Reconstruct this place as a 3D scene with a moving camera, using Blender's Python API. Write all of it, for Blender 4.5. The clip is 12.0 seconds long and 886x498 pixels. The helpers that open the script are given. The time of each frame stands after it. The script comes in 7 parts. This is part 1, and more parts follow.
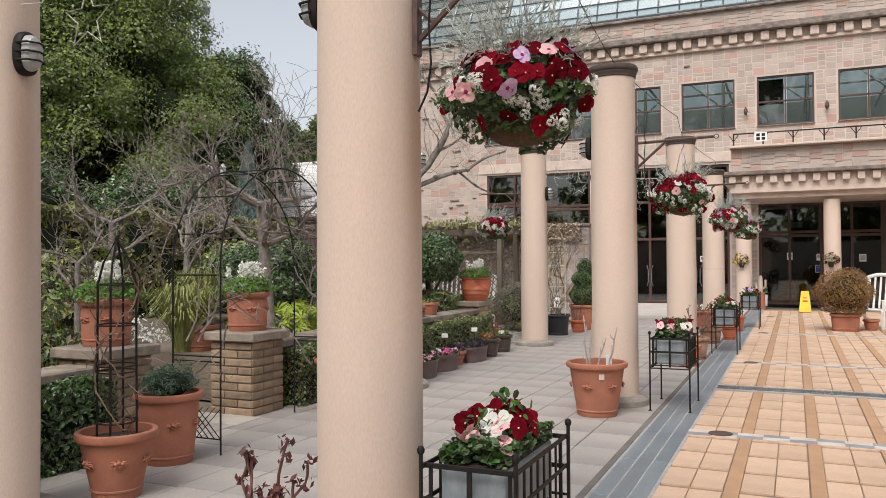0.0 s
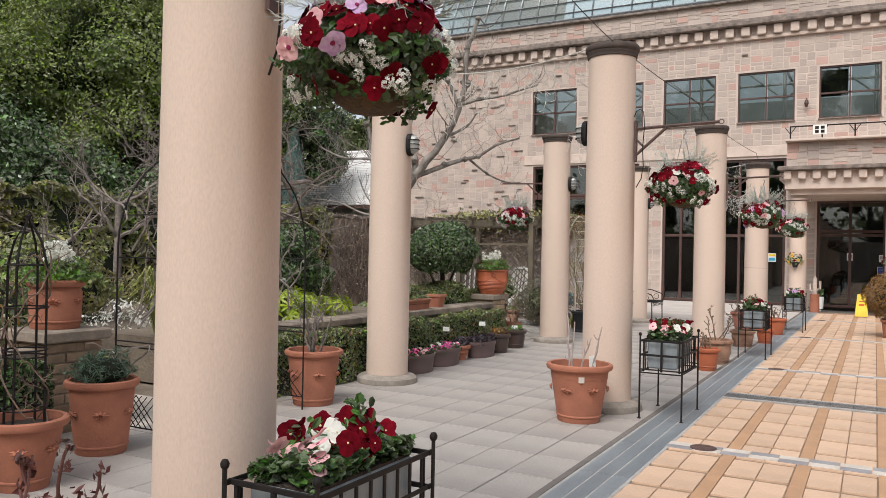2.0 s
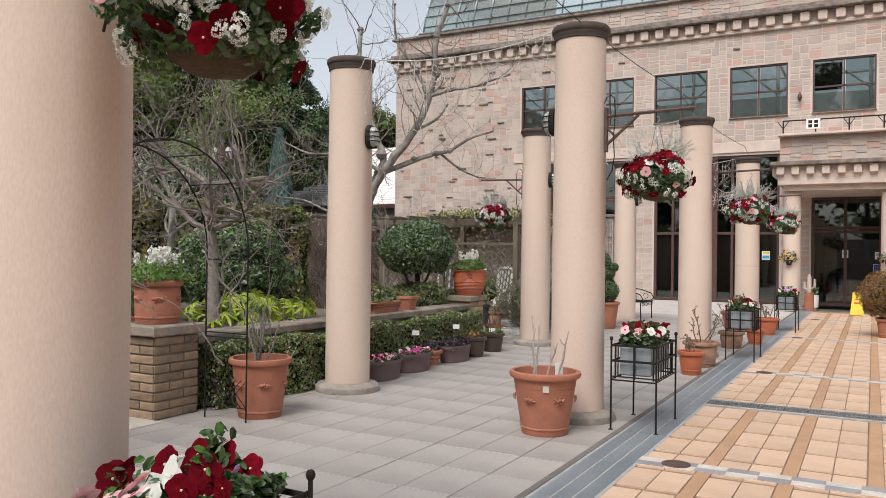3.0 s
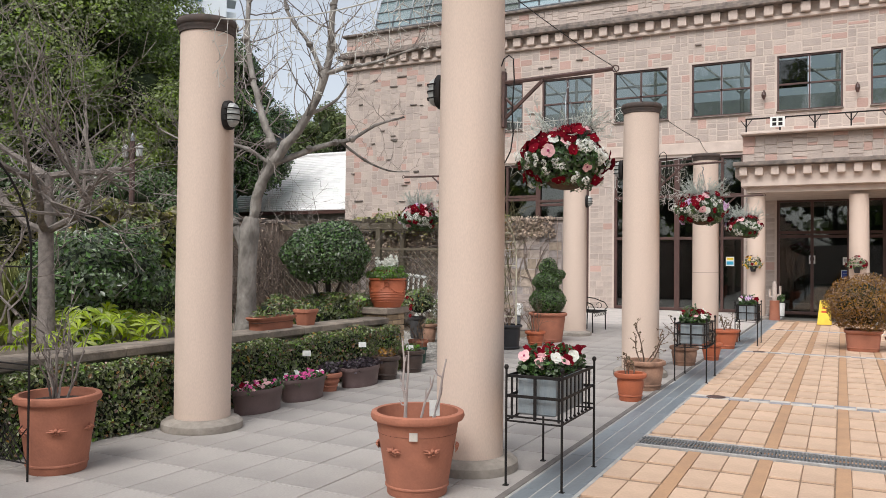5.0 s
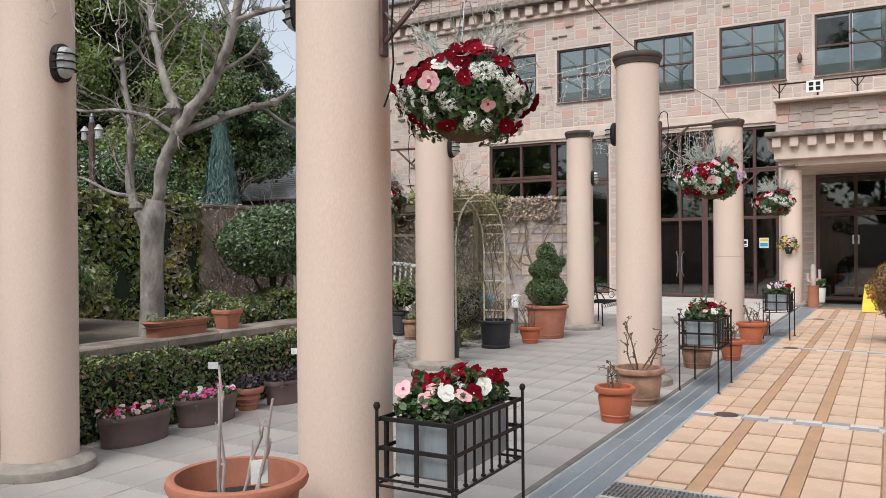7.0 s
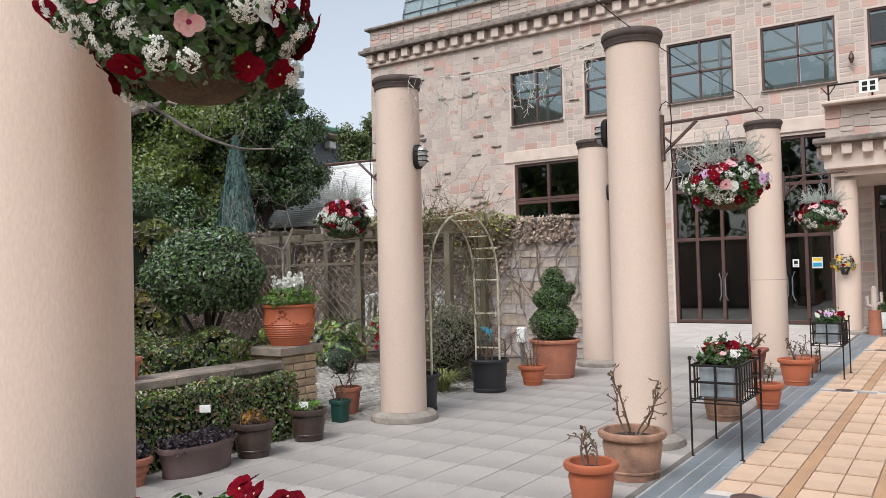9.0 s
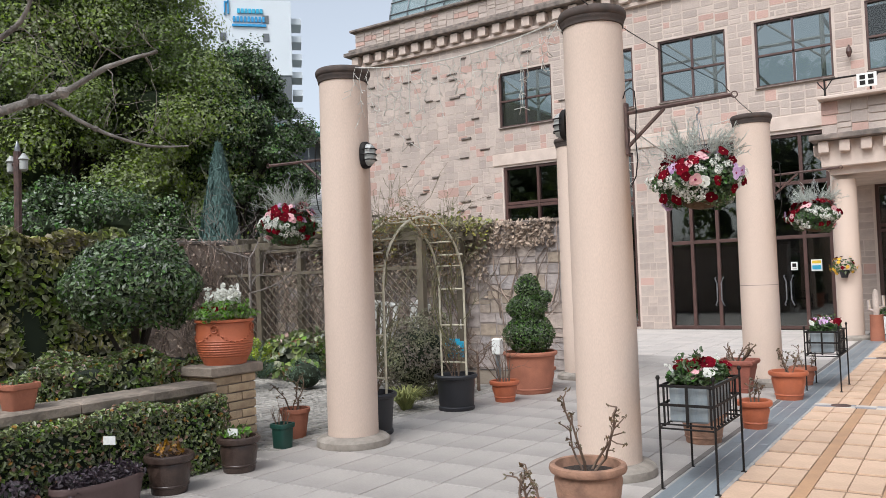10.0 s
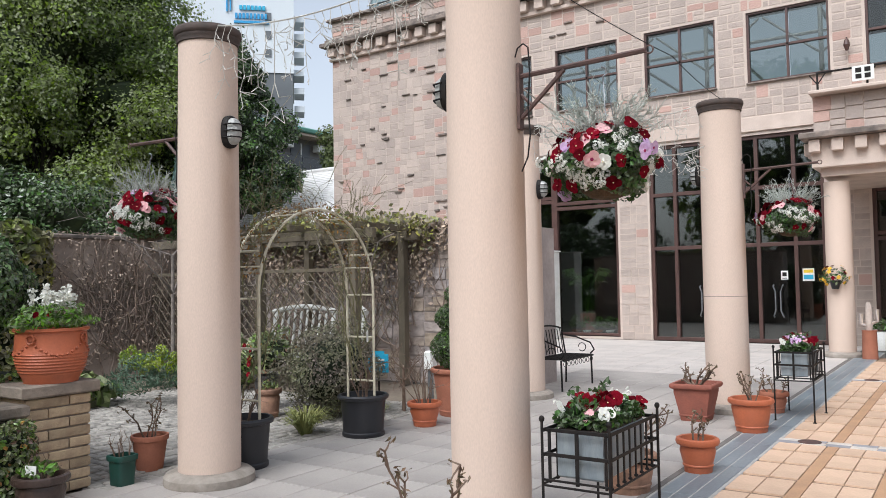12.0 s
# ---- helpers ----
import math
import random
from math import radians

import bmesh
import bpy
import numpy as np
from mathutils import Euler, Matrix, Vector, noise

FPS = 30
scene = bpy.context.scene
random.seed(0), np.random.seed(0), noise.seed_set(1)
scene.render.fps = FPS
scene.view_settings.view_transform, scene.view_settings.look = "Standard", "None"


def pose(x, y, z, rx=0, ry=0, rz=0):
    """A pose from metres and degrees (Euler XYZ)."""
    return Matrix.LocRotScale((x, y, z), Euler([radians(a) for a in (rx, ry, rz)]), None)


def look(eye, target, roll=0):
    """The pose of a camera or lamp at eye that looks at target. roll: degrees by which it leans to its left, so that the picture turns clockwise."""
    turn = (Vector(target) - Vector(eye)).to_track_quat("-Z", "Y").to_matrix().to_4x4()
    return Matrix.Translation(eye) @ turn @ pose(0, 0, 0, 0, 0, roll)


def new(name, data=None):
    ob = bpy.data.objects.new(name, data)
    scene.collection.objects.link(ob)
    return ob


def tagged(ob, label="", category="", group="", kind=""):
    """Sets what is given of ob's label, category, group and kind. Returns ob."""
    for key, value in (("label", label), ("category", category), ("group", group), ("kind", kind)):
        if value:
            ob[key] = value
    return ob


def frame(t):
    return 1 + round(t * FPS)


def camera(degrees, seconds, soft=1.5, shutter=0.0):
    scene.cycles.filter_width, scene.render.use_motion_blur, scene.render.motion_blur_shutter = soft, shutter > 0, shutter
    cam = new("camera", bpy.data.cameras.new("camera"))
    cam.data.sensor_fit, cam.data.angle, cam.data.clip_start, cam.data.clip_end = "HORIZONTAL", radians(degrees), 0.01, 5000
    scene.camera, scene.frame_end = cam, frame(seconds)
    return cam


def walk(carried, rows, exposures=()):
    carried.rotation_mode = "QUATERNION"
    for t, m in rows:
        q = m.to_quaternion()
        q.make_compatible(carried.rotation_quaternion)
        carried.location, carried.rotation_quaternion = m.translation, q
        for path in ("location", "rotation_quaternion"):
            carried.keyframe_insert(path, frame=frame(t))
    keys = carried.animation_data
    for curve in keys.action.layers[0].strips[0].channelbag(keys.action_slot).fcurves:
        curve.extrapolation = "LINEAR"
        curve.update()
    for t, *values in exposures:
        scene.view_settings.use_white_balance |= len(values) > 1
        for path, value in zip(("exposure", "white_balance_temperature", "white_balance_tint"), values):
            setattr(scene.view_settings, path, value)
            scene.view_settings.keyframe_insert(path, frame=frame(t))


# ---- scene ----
cam = camera(58.8, 12.0, soft=0.5)
METRES, EYE, TILT, LEAN, TURN = 9.7, 1.49, -0.69, 0.0, 24.1
ROWS = [
    (0.0, 0.0, 0.0, 0.0, 0.01, 1.65, 0.35),
    (0.5, 0.0244, 0.0044, -0.0008, 4.28, 0.88, 0.23),
    (1.0, 0.0441, 0.0141, -0.0016, 4.14, 1.24, -0.3),
    (1.5, 0.0628, 0.0307, -0.0012, 3.24, 1.65, -0.92),
    (2.0, 0.0848, 0.0505, -0.0003, 4.69, 0.99, -1.2),
    (2.5, 0.1005, 0.0791, 0.0002, 4.79, 0.84, -1.0),
    (3.0, 0.119, 0.1117, -0.0005, 4.59, 1.04, -0.77),
    (5.0, 0.1941, 0.2758, -0.0002, 2.79, 1.63, -0.55),
    (5.5, 0.2156, 0.3204, 0.0008, 3.38, 2.18, -0.42),
    (6.0, 0.236, 0.3648, 0.0004, 4.49, 1.36, -0.3),
    (6.5, 0.2572, 0.4101, 0.0013, 4.75, 0.52, 0.13),
    (8.5, 0.3307, 0.5887, 0.0078, 9.19, 1.89, 1.11),
    (9.0, 0.3503, 0.6293, 0.0074, 9.36, 2.51, 1.27),
    (9.5, 0.3674, 0.6718, 0.0085, 9.65, 2.58, 1.36),
    (10.0, 0.3887, 0.7125, 0.0105, 9.7, 2.94, 1.89),
    (10.5, 0.4118, 0.7518, 0.0130, 9.71, 3.58, 1.42),
    (11.0, 0.4296, 0.7895, 0.0140, 8.94, 3.72, 1.29),
    (11.5, 0.4507, 0.8239, 0.0132, 9.35, 3.21, 1.2),
    (12.0, 0.4679, 0.8616, 0.0122, 10.2, 3.14, 0.85),
]
walk(cam, [(t, pose(0, 0, EYE, TILT, LEAN, TURN) @ pose(METRES * x, METRES * y, METRES * z, 90 + pitch, roll, yaw)) for t, x, y, z, yaw, pitch, roll in ROWS], [(0.0, 0.43, 6500, 10), (5.0, 0.45, 6250, 9), (9.0, 0.54, 6080, 8), (12.0, 0.59, 5950, 8)])

# ---- light ----
sun_elev, sun_turn = radians(52), radians(178)
world = bpy.data.worlds.new("overcast_sky")
scene.world = world
world.use_nodes = True
wn, wl = world.node_tree.nodes, world.node_tree.links
sky = wn.new("ShaderNodeTexSky")
sky.sky_type = "NISHITA"
sky.sun_disc = False
sky.sun_elevation, sky.sun_rotation = sun_elev, sun_turn
sky.dust_density, sky.air_density = 4.0, 1.0
pale = wn.new("ShaderNodeHueSaturation")
pale.inputs["Saturation"].default_value = 0.3
wl.new(sky.outputs[0], pale.inputs["Color"])
wl.new(pale.outputs[0], wn["Background"].inputs["Color"])
wn["Background"].inputs["Strength"].default_value = 0.15
sun = new("sun", bpy.data.lights.new("sun", "SUN"))
sun.data.energy, sun.data.angle, sun.data.color = 1.3, radians(25), (1.0, 0.97, 0.93)
sun.matrix_world = look((0, 0, 30), (0 - 10 * math.sin(sun_turn) / math.tan(sun_elev), 0 - 10 * math.cos(sun_turn) / math.tan(sun_elev), 20))

# ---- materials ----
MATS = {}


def mat(name, col, col2=None, scale=4.0, rough=0.75, metal=0.0, bump=0.15, grain=60.0, island=0.0, obj=0.0, hue=0.0, stain=0.25, leaf=0.0, spec=0.5, stretch=(1, 1, 1), accent=None, streak=None):
    """A principled material with grain, larger stains and variation from piece to piece."""
    if name in MATS:
        return MATS[name]
    m = bpy.data.materials.new(name)
    m.use_nodes = True
    n, l = m.node_tree.nodes, m.node_tree.links
    b = n["Principled BSDF"]
    b.inputs["Roughness"].default_value, b.inputs["Metallic"].default_value = rough, metal
    b.inputs["Specular IOR Level"].default_value = spec
    co = n.new("ShaderNodeTexCoord")
    mp = n.new("ShaderNodeMapping")
    mp.inputs["Scale"].default_value = stretch
    l.new(co.outputs["Object"], mp.inputs["Vector"])
    big, fine = n.new("ShaderNodeTexNoise"), n.new("ShaderNodeTexNoise")
    big.inputs["Scale"].default_value, big.inputs["Detail"].default_value = scale, 5
    fine.inputs["Scale"].default_value, fine.inputs["Detail"].default_value = grain, 4
    l.new(mp.outputs[0], big.inputs["Vector"])
    l.new(mp.outputs[0], fine.inputs["Vector"])
    mix = n.new("ShaderNodeMix")
    mix.data_type = "RGBA"
    col2 = col2 or tuple(c * (1 - stain) for c in col)
    mix.inputs[6].default_value, mix.inputs[7].default_value = (*col, 1), (*col2, 1)
    ramp = n.new("ShaderNodeMapRange")
    ramp.inputs["From Min"].default_value, ramp.inputs["From Max"].default_value = 0.35, 0.68
    l.new(big.outputs["Fac"], ramp.inputs["Value"])
    l.new(ramp.outputs[0], mix.inputs[0])
    tone = mix.outputs[2]
    if accent:
        # some pieces take a second colour
        pick = n.new("ShaderNodeObjectInfo").outputs["Random"] if obj else n.new("ShaderNodeNewGeometry").outputs["Random Per Island"]
        big_, frac, gate = n.new("ShaderNodeMath"), n.new("ShaderNodeMath"), n.new("ShaderNodeMath")
        big_.operation, frac.operation, gate.operation = "MULTIPLY", "FRACT", "GREATER_THAN"
        big_.inputs[1].default_value, gate.inputs[1].default_value = 23.7, 1 - accent[1]
        l.new(pick, big_.inputs[0])
        l.new(big_.outputs[0], frac.inputs[0])
        l.new(frac.outputs[0], gate.inputs[0])
        am = n.new("ShaderNodeMix")
        am.data_type = "RGBA"
        am.inputs[7].default_value = (*accent[0], 1)
        l.new(gate.outputs[0], am.inputs[0])
        l.new(tone, am.inputs[6])
        tone = am.outputs[2]
    if streak:
        # run-off stains below the fittings on both sides of a shaft
        sep, ab, mx, mz, gt = n.new("ShaderNodeSeparateXYZ"), n.new("ShaderNodeMath"), n.new("ShaderNodeMapRange"), n.new("ShaderNodeMapRange"), n.new("ShaderNodeMath")
        l.new(co.outputs["Object"], sep.inputs[0])
        ab.operation = "ABSOLUTE"
        l.new(sep.outputs["X"], ab.inputs[0])
        l.new(ab.outputs[0], mx.inputs["Value"])
        mx.inputs["From Min"].default_value, mx.inputs["From Max"].default_value = 0.213, 0.236
        l.new(sep.outputs["Z"], mz.inputs["Value"])
        mz.inputs["From Min"].default_value, mz.inputs["From Max"].default_value = 1.0, 2.45
        gt.operation = "LESS_THAN"
        gt.inputs[1].default_value = 2.62
        l.new(sep.outputs["Z"], gt.inputs[0])
        f = mx.outputs[0]
        for other in (mz.outputs[0], gt.outputs[0], ramp.outputs[0]):
            mu = n.new("ShaderNodeMath")
            mu.operation = "MULTIPLY"
            l.new(f, mu.inputs[0])
            l.new(other, mu.inputs[1])
            f = mu.outputs[0]
        sm = n.new("ShaderNodeMix")
        sm.data_type = "RGBA"
        sm.inputs[7].default_value = (*streak, 1)
        l.new(f, sm.inputs[0])
        l.new(tone, sm.inputs[6])
        tone = sm.outputs[2]
    hsv = n.new("ShaderNodeHueSaturation")
    l.new(tone, hsv.inputs["Color"])
    val = n.new("ShaderNodeMath")
    val.operation = "MULTIPLY_ADD"
    l.new(fine.outputs["Fac"], val.inputs[0])
    val.inputs[1].default_value, val.inputs[2].default_value = 0.3, 0.85
    out = val.outputs[0]
    if island or obj:
        if obj:
            src = n.new("ShaderNodeObjectInfo").outputs["Random"]
        else:
            src = n.new("ShaderNodeNewGeometry").outputs["Random Per Island"]
        amt = island or obj
        r = n.new("ShaderNodeMath")
        r.operation = "MULTIPLY_ADD"
        l.new(src, r.inputs[0])
        r.inputs[1].default_value, r.inputs[2].default_value = 2 * amt, 1 - amt
        x = n.new("ShaderNodeMath")
        x.operation = "MULTIPLY"
        l.new(out, x.inputs[0])
        l.new(r.outputs[0], x.inputs[1])
        out = x.outputs[0]
        if hue:
            w = n.new("ShaderNodeMath")
            w.operation = "MULTIPLY"
            l.new(src, w.inputs[0])
            w.inputs[1].default_value = 7.31
            fr = n.new("ShaderNodeMath")
            fr.operation = "FRACT"
            l.new(w.outputs[0], fr.inputs[0])
            h = n.new("ShaderNodeMath")
            h.operation = "MULTIPLY_ADD"
            l.new(fr.outputs[0], h.inputs[0])
            h.inputs[1].default_value, h.inputs[2].default_value = 2 * hue, 0.5 - hue
            l.new(h.outputs[0], hsv.inputs["Hue"])
            s = n.new("ShaderNodeMath")
            s.operation = "MULTIPLY_ADD"
            l.new(fr.outputs[0], s.inputs[0])
            s.inputs[1].default_value, s.inputs[2].default_value = 0.9, 0.55
            l.new(s.outputs[0], hsv.inputs["Saturation"])
    l.new(out, hsv.inputs["Value"])
    l.new(hsv.outputs[0], b.inputs["Base Color"])
    if bump:
        bp = n.new("ShaderNodeBump")
        bp.inputs["Strength"].default_value, bp.inputs["Distance"].default_value = bump, 0.02
        l.new(fine.outputs["Fac"], bp.inputs["Height"])
        l.new(bp.outputs[0], b.inputs["Normal"])
    if leaf:
        tr = n.new("ShaderNodeBsdfTranslucent")
        l.new(hsv.outputs[0], tr.inputs["Color"])
        ms = n.new("ShaderNodeMixShader")
        ms.inputs[0].default_value = leaf
        l.new(b.outputs[0], ms.inputs[1])
        l.new(tr.outputs[0], ms.inputs[2])
        l.new(ms.outputs[0], n["Material Output"].inputs["Surface"])
    MATS[name] = m
    return m


def glass(name, tint=(0.9, 0.95, 0.95), ior=1.5, rough=0.02):
    """A window pane: clear by its tint, glossy by Fresnel."""
    m = bpy.data.materials.new(name)
    m.use_nodes = True
    n, l = m.node_tree.nodes, m.node_tree.links
    t, g, x, f = n.new("ShaderNodeBsdfTransparent"), n.new("ShaderNodeBsdfGlossy"), n.new("ShaderNodeMixShader"), n.new("ShaderNodeFresnel")
    t.inputs["Color"].default_value = (*tint, 1)
    g.inputs["Roughness"].default_value = rough
    f.inputs["IOR"].default_value = ior
    l.new(f.outputs[0], x.inputs[0])
    l.new(t.outputs[0], x.inputs[1])
    l.new(g.outputs[0], x.inputs[2])
    l.new(x.outputs[0], n["Material Output"].inputs["Surface"])
    return m


PLASTER = mat("cream_plaster", (0.62, 0.485, 0.4), (0.57, 0.445, 0.365), scale=1.6, rough=0.9, bump=0.08, grain=140, stretch=(1, 1, 0.35), streak=(0.36, 0.22, 0.14))
CAPM = mat("weathered_cap", (0.085, 0.06, 0.05), (0.05, 0.04, 0.035), scale=9, rough=0.8, grain=50)
BASESTONE = mat("base_stone", (0.36, 0.315, 0.27), (0.22, 0.19, 0.16), scale=7, rough=0.85, bump=0.4, grain=40)
STONE = mat("pink_ashlar", (0.465, 0.38, 0.328), (0.395, 0.325, 0.285), scale=1.5, rough=0.9, bump=0.5, grain=25, island=0.12, accent=((0.455, 0.3, 0.25), 0.15))
STONE_P = mat("pink_ashlar_piece", (0.465, 0.38, 0.328), (0.395, 0.325, 0.285), scale=1.5, rough=0.9, bump=0.5, grain=25, obj=0.12, accent=((0.455, 0.3, 0.25), 0.06))
MORTAR = mat("pale_mortar", (0.57, 0.475, 0.41), (0.49, 0.405, 0.35), scale=2.5, rough=0.95, bump=0.3)
LEDGE = mat("weathered_ledge_stone", (0.25, 0.2, 0.17), (0.1, 0.085, 0.075), scale=5, rough=0.95, bump=0.5, grain=30, island=0.2)
BAND = mat("smooth_stone_band", (0.6, 0.49, 0.42), (0.5, 0.4, 0.34), scale=3, rough=0.9)
OLDSTONE = mat("garden_rubble_stone", (0.44, 0.365, 0.32), (0.29, 0.24, 0.215), scale=2, rough=0.95, bump=0.6, grain=22, island=0.2, hue=0.02)
BRONZE = mat("dark_bronze_frame", (0.085, 0.042, 0.034), rough=0.45, bump=0.03)
BLACK = mat("black_iron", (0.011, 0.01, 0.01), (0.02, 0.016, 0.014), scale=20, rough=0.6, bump=0.1, grain=120, spec=0.2)
RUSTY = mat("brown_iron", (0.11, 0.06, 0.05), (0.06, 0.035, 0.03), scale=15, rough=0.65)
PANE = glass("window_glass", (0.5, 0.54, 0.53), 1.55)
DARKPANE = glass("tinted_glass", (0.6, 0.66, 0.64), 1.85)
ROOFPANE = glass("roof_glass", (0.55, 0.68, 0.66), 2.1, 0.25)
GREYTILE = mat("grey_paving", (0.4, 0.362, 0.332), (0.285, 0.258, 0.237), scale=1.0, rough=0.6, bump=0.15, grain=70, island=0.05)
GREYTILE_P = mat("grey_paving_piece", (0.4, 0.362, 0.332), (0.285, 0.258, 0.237), scale=1.0, rough=0.6, bump=0.15, grain=70, obj=0.05)
JOINT = mat("dark_joint", (0.17, 0.15, 0.135), scale=6, rough=0.95)
YELLOW = mat("cream_yellow_tile", (0.585, 0.405, 0.285), (0.495, 0.34, 0.235), scale=3, rough=0.75, bump=0.06, island=0.07)
YELLOW_P = mat("cream_yellow_tile_piece", (0.585, 0.405, 0.285), (0.495, 0.34, 0.235), scale=3, rough=0.75, bump=0.06, obj=0.07)
TAN = mat("tan_strip_tile", (0.44, 0.26, 0.145), (0.37, 0.22, 0.13), scale=4, rough=0.75, bump=0.06, island=0.08)
STAIN = mat("stained_joint", (0.3, 0.2, 0.13), (0.22, 0.145, 0.095), scale=8, rough=0.85)
WHITETILE = mat("white_band_tile", (0.58, 0.52, 0.46), (0.46, 0.41, 0.36), scale=6, rough=0.75)
BLUETILE = mat("grey_band_tile", (0.3, 0.29, 0.3), (0.24, 0.23, 0.24), scale=6, rough=0.75, island=0.1)
SLATE = mat("blue_grey_gutter_stone", (0.2, 0.23, 0.25), (0.14, 0.16, 0.175), scale=3, rough=0.45, bump=0.1, island=0.12, stretch=(1, 0.3, 1))
KERB = mat("pale_gutter_joint", (0.4, 0.38, 0.36), scale=8)
PALEPAVE = mat("pale_front_paving", (0.53, 0.475, 0.435), (0.46, 0.415, 0.385), scale=2, rough=0.75, island=0.06)
STEEL = mat("galvanised_steel", (0.3, 0.31, 0.32), (0.18, 0.19, 0.2), scale=12, rough=0.45, metal=0.7)
TERRA = mat("terracotta", (0.385, 0.145, 0.085), (0.3, 0.115, 0.07), scale=6, rough=0.8, bump=0.15, grain=60, obj=0.08)
TERRA_O = mat("orange_plastic_terracotta", (0.43, 0.115, 0.048), (0.36, 0.1, 0.045), scale=6, rough=0.5, bump=0.04, obj=0.08)
TERRA_OLD = mat("aged_terracotta", (0.36, 0.2, 0.13), (0.16, 0.09, 0.06), scale=7, rough=0.85, bump=0.3, obj=0.08)
BROWNPLASTIC = mat("brown_planter_plastic", (0.1, 0.062, 0.058), (0.13, 0.085, 0.08), scale=4, rough=0.45, bump=0.05)
BLACKPLASTIC = mat("black_pot_plastic", (0.02, 0.02, 0.024), rough=0.45, bump=0.03)
SOIL = mat("potting_soil", (0.03, 0.02, 0.015), (0.05, 0.036, 0.027), scale=30, rough=1, bump=0.8, grain=90)
ZINC = mat("zinc_liner", (0.2, 0.235, 0.26), (0.3, 0.33, 0.34), scale=5, rough=0.5, metal=0.3, stretch=(3, 3, 0.6))
BRICK = mat("brown_brick", (0.35, 0.245, 0.155), (0.2, 0.14, 0.098), scale=8, rough=0.9, bump=0.4, grain=40, obj=0.25)
# paler brick for the far pier, with sunlight put into its colour
SUNLITBRICK = mat("sunlit_yellow_brick", (0.5, 0.38, 0.24), (0.31, 0.22, 0.145), scale=8, rough=0.9, bump=0.4, grain=40, obj=0.25)
COPING = mat("weathered_coping", (0.3, 0.245, 0.195), (0.155, 0.128, 0.104), scale=5, rough=0.95, bump=0.5, grain=30, obj=0.1)
BARK = mat("grey_brown_bark", (0.31, 0.28, 0.25), (0.12, 0.105, 0.092), scale=9, rough=0.95, bump=0.8, grain=35, stretch=(1, 1, 0.5))
BARKDARK = mat("dark_bark", (0.075, 0.06, 0.05), (0.045, 0.036, 0.03), scale=7, rough=0.95, bump=0.5)
TWIG = mat("pale_twig", (0.25, 0.21, 0.185), (0.14, 0.118, 0.104), scale=20, rough=0.9)
ROSE = mat("rose_cane", (0.19, 0.13, 0.09), (0.12, 0.075, 0.055), scale=20, rough=0.8)
LEAF = mat("hedge_leaf", (0.13, 0.18, 0.06), (0.24, 0.255, 0.12), scale=9, rough=0.33, bump=0, island=0.65, hue=0.03, leaf=0.15, accent=((0.3, 0.17, 0.1), 0.1))
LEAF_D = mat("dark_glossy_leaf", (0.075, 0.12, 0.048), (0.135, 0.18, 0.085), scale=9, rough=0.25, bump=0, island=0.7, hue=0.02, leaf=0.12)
LEAF_B = mat("bright_leaf", (0.11, 0.2, 0.04), (0.16, 0.25, 0.06), scale=4, rough=0.5, bump=0, island=0.3, hue=0.02, leaf=0.3)
LEAF_Y = mat("yellow_green_leaf", (0.38, 0.43, 0.08), (0.2, 0.29, 0.06), scale=3, rough=0.45, bump=0, island=0.3, hue=0.015, leaf=0.3)
LEAF_O = mat("bronze_leaf", (0.27, 0.13, 0.03), (0.18, 0.1, 0.03), scale=3, rough=0.6, bump=0, island=0.4, hue=0.01, leaf=0.2)
LEAF_T = mat("camphor_leaf", (0.3, 0.355, 0.12), (0.165, 0.22, 0.078), scale=0.25, rough=0.5, bump=0, island=0.35, hue=0.015, leaf=0.42)
LEAF_C = mat("blue_green_needle", (0.1, 0.17, 0.15), (0.07, 0.125, 0.11), scale=1, rough=0.6, bump=0, island=0.35, leaf=0.15)
LEAF_R = mat("dry_ivy", (0.31, 0.235, 0.18), (0.44, 0.345, 0.27), scale=2, rough=0.9, bump=0, island=0.55, leaf=0.15)
LEAF_I = mat("ivy_leaf", (0.16, 0.2, 0.06), (0.33, 0.265, 0.14), scale=1.2, rough=0.6, bump=0, island=0.55, hue=0.03, leaf=0.2)
LEAF_S = mat("silver_foliage", (0.42, 0.44, 0.4), (0.34, 0.37, 0.32), scale=6, rough=0.8, bump=0, island=0.2)
LEAF_P = mat("plum_twiggy_leaf", (0.13, 0.1, 0.085), (0.15, 0.16, 0.075), scale=3, rough=0.6, bump=0, island=0.4, leaf=0.15)
# near-black solid inside the leaves: shade between them put into the colour
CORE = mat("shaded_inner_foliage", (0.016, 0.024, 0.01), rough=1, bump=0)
# dark green for the tree crowns' insides, their shade put into the colour
INSHADE = mat("tree_inner_shade", (0.04, 0.058, 0.02), (0.02, 0.032, 0.012), scale=3, rough=0.9, bump=1.0, grain=9, leaf=0.1)
COBBLE = mat("worn_garden_slab", (0.46, 0.415, 0.36), (0.33, 0.295, 0.25), scale=3, rough=0.8, bump=0.4, grain=40, island=0.16)
REDF = mat("crimson_petal", (0.155, 0.003, 0.011), (0.08, 0.002, 0.006), scale=45, rough=0.9, bump=0, obj=0.45, leaf=0.08, spec=0.06)
PINKF = mat("pink_petal", (0.78, 0.52, 0.5), (0.72, 0.36, 0.4), scale=45, rough=0.8, bump=0, obj=0.15, leaf=0.2, spec=0.15)
LILACF = mat("lilac_petal", (0.7, 0.53, 0.7), (0.55, 0.33, 0.58), scale=45, rough=0.8, bump=0, obj=0.15, leaf=0.2, spec=0.15)
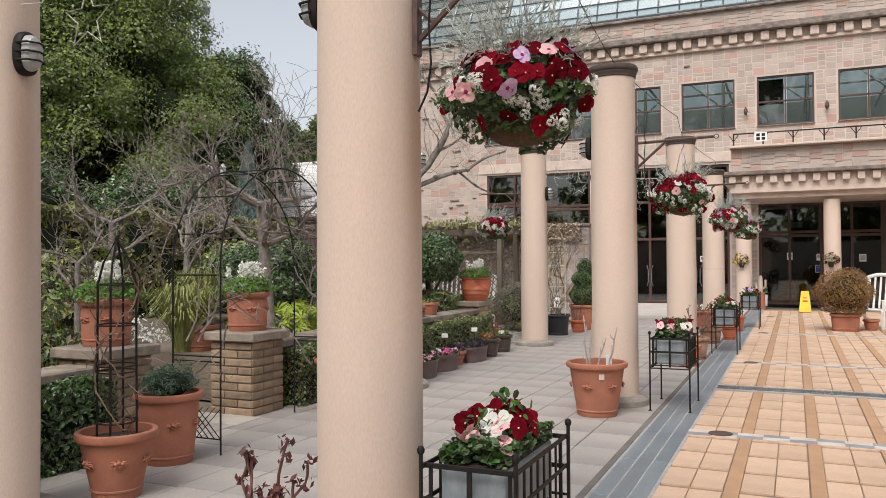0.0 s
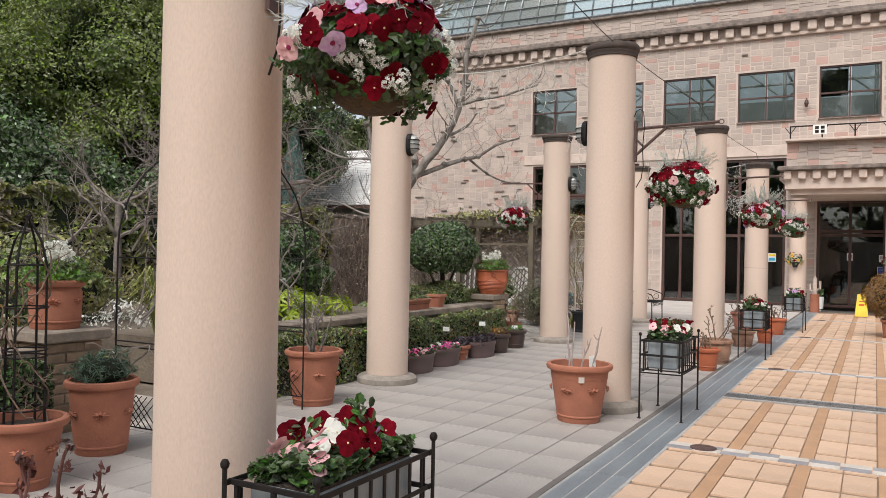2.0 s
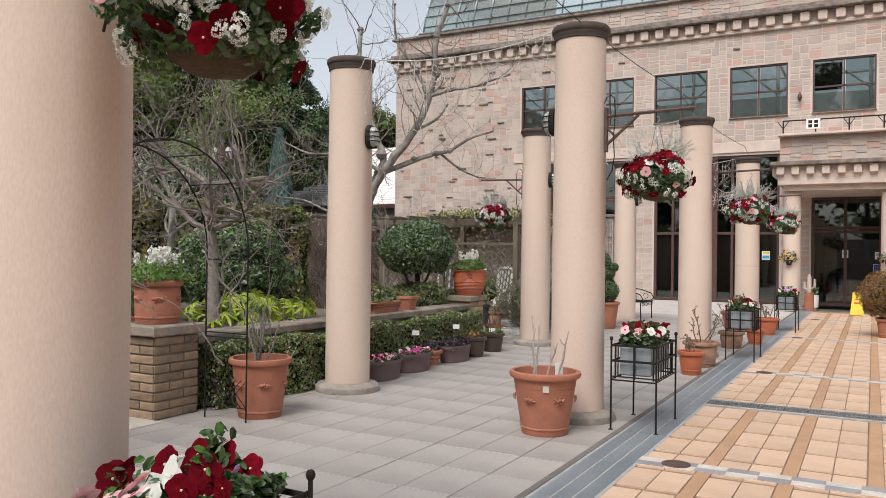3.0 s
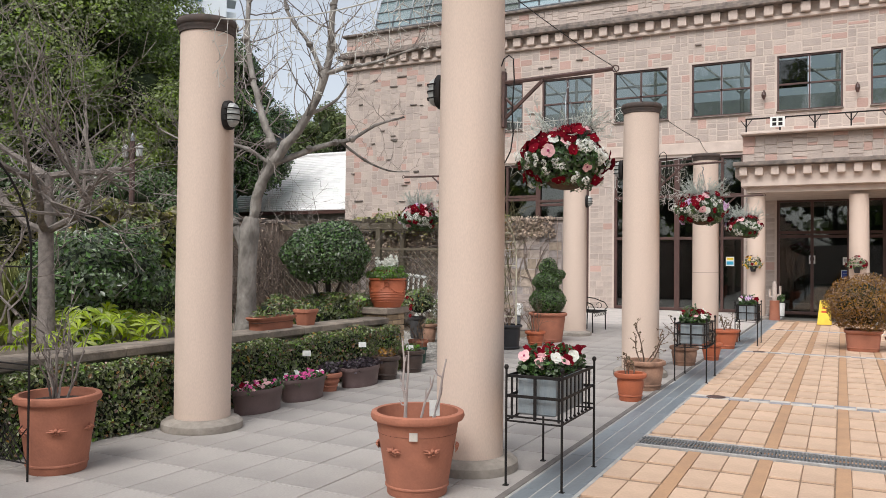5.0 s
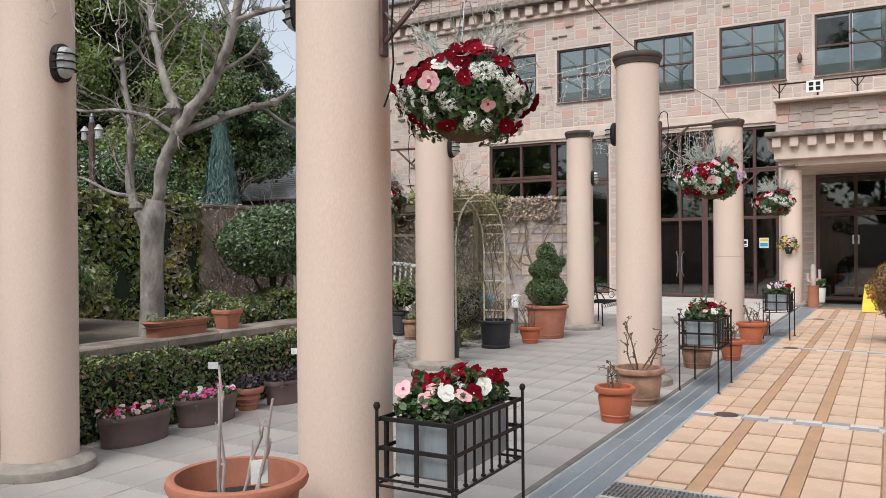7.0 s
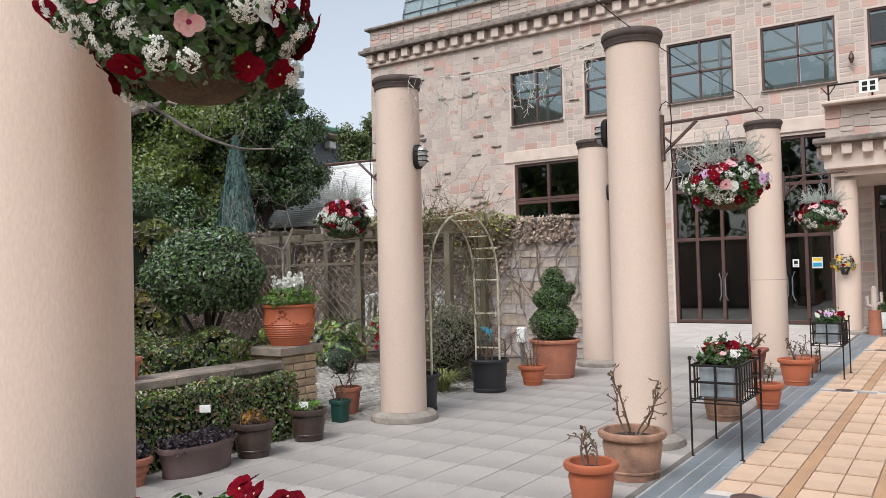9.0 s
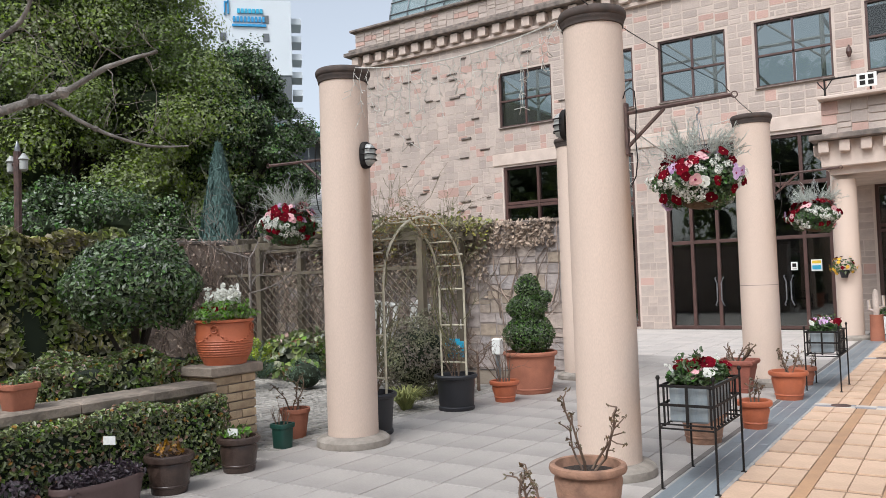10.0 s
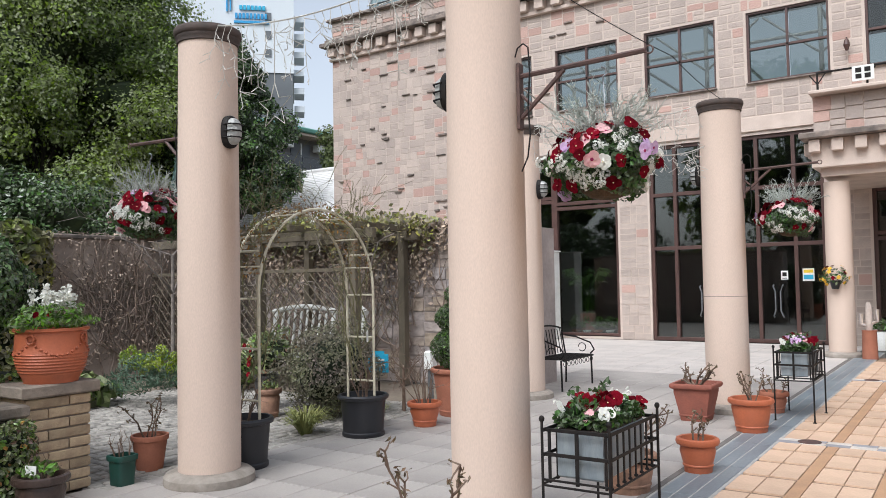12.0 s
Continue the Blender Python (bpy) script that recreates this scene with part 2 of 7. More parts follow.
MAGF = mat("magenta_petal", (0.6, 0.05, 0.25), (0.7, 0.12, 0.33), scale=25, rough=0.6, bump=0, island=0.2, leaf=0.2)
WHITEF = mat("white_blossom", (0.86, 0.85, 0.8), (0.78, 0.78, 0.7), scale=40, rough=0.7, bump=0, island=0.06, leaf=0.35)
GOLDF = mat("yellow_petal", (0.75, 0.45, 0.03), (0.65, 0.33, 0.02), scale=25, rough=0.6, bump=0, obj=0.12)
EYE_M = mat("dark_flower_eye", (0.06, 0.01, 0.02), rough=0.7, bump=0)
WHITE = mat("white_paint", (0.8, 0.79, 0.76), (0.7, 0.69, 0.65), scale=5, rough=0.5, bump=0.05)
CREAMTUBE = mat("cream_tube_paint", (0.66, 0.61, 0.47), (0.5, 0.44, 0.32), scale=12, rough=0.5)
WOOD = mat("weathered_timber", (0.15, 0.122, 0.085), (0.09, 0.074, 0.052), scale=6, rough=0.9, bump=0.4, stretch=(1, 1, 0.3))
LAMPGLASS = mat("frosted_lamp_glass", (0.42, 0.42, 0.4), rough=0.3, bump=0)
ROOFM = mat("pale_grey_roof_tile", (0.8, 0.78, 0.765), (0.7, 0.68, 0.67), scale=2, rough=0.6, island=0.06)
TOWERM = mat("pale_tower_panel", (0.62, 0.65, 0.68), (0.57, 0.6, 0.63), scale=0.1, rough=0.7, bump=0)
DARKTOWER = mat("dark_tower_panel", (0.13, 0.14, 0.15), scale=0.2, rough=0.7, bump=0)
BLUE = mat("blue_lettering", (0.03, 0.3, 0.6), rough=0.5, bump=0)
BLUESIGN = mat("sky_blue_sign", (0.04, 0.4, 0.62), rough=0.5, bump=0)
YSIGN = mat("yellow_plastic", (0.8, 0.55, 0.03), rough=0.45, bump=0)
GREENROOF = mat("green_copper_roof", (0.12, 0.3, 0.24), scale=1, rough=0.6)
# dark base colour that stands in for the dimness inside the hall
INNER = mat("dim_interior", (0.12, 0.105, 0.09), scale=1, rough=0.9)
INNERPALE = mat("pale_interior", (0.45, 0.46, 0.45), scale=1, rough=0.9)
EARTH = mat("garden_earth", (0.13, 0.1, 0.075), (0.19, 0.155, 0.115), scale=2, rough=1, bump=0.8, grain=30)
GROUNDM = mat("city_ground", (0.16, 0.15, 0.13), (0.1, 0.11, 0.07), scale=0.2, rough=1)


# ---- mesh tools ----
class Geo:
    """Vertices and faces of one mesh."""

    def __init__(self):
        self.v, self.f = [], []

    def add(self, v, f):
        o = len(self.v)
        self.v += [tuple(p) for p in v]
        self.f += [tuple(i + o for i in q) for q in f]
        return self

    def box(self, cx, cy, cz, sx, sy, sz, rz=0.0, bev=0.0, m=None):
        hx, hy, hz = sx / 2, sy / 2, sz / 2
        c, s = math.cos(rz), math.sin(rz)
        if bev <= 0:
            pts = [(x, y, z) for z in (-hz, hz) for x, y in ((-hx, -hy), (hx, -hy), (hx, hy), (-hx, hy))]
            fs = [(3, 2, 1, 0), (4, 5, 6, 7), (0, 1, 5, 4), (1, 2, 6, 5), (2, 3, 7, 6), (3, 0, 4, 7)]
        else:
            bev = min(bev, hx * 0.9, hy * 0.9, hz * 0.9)
            pts = []
            for z, inset in ((-hz, bev), (-hz + bev, 0), (hz - bev, 0), (hz, bev)):
                for x, y in ((-1, -1), (1, -1), (1, 1), (-1, 1)):
                    pts.append((x * (hx - inset), y * (hy - inset), z))
            fs = [(3, 2, 1, 0), (12, 13, 14, 15)]
            for k in range(3):
                for i in range(4):
                    j = (i + 1) % 4
                    fs.append((4 * k + i, 4 * k + j, 4 * k + 4 + j, 4 * k + 4 + i))
        out = []
        for x, y, z in pts:
            p = (cx + x * c - y * s, cy + x * s + y * c, cz + z)
            out.append(tuple(m @ Vector(p)) if m else p)
        return self.add(out, fs)

    def slab(self, cx, cz, w, h, d, cut, y=0.0):
        """An upright stone with cut corners, its back at y, its face d before it."""
        a, b, e = w / 2, h / 2, 0.004
        ring = lambda k, q: [(cx + sx * (a - k - (q if i == 0 else 0)), cz + sz * (b - k - (q if i else 0))) for sx, sz, i in ((-1, -1, 0), (1, -1, 0), (1, -1, 1), (1, 1, 1), (1, 1, 0), (-1, 1, 0), (-1, 1, 1), (-1, -1, 1))]
        v = [(x, y, z) for x, z in ring(0, cut)] + [(x, y - d + e, z) for x, z in ring(0, cut)] + [(x, y - d, z) for x, z in ring(e, cut)]
        f = [tuple(range(16, 24))]
        for k in (0, 8):
            f += [(k + i, k + (i + 1) % 8, k + 8 + (i + 1) % 8, k + 8 + i) for i in range(8)]
        return self.add(v, f)

    def lathe(self, prof, n=32, cx=0.0, cy=0.0, cz=0.0, ex=1.0, ey=1.0, power=2.0, cap=True):
        v, f = [], []
        for r, z in prof:
            for i in range(n):
                a = 2 * math.pi * i / n
                ca, sa = math.cos(a), math.sin(a)
                k = 1.0 if power == 2 else (abs(ca) ** power + abs(sa) ** power) ** (-1 / power)
                v.append((cx + r * ex * ca * k, cy + r * ey * sa * k, cz + z))
        for k in range(len(prof) - 1):
            for i in range(n):
                j = (i + 1) % n
                f.append((k * n + i, k * n + j, k * n + n + j, k * n + n + i))
        if cap:
            f.append(tuple(range(n - 1, -1, -1)))
            f.append(tuple((len(prof) - 1) * n + i for i in range(n)))
        return self.add(v, f)

    def tube(self, pts, r, n=6, cap=True):
        pts = [Vector(p) for p in pts]
        rs = r if isinstance(r, (list, tuple)) else [r] * len(pts)
        v, f = [], []
        up = Vector((0.31, 0.17, 0.93))
        for k, p in enumerate(pts):
            d = (pts[min(k + 1, len(pts) - 1)] - pts[max(k - 1, 0)])
            d = d.normalized() if d.length > 1e-9 else Vector((0, 0, 1))
            a = d.cross(up)
            if a.length < 0.05:
                a = d.cross(Vector((1, 0, 0)))
            a.normalize()
            b = d.cross(a)
            for i in range(n):
                t = 2 * math.pi * i / n
                v.append(p + (a * math.cos(t) + b * math.sin(t)) * rs[k])
        for k in range(len(pts) - 1):
            for i in range(n):
                j = (i + 1) % n
                f.append((k * n + i, k * n + j, k * n + n + j, k * n + n + i))
        if cap:
            f.append(tuple(range(n - 1, -1, -1)))
            f.append(tuple((len(pts) - 1) * n + i for i in range(n)))
        return self.add(v, f)

    def mesh(self, name, material, smooth=False):
        me = bpy.data.meshes.new(name)
        me.from_pydata(self.v, [], self.f)
        me.materials.append(material)
        if smooth:
            me.polygons.foreach_set("use_smooth", [True] * len(me.polygons))
            me.set_sharp_from_angle(angle=radians(38))
        me.update()
        return me


def part(name, geo, material, parent=None, label="", smooth=False, loc=None, kind="", category="", group=""):
    """Links a Geo, or a mesh, as one object, under a thing where one is given."""
    me = geo.mesh(name, material, smooth) if isinstance(geo, Geo) else geo
    ob = new(name, me)
    if parent is not None:
        ob.parent = parent
    if loc is not None:
        ob.matrix_basis = loc if isinstance(loc, Matrix) else Matrix.Translation(loc)
    return tagged(ob, label, category, group, kind)


def thing(name, x, y, z, label, category, group="", rz=0.0):
    ob = new(name)
    ob.empty_display_size = 0.1
    ob.matrix_basis = pose(x, y, z, 0, 0, rz)
    return tagged(ob, label, category, group)


def leaves(pts, size, rng, aspect=0.5, out=None, spread=0.7, fold=0.25, droop=0.0, rounded=False):
    """A Geo of small folded leaves, one at each point; out: the way they face."""
    pts = np.asarray(pts, float)
    n = len(pts)
    nrm = rng.normal(size=(n, 3))
    nrm /= np.linalg.norm(nrm, axis=1)[:, None] + 1e-9
    if out is not None:
        nrm = np.asarray(out) + spread * nrm
        nrm /= np.linalg.norm(nrm, axis=1)[:, None] + 1e-9
    t = rng.normal(size=(n, 3))
    t[:, 2] -= droop
    t -= nrm * (t * nrm).sum(1)[:, None]
    t /= np.linalg.norm(t, axis=1)[:, None] + 1e-9
    b = np.cross(nrm, t)
    s = size * (0.6 + 0.8 * rng.random(n))[:, None]
    p0, p2 = pts - t * s * 0.5, pts + t * s * 0.5 - nrm * s * fold * 0.3
    w = b * s * aspect * 0.5
    lift = nrm * s * fold * 0.3
    g = Geo()
    base = np.arange(n)[:, None]
    if rounded:
        lo, hi = pts - t * s * 0.22, pts + t * s * 0.24
        v = np.stack([p0, lo + w * 0.9 + lift, hi + w * 0.85 + lift, p2, hi - w * 0.85 + lift, lo - w * 0.9 + lift], 1).reshape(-1, 3)
        g.f = np.concatenate([base * 6 + np.array(q) for q in ((0, 1, 2), (0, 2, 3), (0, 3, 4), (0, 4, 5))]).tolist()
    else:
        mid = pts - nrm * s * fold * 0.3
        v = np.stack([p0, mid + w + lift, p2, mid - w + lift], 1).reshape(-1, 3)
        g.f = np.concatenate([base * 4 + np.array([0, 1, 2]), base * 4 + np.array([0, 2, 3])]).tolist()
    g.v = v.tolist()
    return g


def blob(rng, centre, radii, n, thick=0.18, rough=0.12, low=-0.6):
    """Points and outward ways over an uneven ellipsoid shell."""
    d = rng.normal(size=(n, 3))
    d /= np.linalg.norm(d, axis=1)[:, None]
    d = d[d[:, 2] > low]
    wob = 1 + rough * (np.sin(d[:, 0] * 5.1 + centre[1]) + np.sin(d[:, 1] * 6.3 + centre[0]) + np.sin(d[:, 2] * 7.7 + 1.3)) / 2
    r = wob * (1 - thick * rng.random(len(d)) ** 1.5)
    return np.asarray(centre) + d * np.asarray(radii) * r[:, None], d


def core(centre, radii, n=14):
    g = Geo()
    prof = [(max(0.02, math.sin(math.pi * k / 8)) * 0.86, -math.cos(math.pi * k / 8) * 0.86 * radii[2]) for k in range(9)]
    return g.lathe(prof, n, *centre, ex=radii[0], ey=radii[1])


def clump(rng, centre, radii):
    """An uneven rounded mass that stands in for shade inside a crown."""
    g = core((0, 0, 0), (1, 1, 1), 12)
    ph = rng.uniform(0, 6.28, 3)
    for i, (x, y, z) in enumerate(g.v):
        k = 1 + 0.16 * math.sin(4 * x + ph[0]) + 0.16 * math.sin(5 * y + ph[1]) + 0.12 * math.sin(6 * z + ph[2])
        g.v[i] = (centre[0] + x * k * radii[0], centre[1] + y * k * radii[1], centre[2] + z * k * radii[2])
    return g


def branches(rng, start, way, length, radius, depth, out, spread=0.6, up=0.15, shrink=0.72, kids=(2, 3), seg=4, wob=0.18, sides=6, minr=0.004):
    """Grows a limb and its limbs into out, a Geo."""
    p, d = Vector(start), Vector(way).normalized()
    pts, rs = [p.copy()], [radius]
    for k in range(seg):
        d = (d + Vector(rng.normal(size=3)) * wob + Vector((0, 0, up)) * 0.4).normalized()
        p = p + d * (length / seg)
        pts.append(p.copy())
        rs.append(max(minr, radius * (1 - 0.38 * (k + 1) / seg)))
    out.tube(pts, rs, max(3, sides))
    tips = [pts[-1]]
    if depth > 0:
        for k in range(int(rng.integers(kids[0], kids[1] + 1))):
            i = int(rng.integers(max(1, seg // 2), seg + 1))
            w = (d + Vector(rng.normal(size=3)) * spread + Vector((0, 0, up))).normalized()
            tips += branches(rng, pts[i], w, length * shrink * (0.75 + 0.5 * rng.random()), rs[i] * 0.72, depth - 1, out, spread, up, shrink, kids, max(2, seg - 1), wob, sides - 1, minr)
    return tips

# ---- structure: ground and paving ----
g = Geo().box(0, 0, -0.35, 900, 900, 0.5)
part("ground", g, GROUNDM, kind="structure", label="plain earth and asphalt ground reaching the horizon")
g = Geo().box(-3.0, 11.5, -0.06, 3.5, 19.5, 0.1)
floor_grey = part("pavement_grey", g, JOINT, kind="structure", label="grey stone slab paving under the colonnade, joints worn")
g = Geo().box(2.6, 10.0, -0.062, 7.0, 32, 0.1)
floor_yellow = part("pavement_yellow", g, STAIN, kind="structure", label="cream and tan tiled walk, stained between rows")
g = Geo().box(-10.0, 10.0, -0.075, 10.6, 34, 0.1)
part("garden_floor", g, EARTH, kind="structure", label="bare brown earth of the garden beds")
g = Geo().box(-6.6, 23.9, -0.061, 10.8, 9.4, 0.1)
floor_pale = part("pavement_pale", g, JOINT, kind="structure", label="pale paving in fine lines before the glass doors")

# blue-grey gutter: four stone courses between pale joints
gut = part("gutter", Geo().box(-1.04, 11.0, -0.0465, 0.4, 32, 0.1), KERB, kind="structure", label="blue-grey stone gutter channel beside the tiled walk")
g = Geo()
for k in range(3):
    for j in range(32):
        y0 = -5 + j * 1.0
        g.box(-1.155 + k * 0.118, y0 + 0.5, 0.0, 0.108, 0.995, 0.012, bev=0.003)
part("gutter_stone", g, SLATE, gut, kind="stuff")
part("gutter_edge", Geo().box(-1.255, 11.0, -0.03, 0.05, 32, 0.08, bev=0.004), JOINT, gut)

# cross drain
drain = thing("drain_grate", -0.85, 9.73, 0.0, "long galvanised steel drain grate set across the tiles", "drain grate")
part("channel", Geo().box(2.2, 0, -0.02, 4.4, 0.3, 0.04), BLACK, drain)
for s in (-1, 1):
    part("rim", Geo().box(2.2, s * 0.16, 0.003, 4.4, 0.03, 0.03, bev=0.004), KERB, drain)
bar_mesh = Geo().box(0, 0, 0, 0.012, 0.29, 0.02).mesh("bar", STEEL)
for k in range(170):
    part("bar", bar_mesh, None, drain, loc=(0.01 + k * 0.0258, 0, 0.006))
for y in (-0.07, 0.07):
    part("rib", Geo().box(2.2, y, 0.008, 4.4, 0.012, 0.02), STEEL, drain)
for i, y in enumerate((7.14, 12.25, 17.3, 22.3)):
    mh = thing("manhole_cover", -0.6, y, 0.0, "small rusty brown iron drain cover in white tile", "manhole cover", "covers along the walk")
    part("lid", Geo().lathe([(0.1, -0.01), (0.1, 0.012), (0.085, 0.014), (0.08, 0.011), (0.0005, 0.011)], 28), RUSTY, mh, smooth=True)


# ---- structure: main building ----
FY = 28.5
rs = np.random.default_rng(4)
front = thing("wall_front", 0, FY, 0, "pink ashlar stone facade of the glasshouse building", "facade wall")
tagged(front, kind="structure")
wins = [-10.93 + 2.458 * k for k in range(8)]
WT, WB, WW = 7.68, 6.02, 1.75
# openings: x0, x1, z0, z1
ops = [(x, x + WW, WB, WT) for x in wins]
ops += [(-10.87, -8.62, 0.06, 4.82), (-8.62 + 0.0, -6.82, 0.06, 4.8), (-5.98, -2.02, 0.0, 4.8), (-1.1, 6.2, 0.0, 3.4)]
X0, X1, ZT = -16.45, 12.0, 8.85


def remaining(holes):
    """The wall's rectangles that are left round the holes."""
    xs = sorted({X0, X1, *[o[0] for o in holes], *[o[1] for o in holes]})
    zs = sorted({0.0, ZT, *[max(0.0, o[2]) for o in holes], *[o[3] for o in holes]})
    out = []
    for z0, z1 in zip(zs, zs[1:]):
        run, found = None, []
        for x0, x1 in zip(xs, xs[1:]):
            xm, zm = (x0 + x1) / 2, (z0 + z1) / 2
            if any(o[0] < xm < o[1] and o[2] < zm < o[3] for o in holes):
                run = None
            elif run:
                run[1] = x1
            else:
                run = [x0, x1, z0, z1]
                found.append(run)
        for s in found:
            for m_ in out:
                if abs(m_[0] - s[0]) < 1e-6 and abs(m_[1] - s[1]) < 1e-6 and abs(m_[3] - s[2]) < 1e-6:
                    m_[3] = s[3]
                    break
            else:
                out.append(s)
    return out


merged = remaining(ops)
g = Geo()
for x0, x1, z0, z1 in merged:
    g.box((x0 + x1) / 2, 0.2, (z0 + z1) / 2, x1 - x0, 0.4, z1 - z0)
part("masonry", g, MORTAR, front)


def split_stone(x, z, w, h, rng, wmax, out):
    """Cuts a block at random until its stones are small enough."""
    big_w, big_h = w > wmax * rng.uniform(0.6, 1.0), h > 0.36 * rng.uniform(0.55, 1.0)
    if big_w and (w >= h or not big_h) and w > 0.24:
        k = rng.uniform(0.35, 0.65)
        split_stone(x, z, w * k, h, rng, wmax, out)
        split_stone(x + w * k, z, w * (1 - k), h, rng, wmax, out)
    elif big_h and h > 0.2:
        k = rng.uniform(0.35, 0.65)
        split_stone(x, z, w, h * k, rng, wmax, out)
        split_stone(x, z + h * k, w, h * (1 - k), rng, wmax, out)
    else:
        out.append((x, z, w, h))


def ashlar(x0, x1, z0, z1, rng, wmin=0.18, wmax=0.62):
    """Random stones that fill a rectangle: x, z, width, height."""
    out = []
    nz = max(1, round((z1 - z0) / 0.8))
    cuts = [z0 + (z1 - z0) * (k + (rng.uniform(-0.2, 0.2) if 0 < k < nz else 0)) / nz for k in range(nz + 1)]
    for a, b in zip(cuts, cuts[1:]):
        x = x0
        while x < x1 - 0.02:
            w = min(rng.uniform(0.7, 1.6), x1 - x)
            if x1 - x - w < 0.3:
                w = x1 - x
            split_stone(x, a, w, b - a, rng, wmax, out)
            x += w
    return out


stones = []
for x0, x1, z0, z1 in remaining([(o[0] - 0.05, o[1] + 0.05, o[2] - 0.06, o[3] + 0.05) for o in ops] + [(-11.2, -1.9, 4.86, 5.24)]):
    stones += ashlar(x0, x1, z0, z1, rs)
# the stones beside the glass doors are single pieces, those further off are joined
g, near_stones, ledges = Geo(), [], Geo()
for x, z, w, h in stones:
    if w < 0.06 or h < 0.06:
        continue
    d, gap = rs.uniform(0.005, 0.009), rs.uniform(0.02, 0.04) if z > 5 and x > -9.5 else rs.uniform(0.01, 0.018)
    if z < 4.8 and -8.7 < x < -0.9 and w > 0.1 and len(near_stones) < 290:
        near_stones.append((x, z, w, h, d))
    else:
        g.slab(x + w / 2, z + h / 2, w - gap, h - gap, d, min(w, h) * rs.uniform(0.0, 0.13))
for k in range(65):
    x, z = (rs.uniform(-16.2, -11.3), rs.uniform(3.0, 8.4)) if k < 42 else (rs.uniform(-11, -1.5), rs.uniform(5.3, 8.4))
    if any(o[0] - 0.3 < x < o[1] + 0.3 and o[2] - 0.15 < z < o[3] + 0.15 for o in ops) or 4.8 < z < 5.2:
        continue
    w = rs.uniform(0.13, 0.4)
    ledges.box(x, -0.02, z, w, 0.07, rs.uniform(0.022, 0.06), bev=0.01)
part("far_stones", g, STONE, front, kind="stuff")
part("ledge_stones", ledges, LEDGE, front, kind="stuff", label="dark projecting weathered ledge stones")
# string course over the glazing
part("string_course", Geo().box((-11.2 - 1.9) / 2, -0.02, 5.05, -1.9 + 11.2, 0.06, 0.34, bev=0.01), BAND, front)
# cornice with dentils and parapet
part("cornice_bed", Geo().box(-2.2, -0.05, 8.8, 28.6, 0.14, 0.1, bev=0.01), BAND, front)
dent = Geo().box(0, 0, 0, 0.26, 0.22, 0.3, bev=0.02).mesh("dentil", BAND)
for k in range(57):
    part("dentil", dent, None, front, loc=(-16.32 + 0.5 * k, -0.13, 9.01))
part("frieze", Geo().box(-2.2, 0.17, 9.0, 28.5, 0.4, 0.36), MORTAR, front)
part("cornice", Geo().box(-2.2, -0.12, 9.25, 29.0, 0.5, 0.13, bev=0.02).box(-2.2, -0.05, 9.38, 28.8, 0.34, 0.13, bev=0.02), LEDGE, front, label="weathered dark cornice")
part("parapet", Geo().box(-2.2, 0.2, 9.75, 28.5, 0.4, 0.62), MORTAR, front)
g = Geo()
for x, z, w, h in ashlar(-16.45, 12, 9.46, 10.0, rs):
    g.box(x + w / 2, -0.01, z + h / 2, w - 0.015, 0.02, h - 0.015, bev=0.005)
part("parapet_stones", g, STONE, front, kind="stuff")
part("parapet_coping", Geo().box(-2.2, 0.15, 10.1, 28.8, 0.6, 0.09, bev=0.02), LEDGE, front)
# side wall of the building, with its own stones and cornice
side = part("wall_side", Geo().box(-16.25, FY + 9.2, 4.75, 0.4, 17.6, 9.5), MORTAR, kind="structure", label="pink stone side wall of the building")
g = Geo()
for x, z, w, h in ashlar(0.4, 18, 0, 9.4, rs, wmax=0.9):
    g.box(-16.46, FY + x + w / 2, z + h / 2, 0.025, w - 0.018, h - 0.018, bev=0.006)
part("side_stones", g, STONE, side, kind="stuff")
part("side_cornice", Geo().box(-16.5, FY + 9.2, 9.35, 0.35, 18.2, 0.25, bev=0.02), LEDGE, side)
part("wall_back", Geo().box(-2.2, FY + 18, 5, 28.5, 0.4, 10), INNERPALE, kind="structure", label="pale back wall of the building")
part("wall_end", Geo().box(11.8, FY + 9, 5, 0.4, 17.6, 10), MORTAR, kind="structure", label="end wall of the building")
part("upper_floor", Geo().box(-2.2, FY + 9.2, 5.1, 28, 17.4, 0.3), INNERPALE, kind="structure", label="upper floor slab inside the building")
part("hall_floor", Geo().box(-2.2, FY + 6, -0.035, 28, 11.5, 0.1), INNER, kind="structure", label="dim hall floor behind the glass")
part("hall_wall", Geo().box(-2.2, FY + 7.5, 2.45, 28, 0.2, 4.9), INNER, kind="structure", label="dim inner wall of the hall")

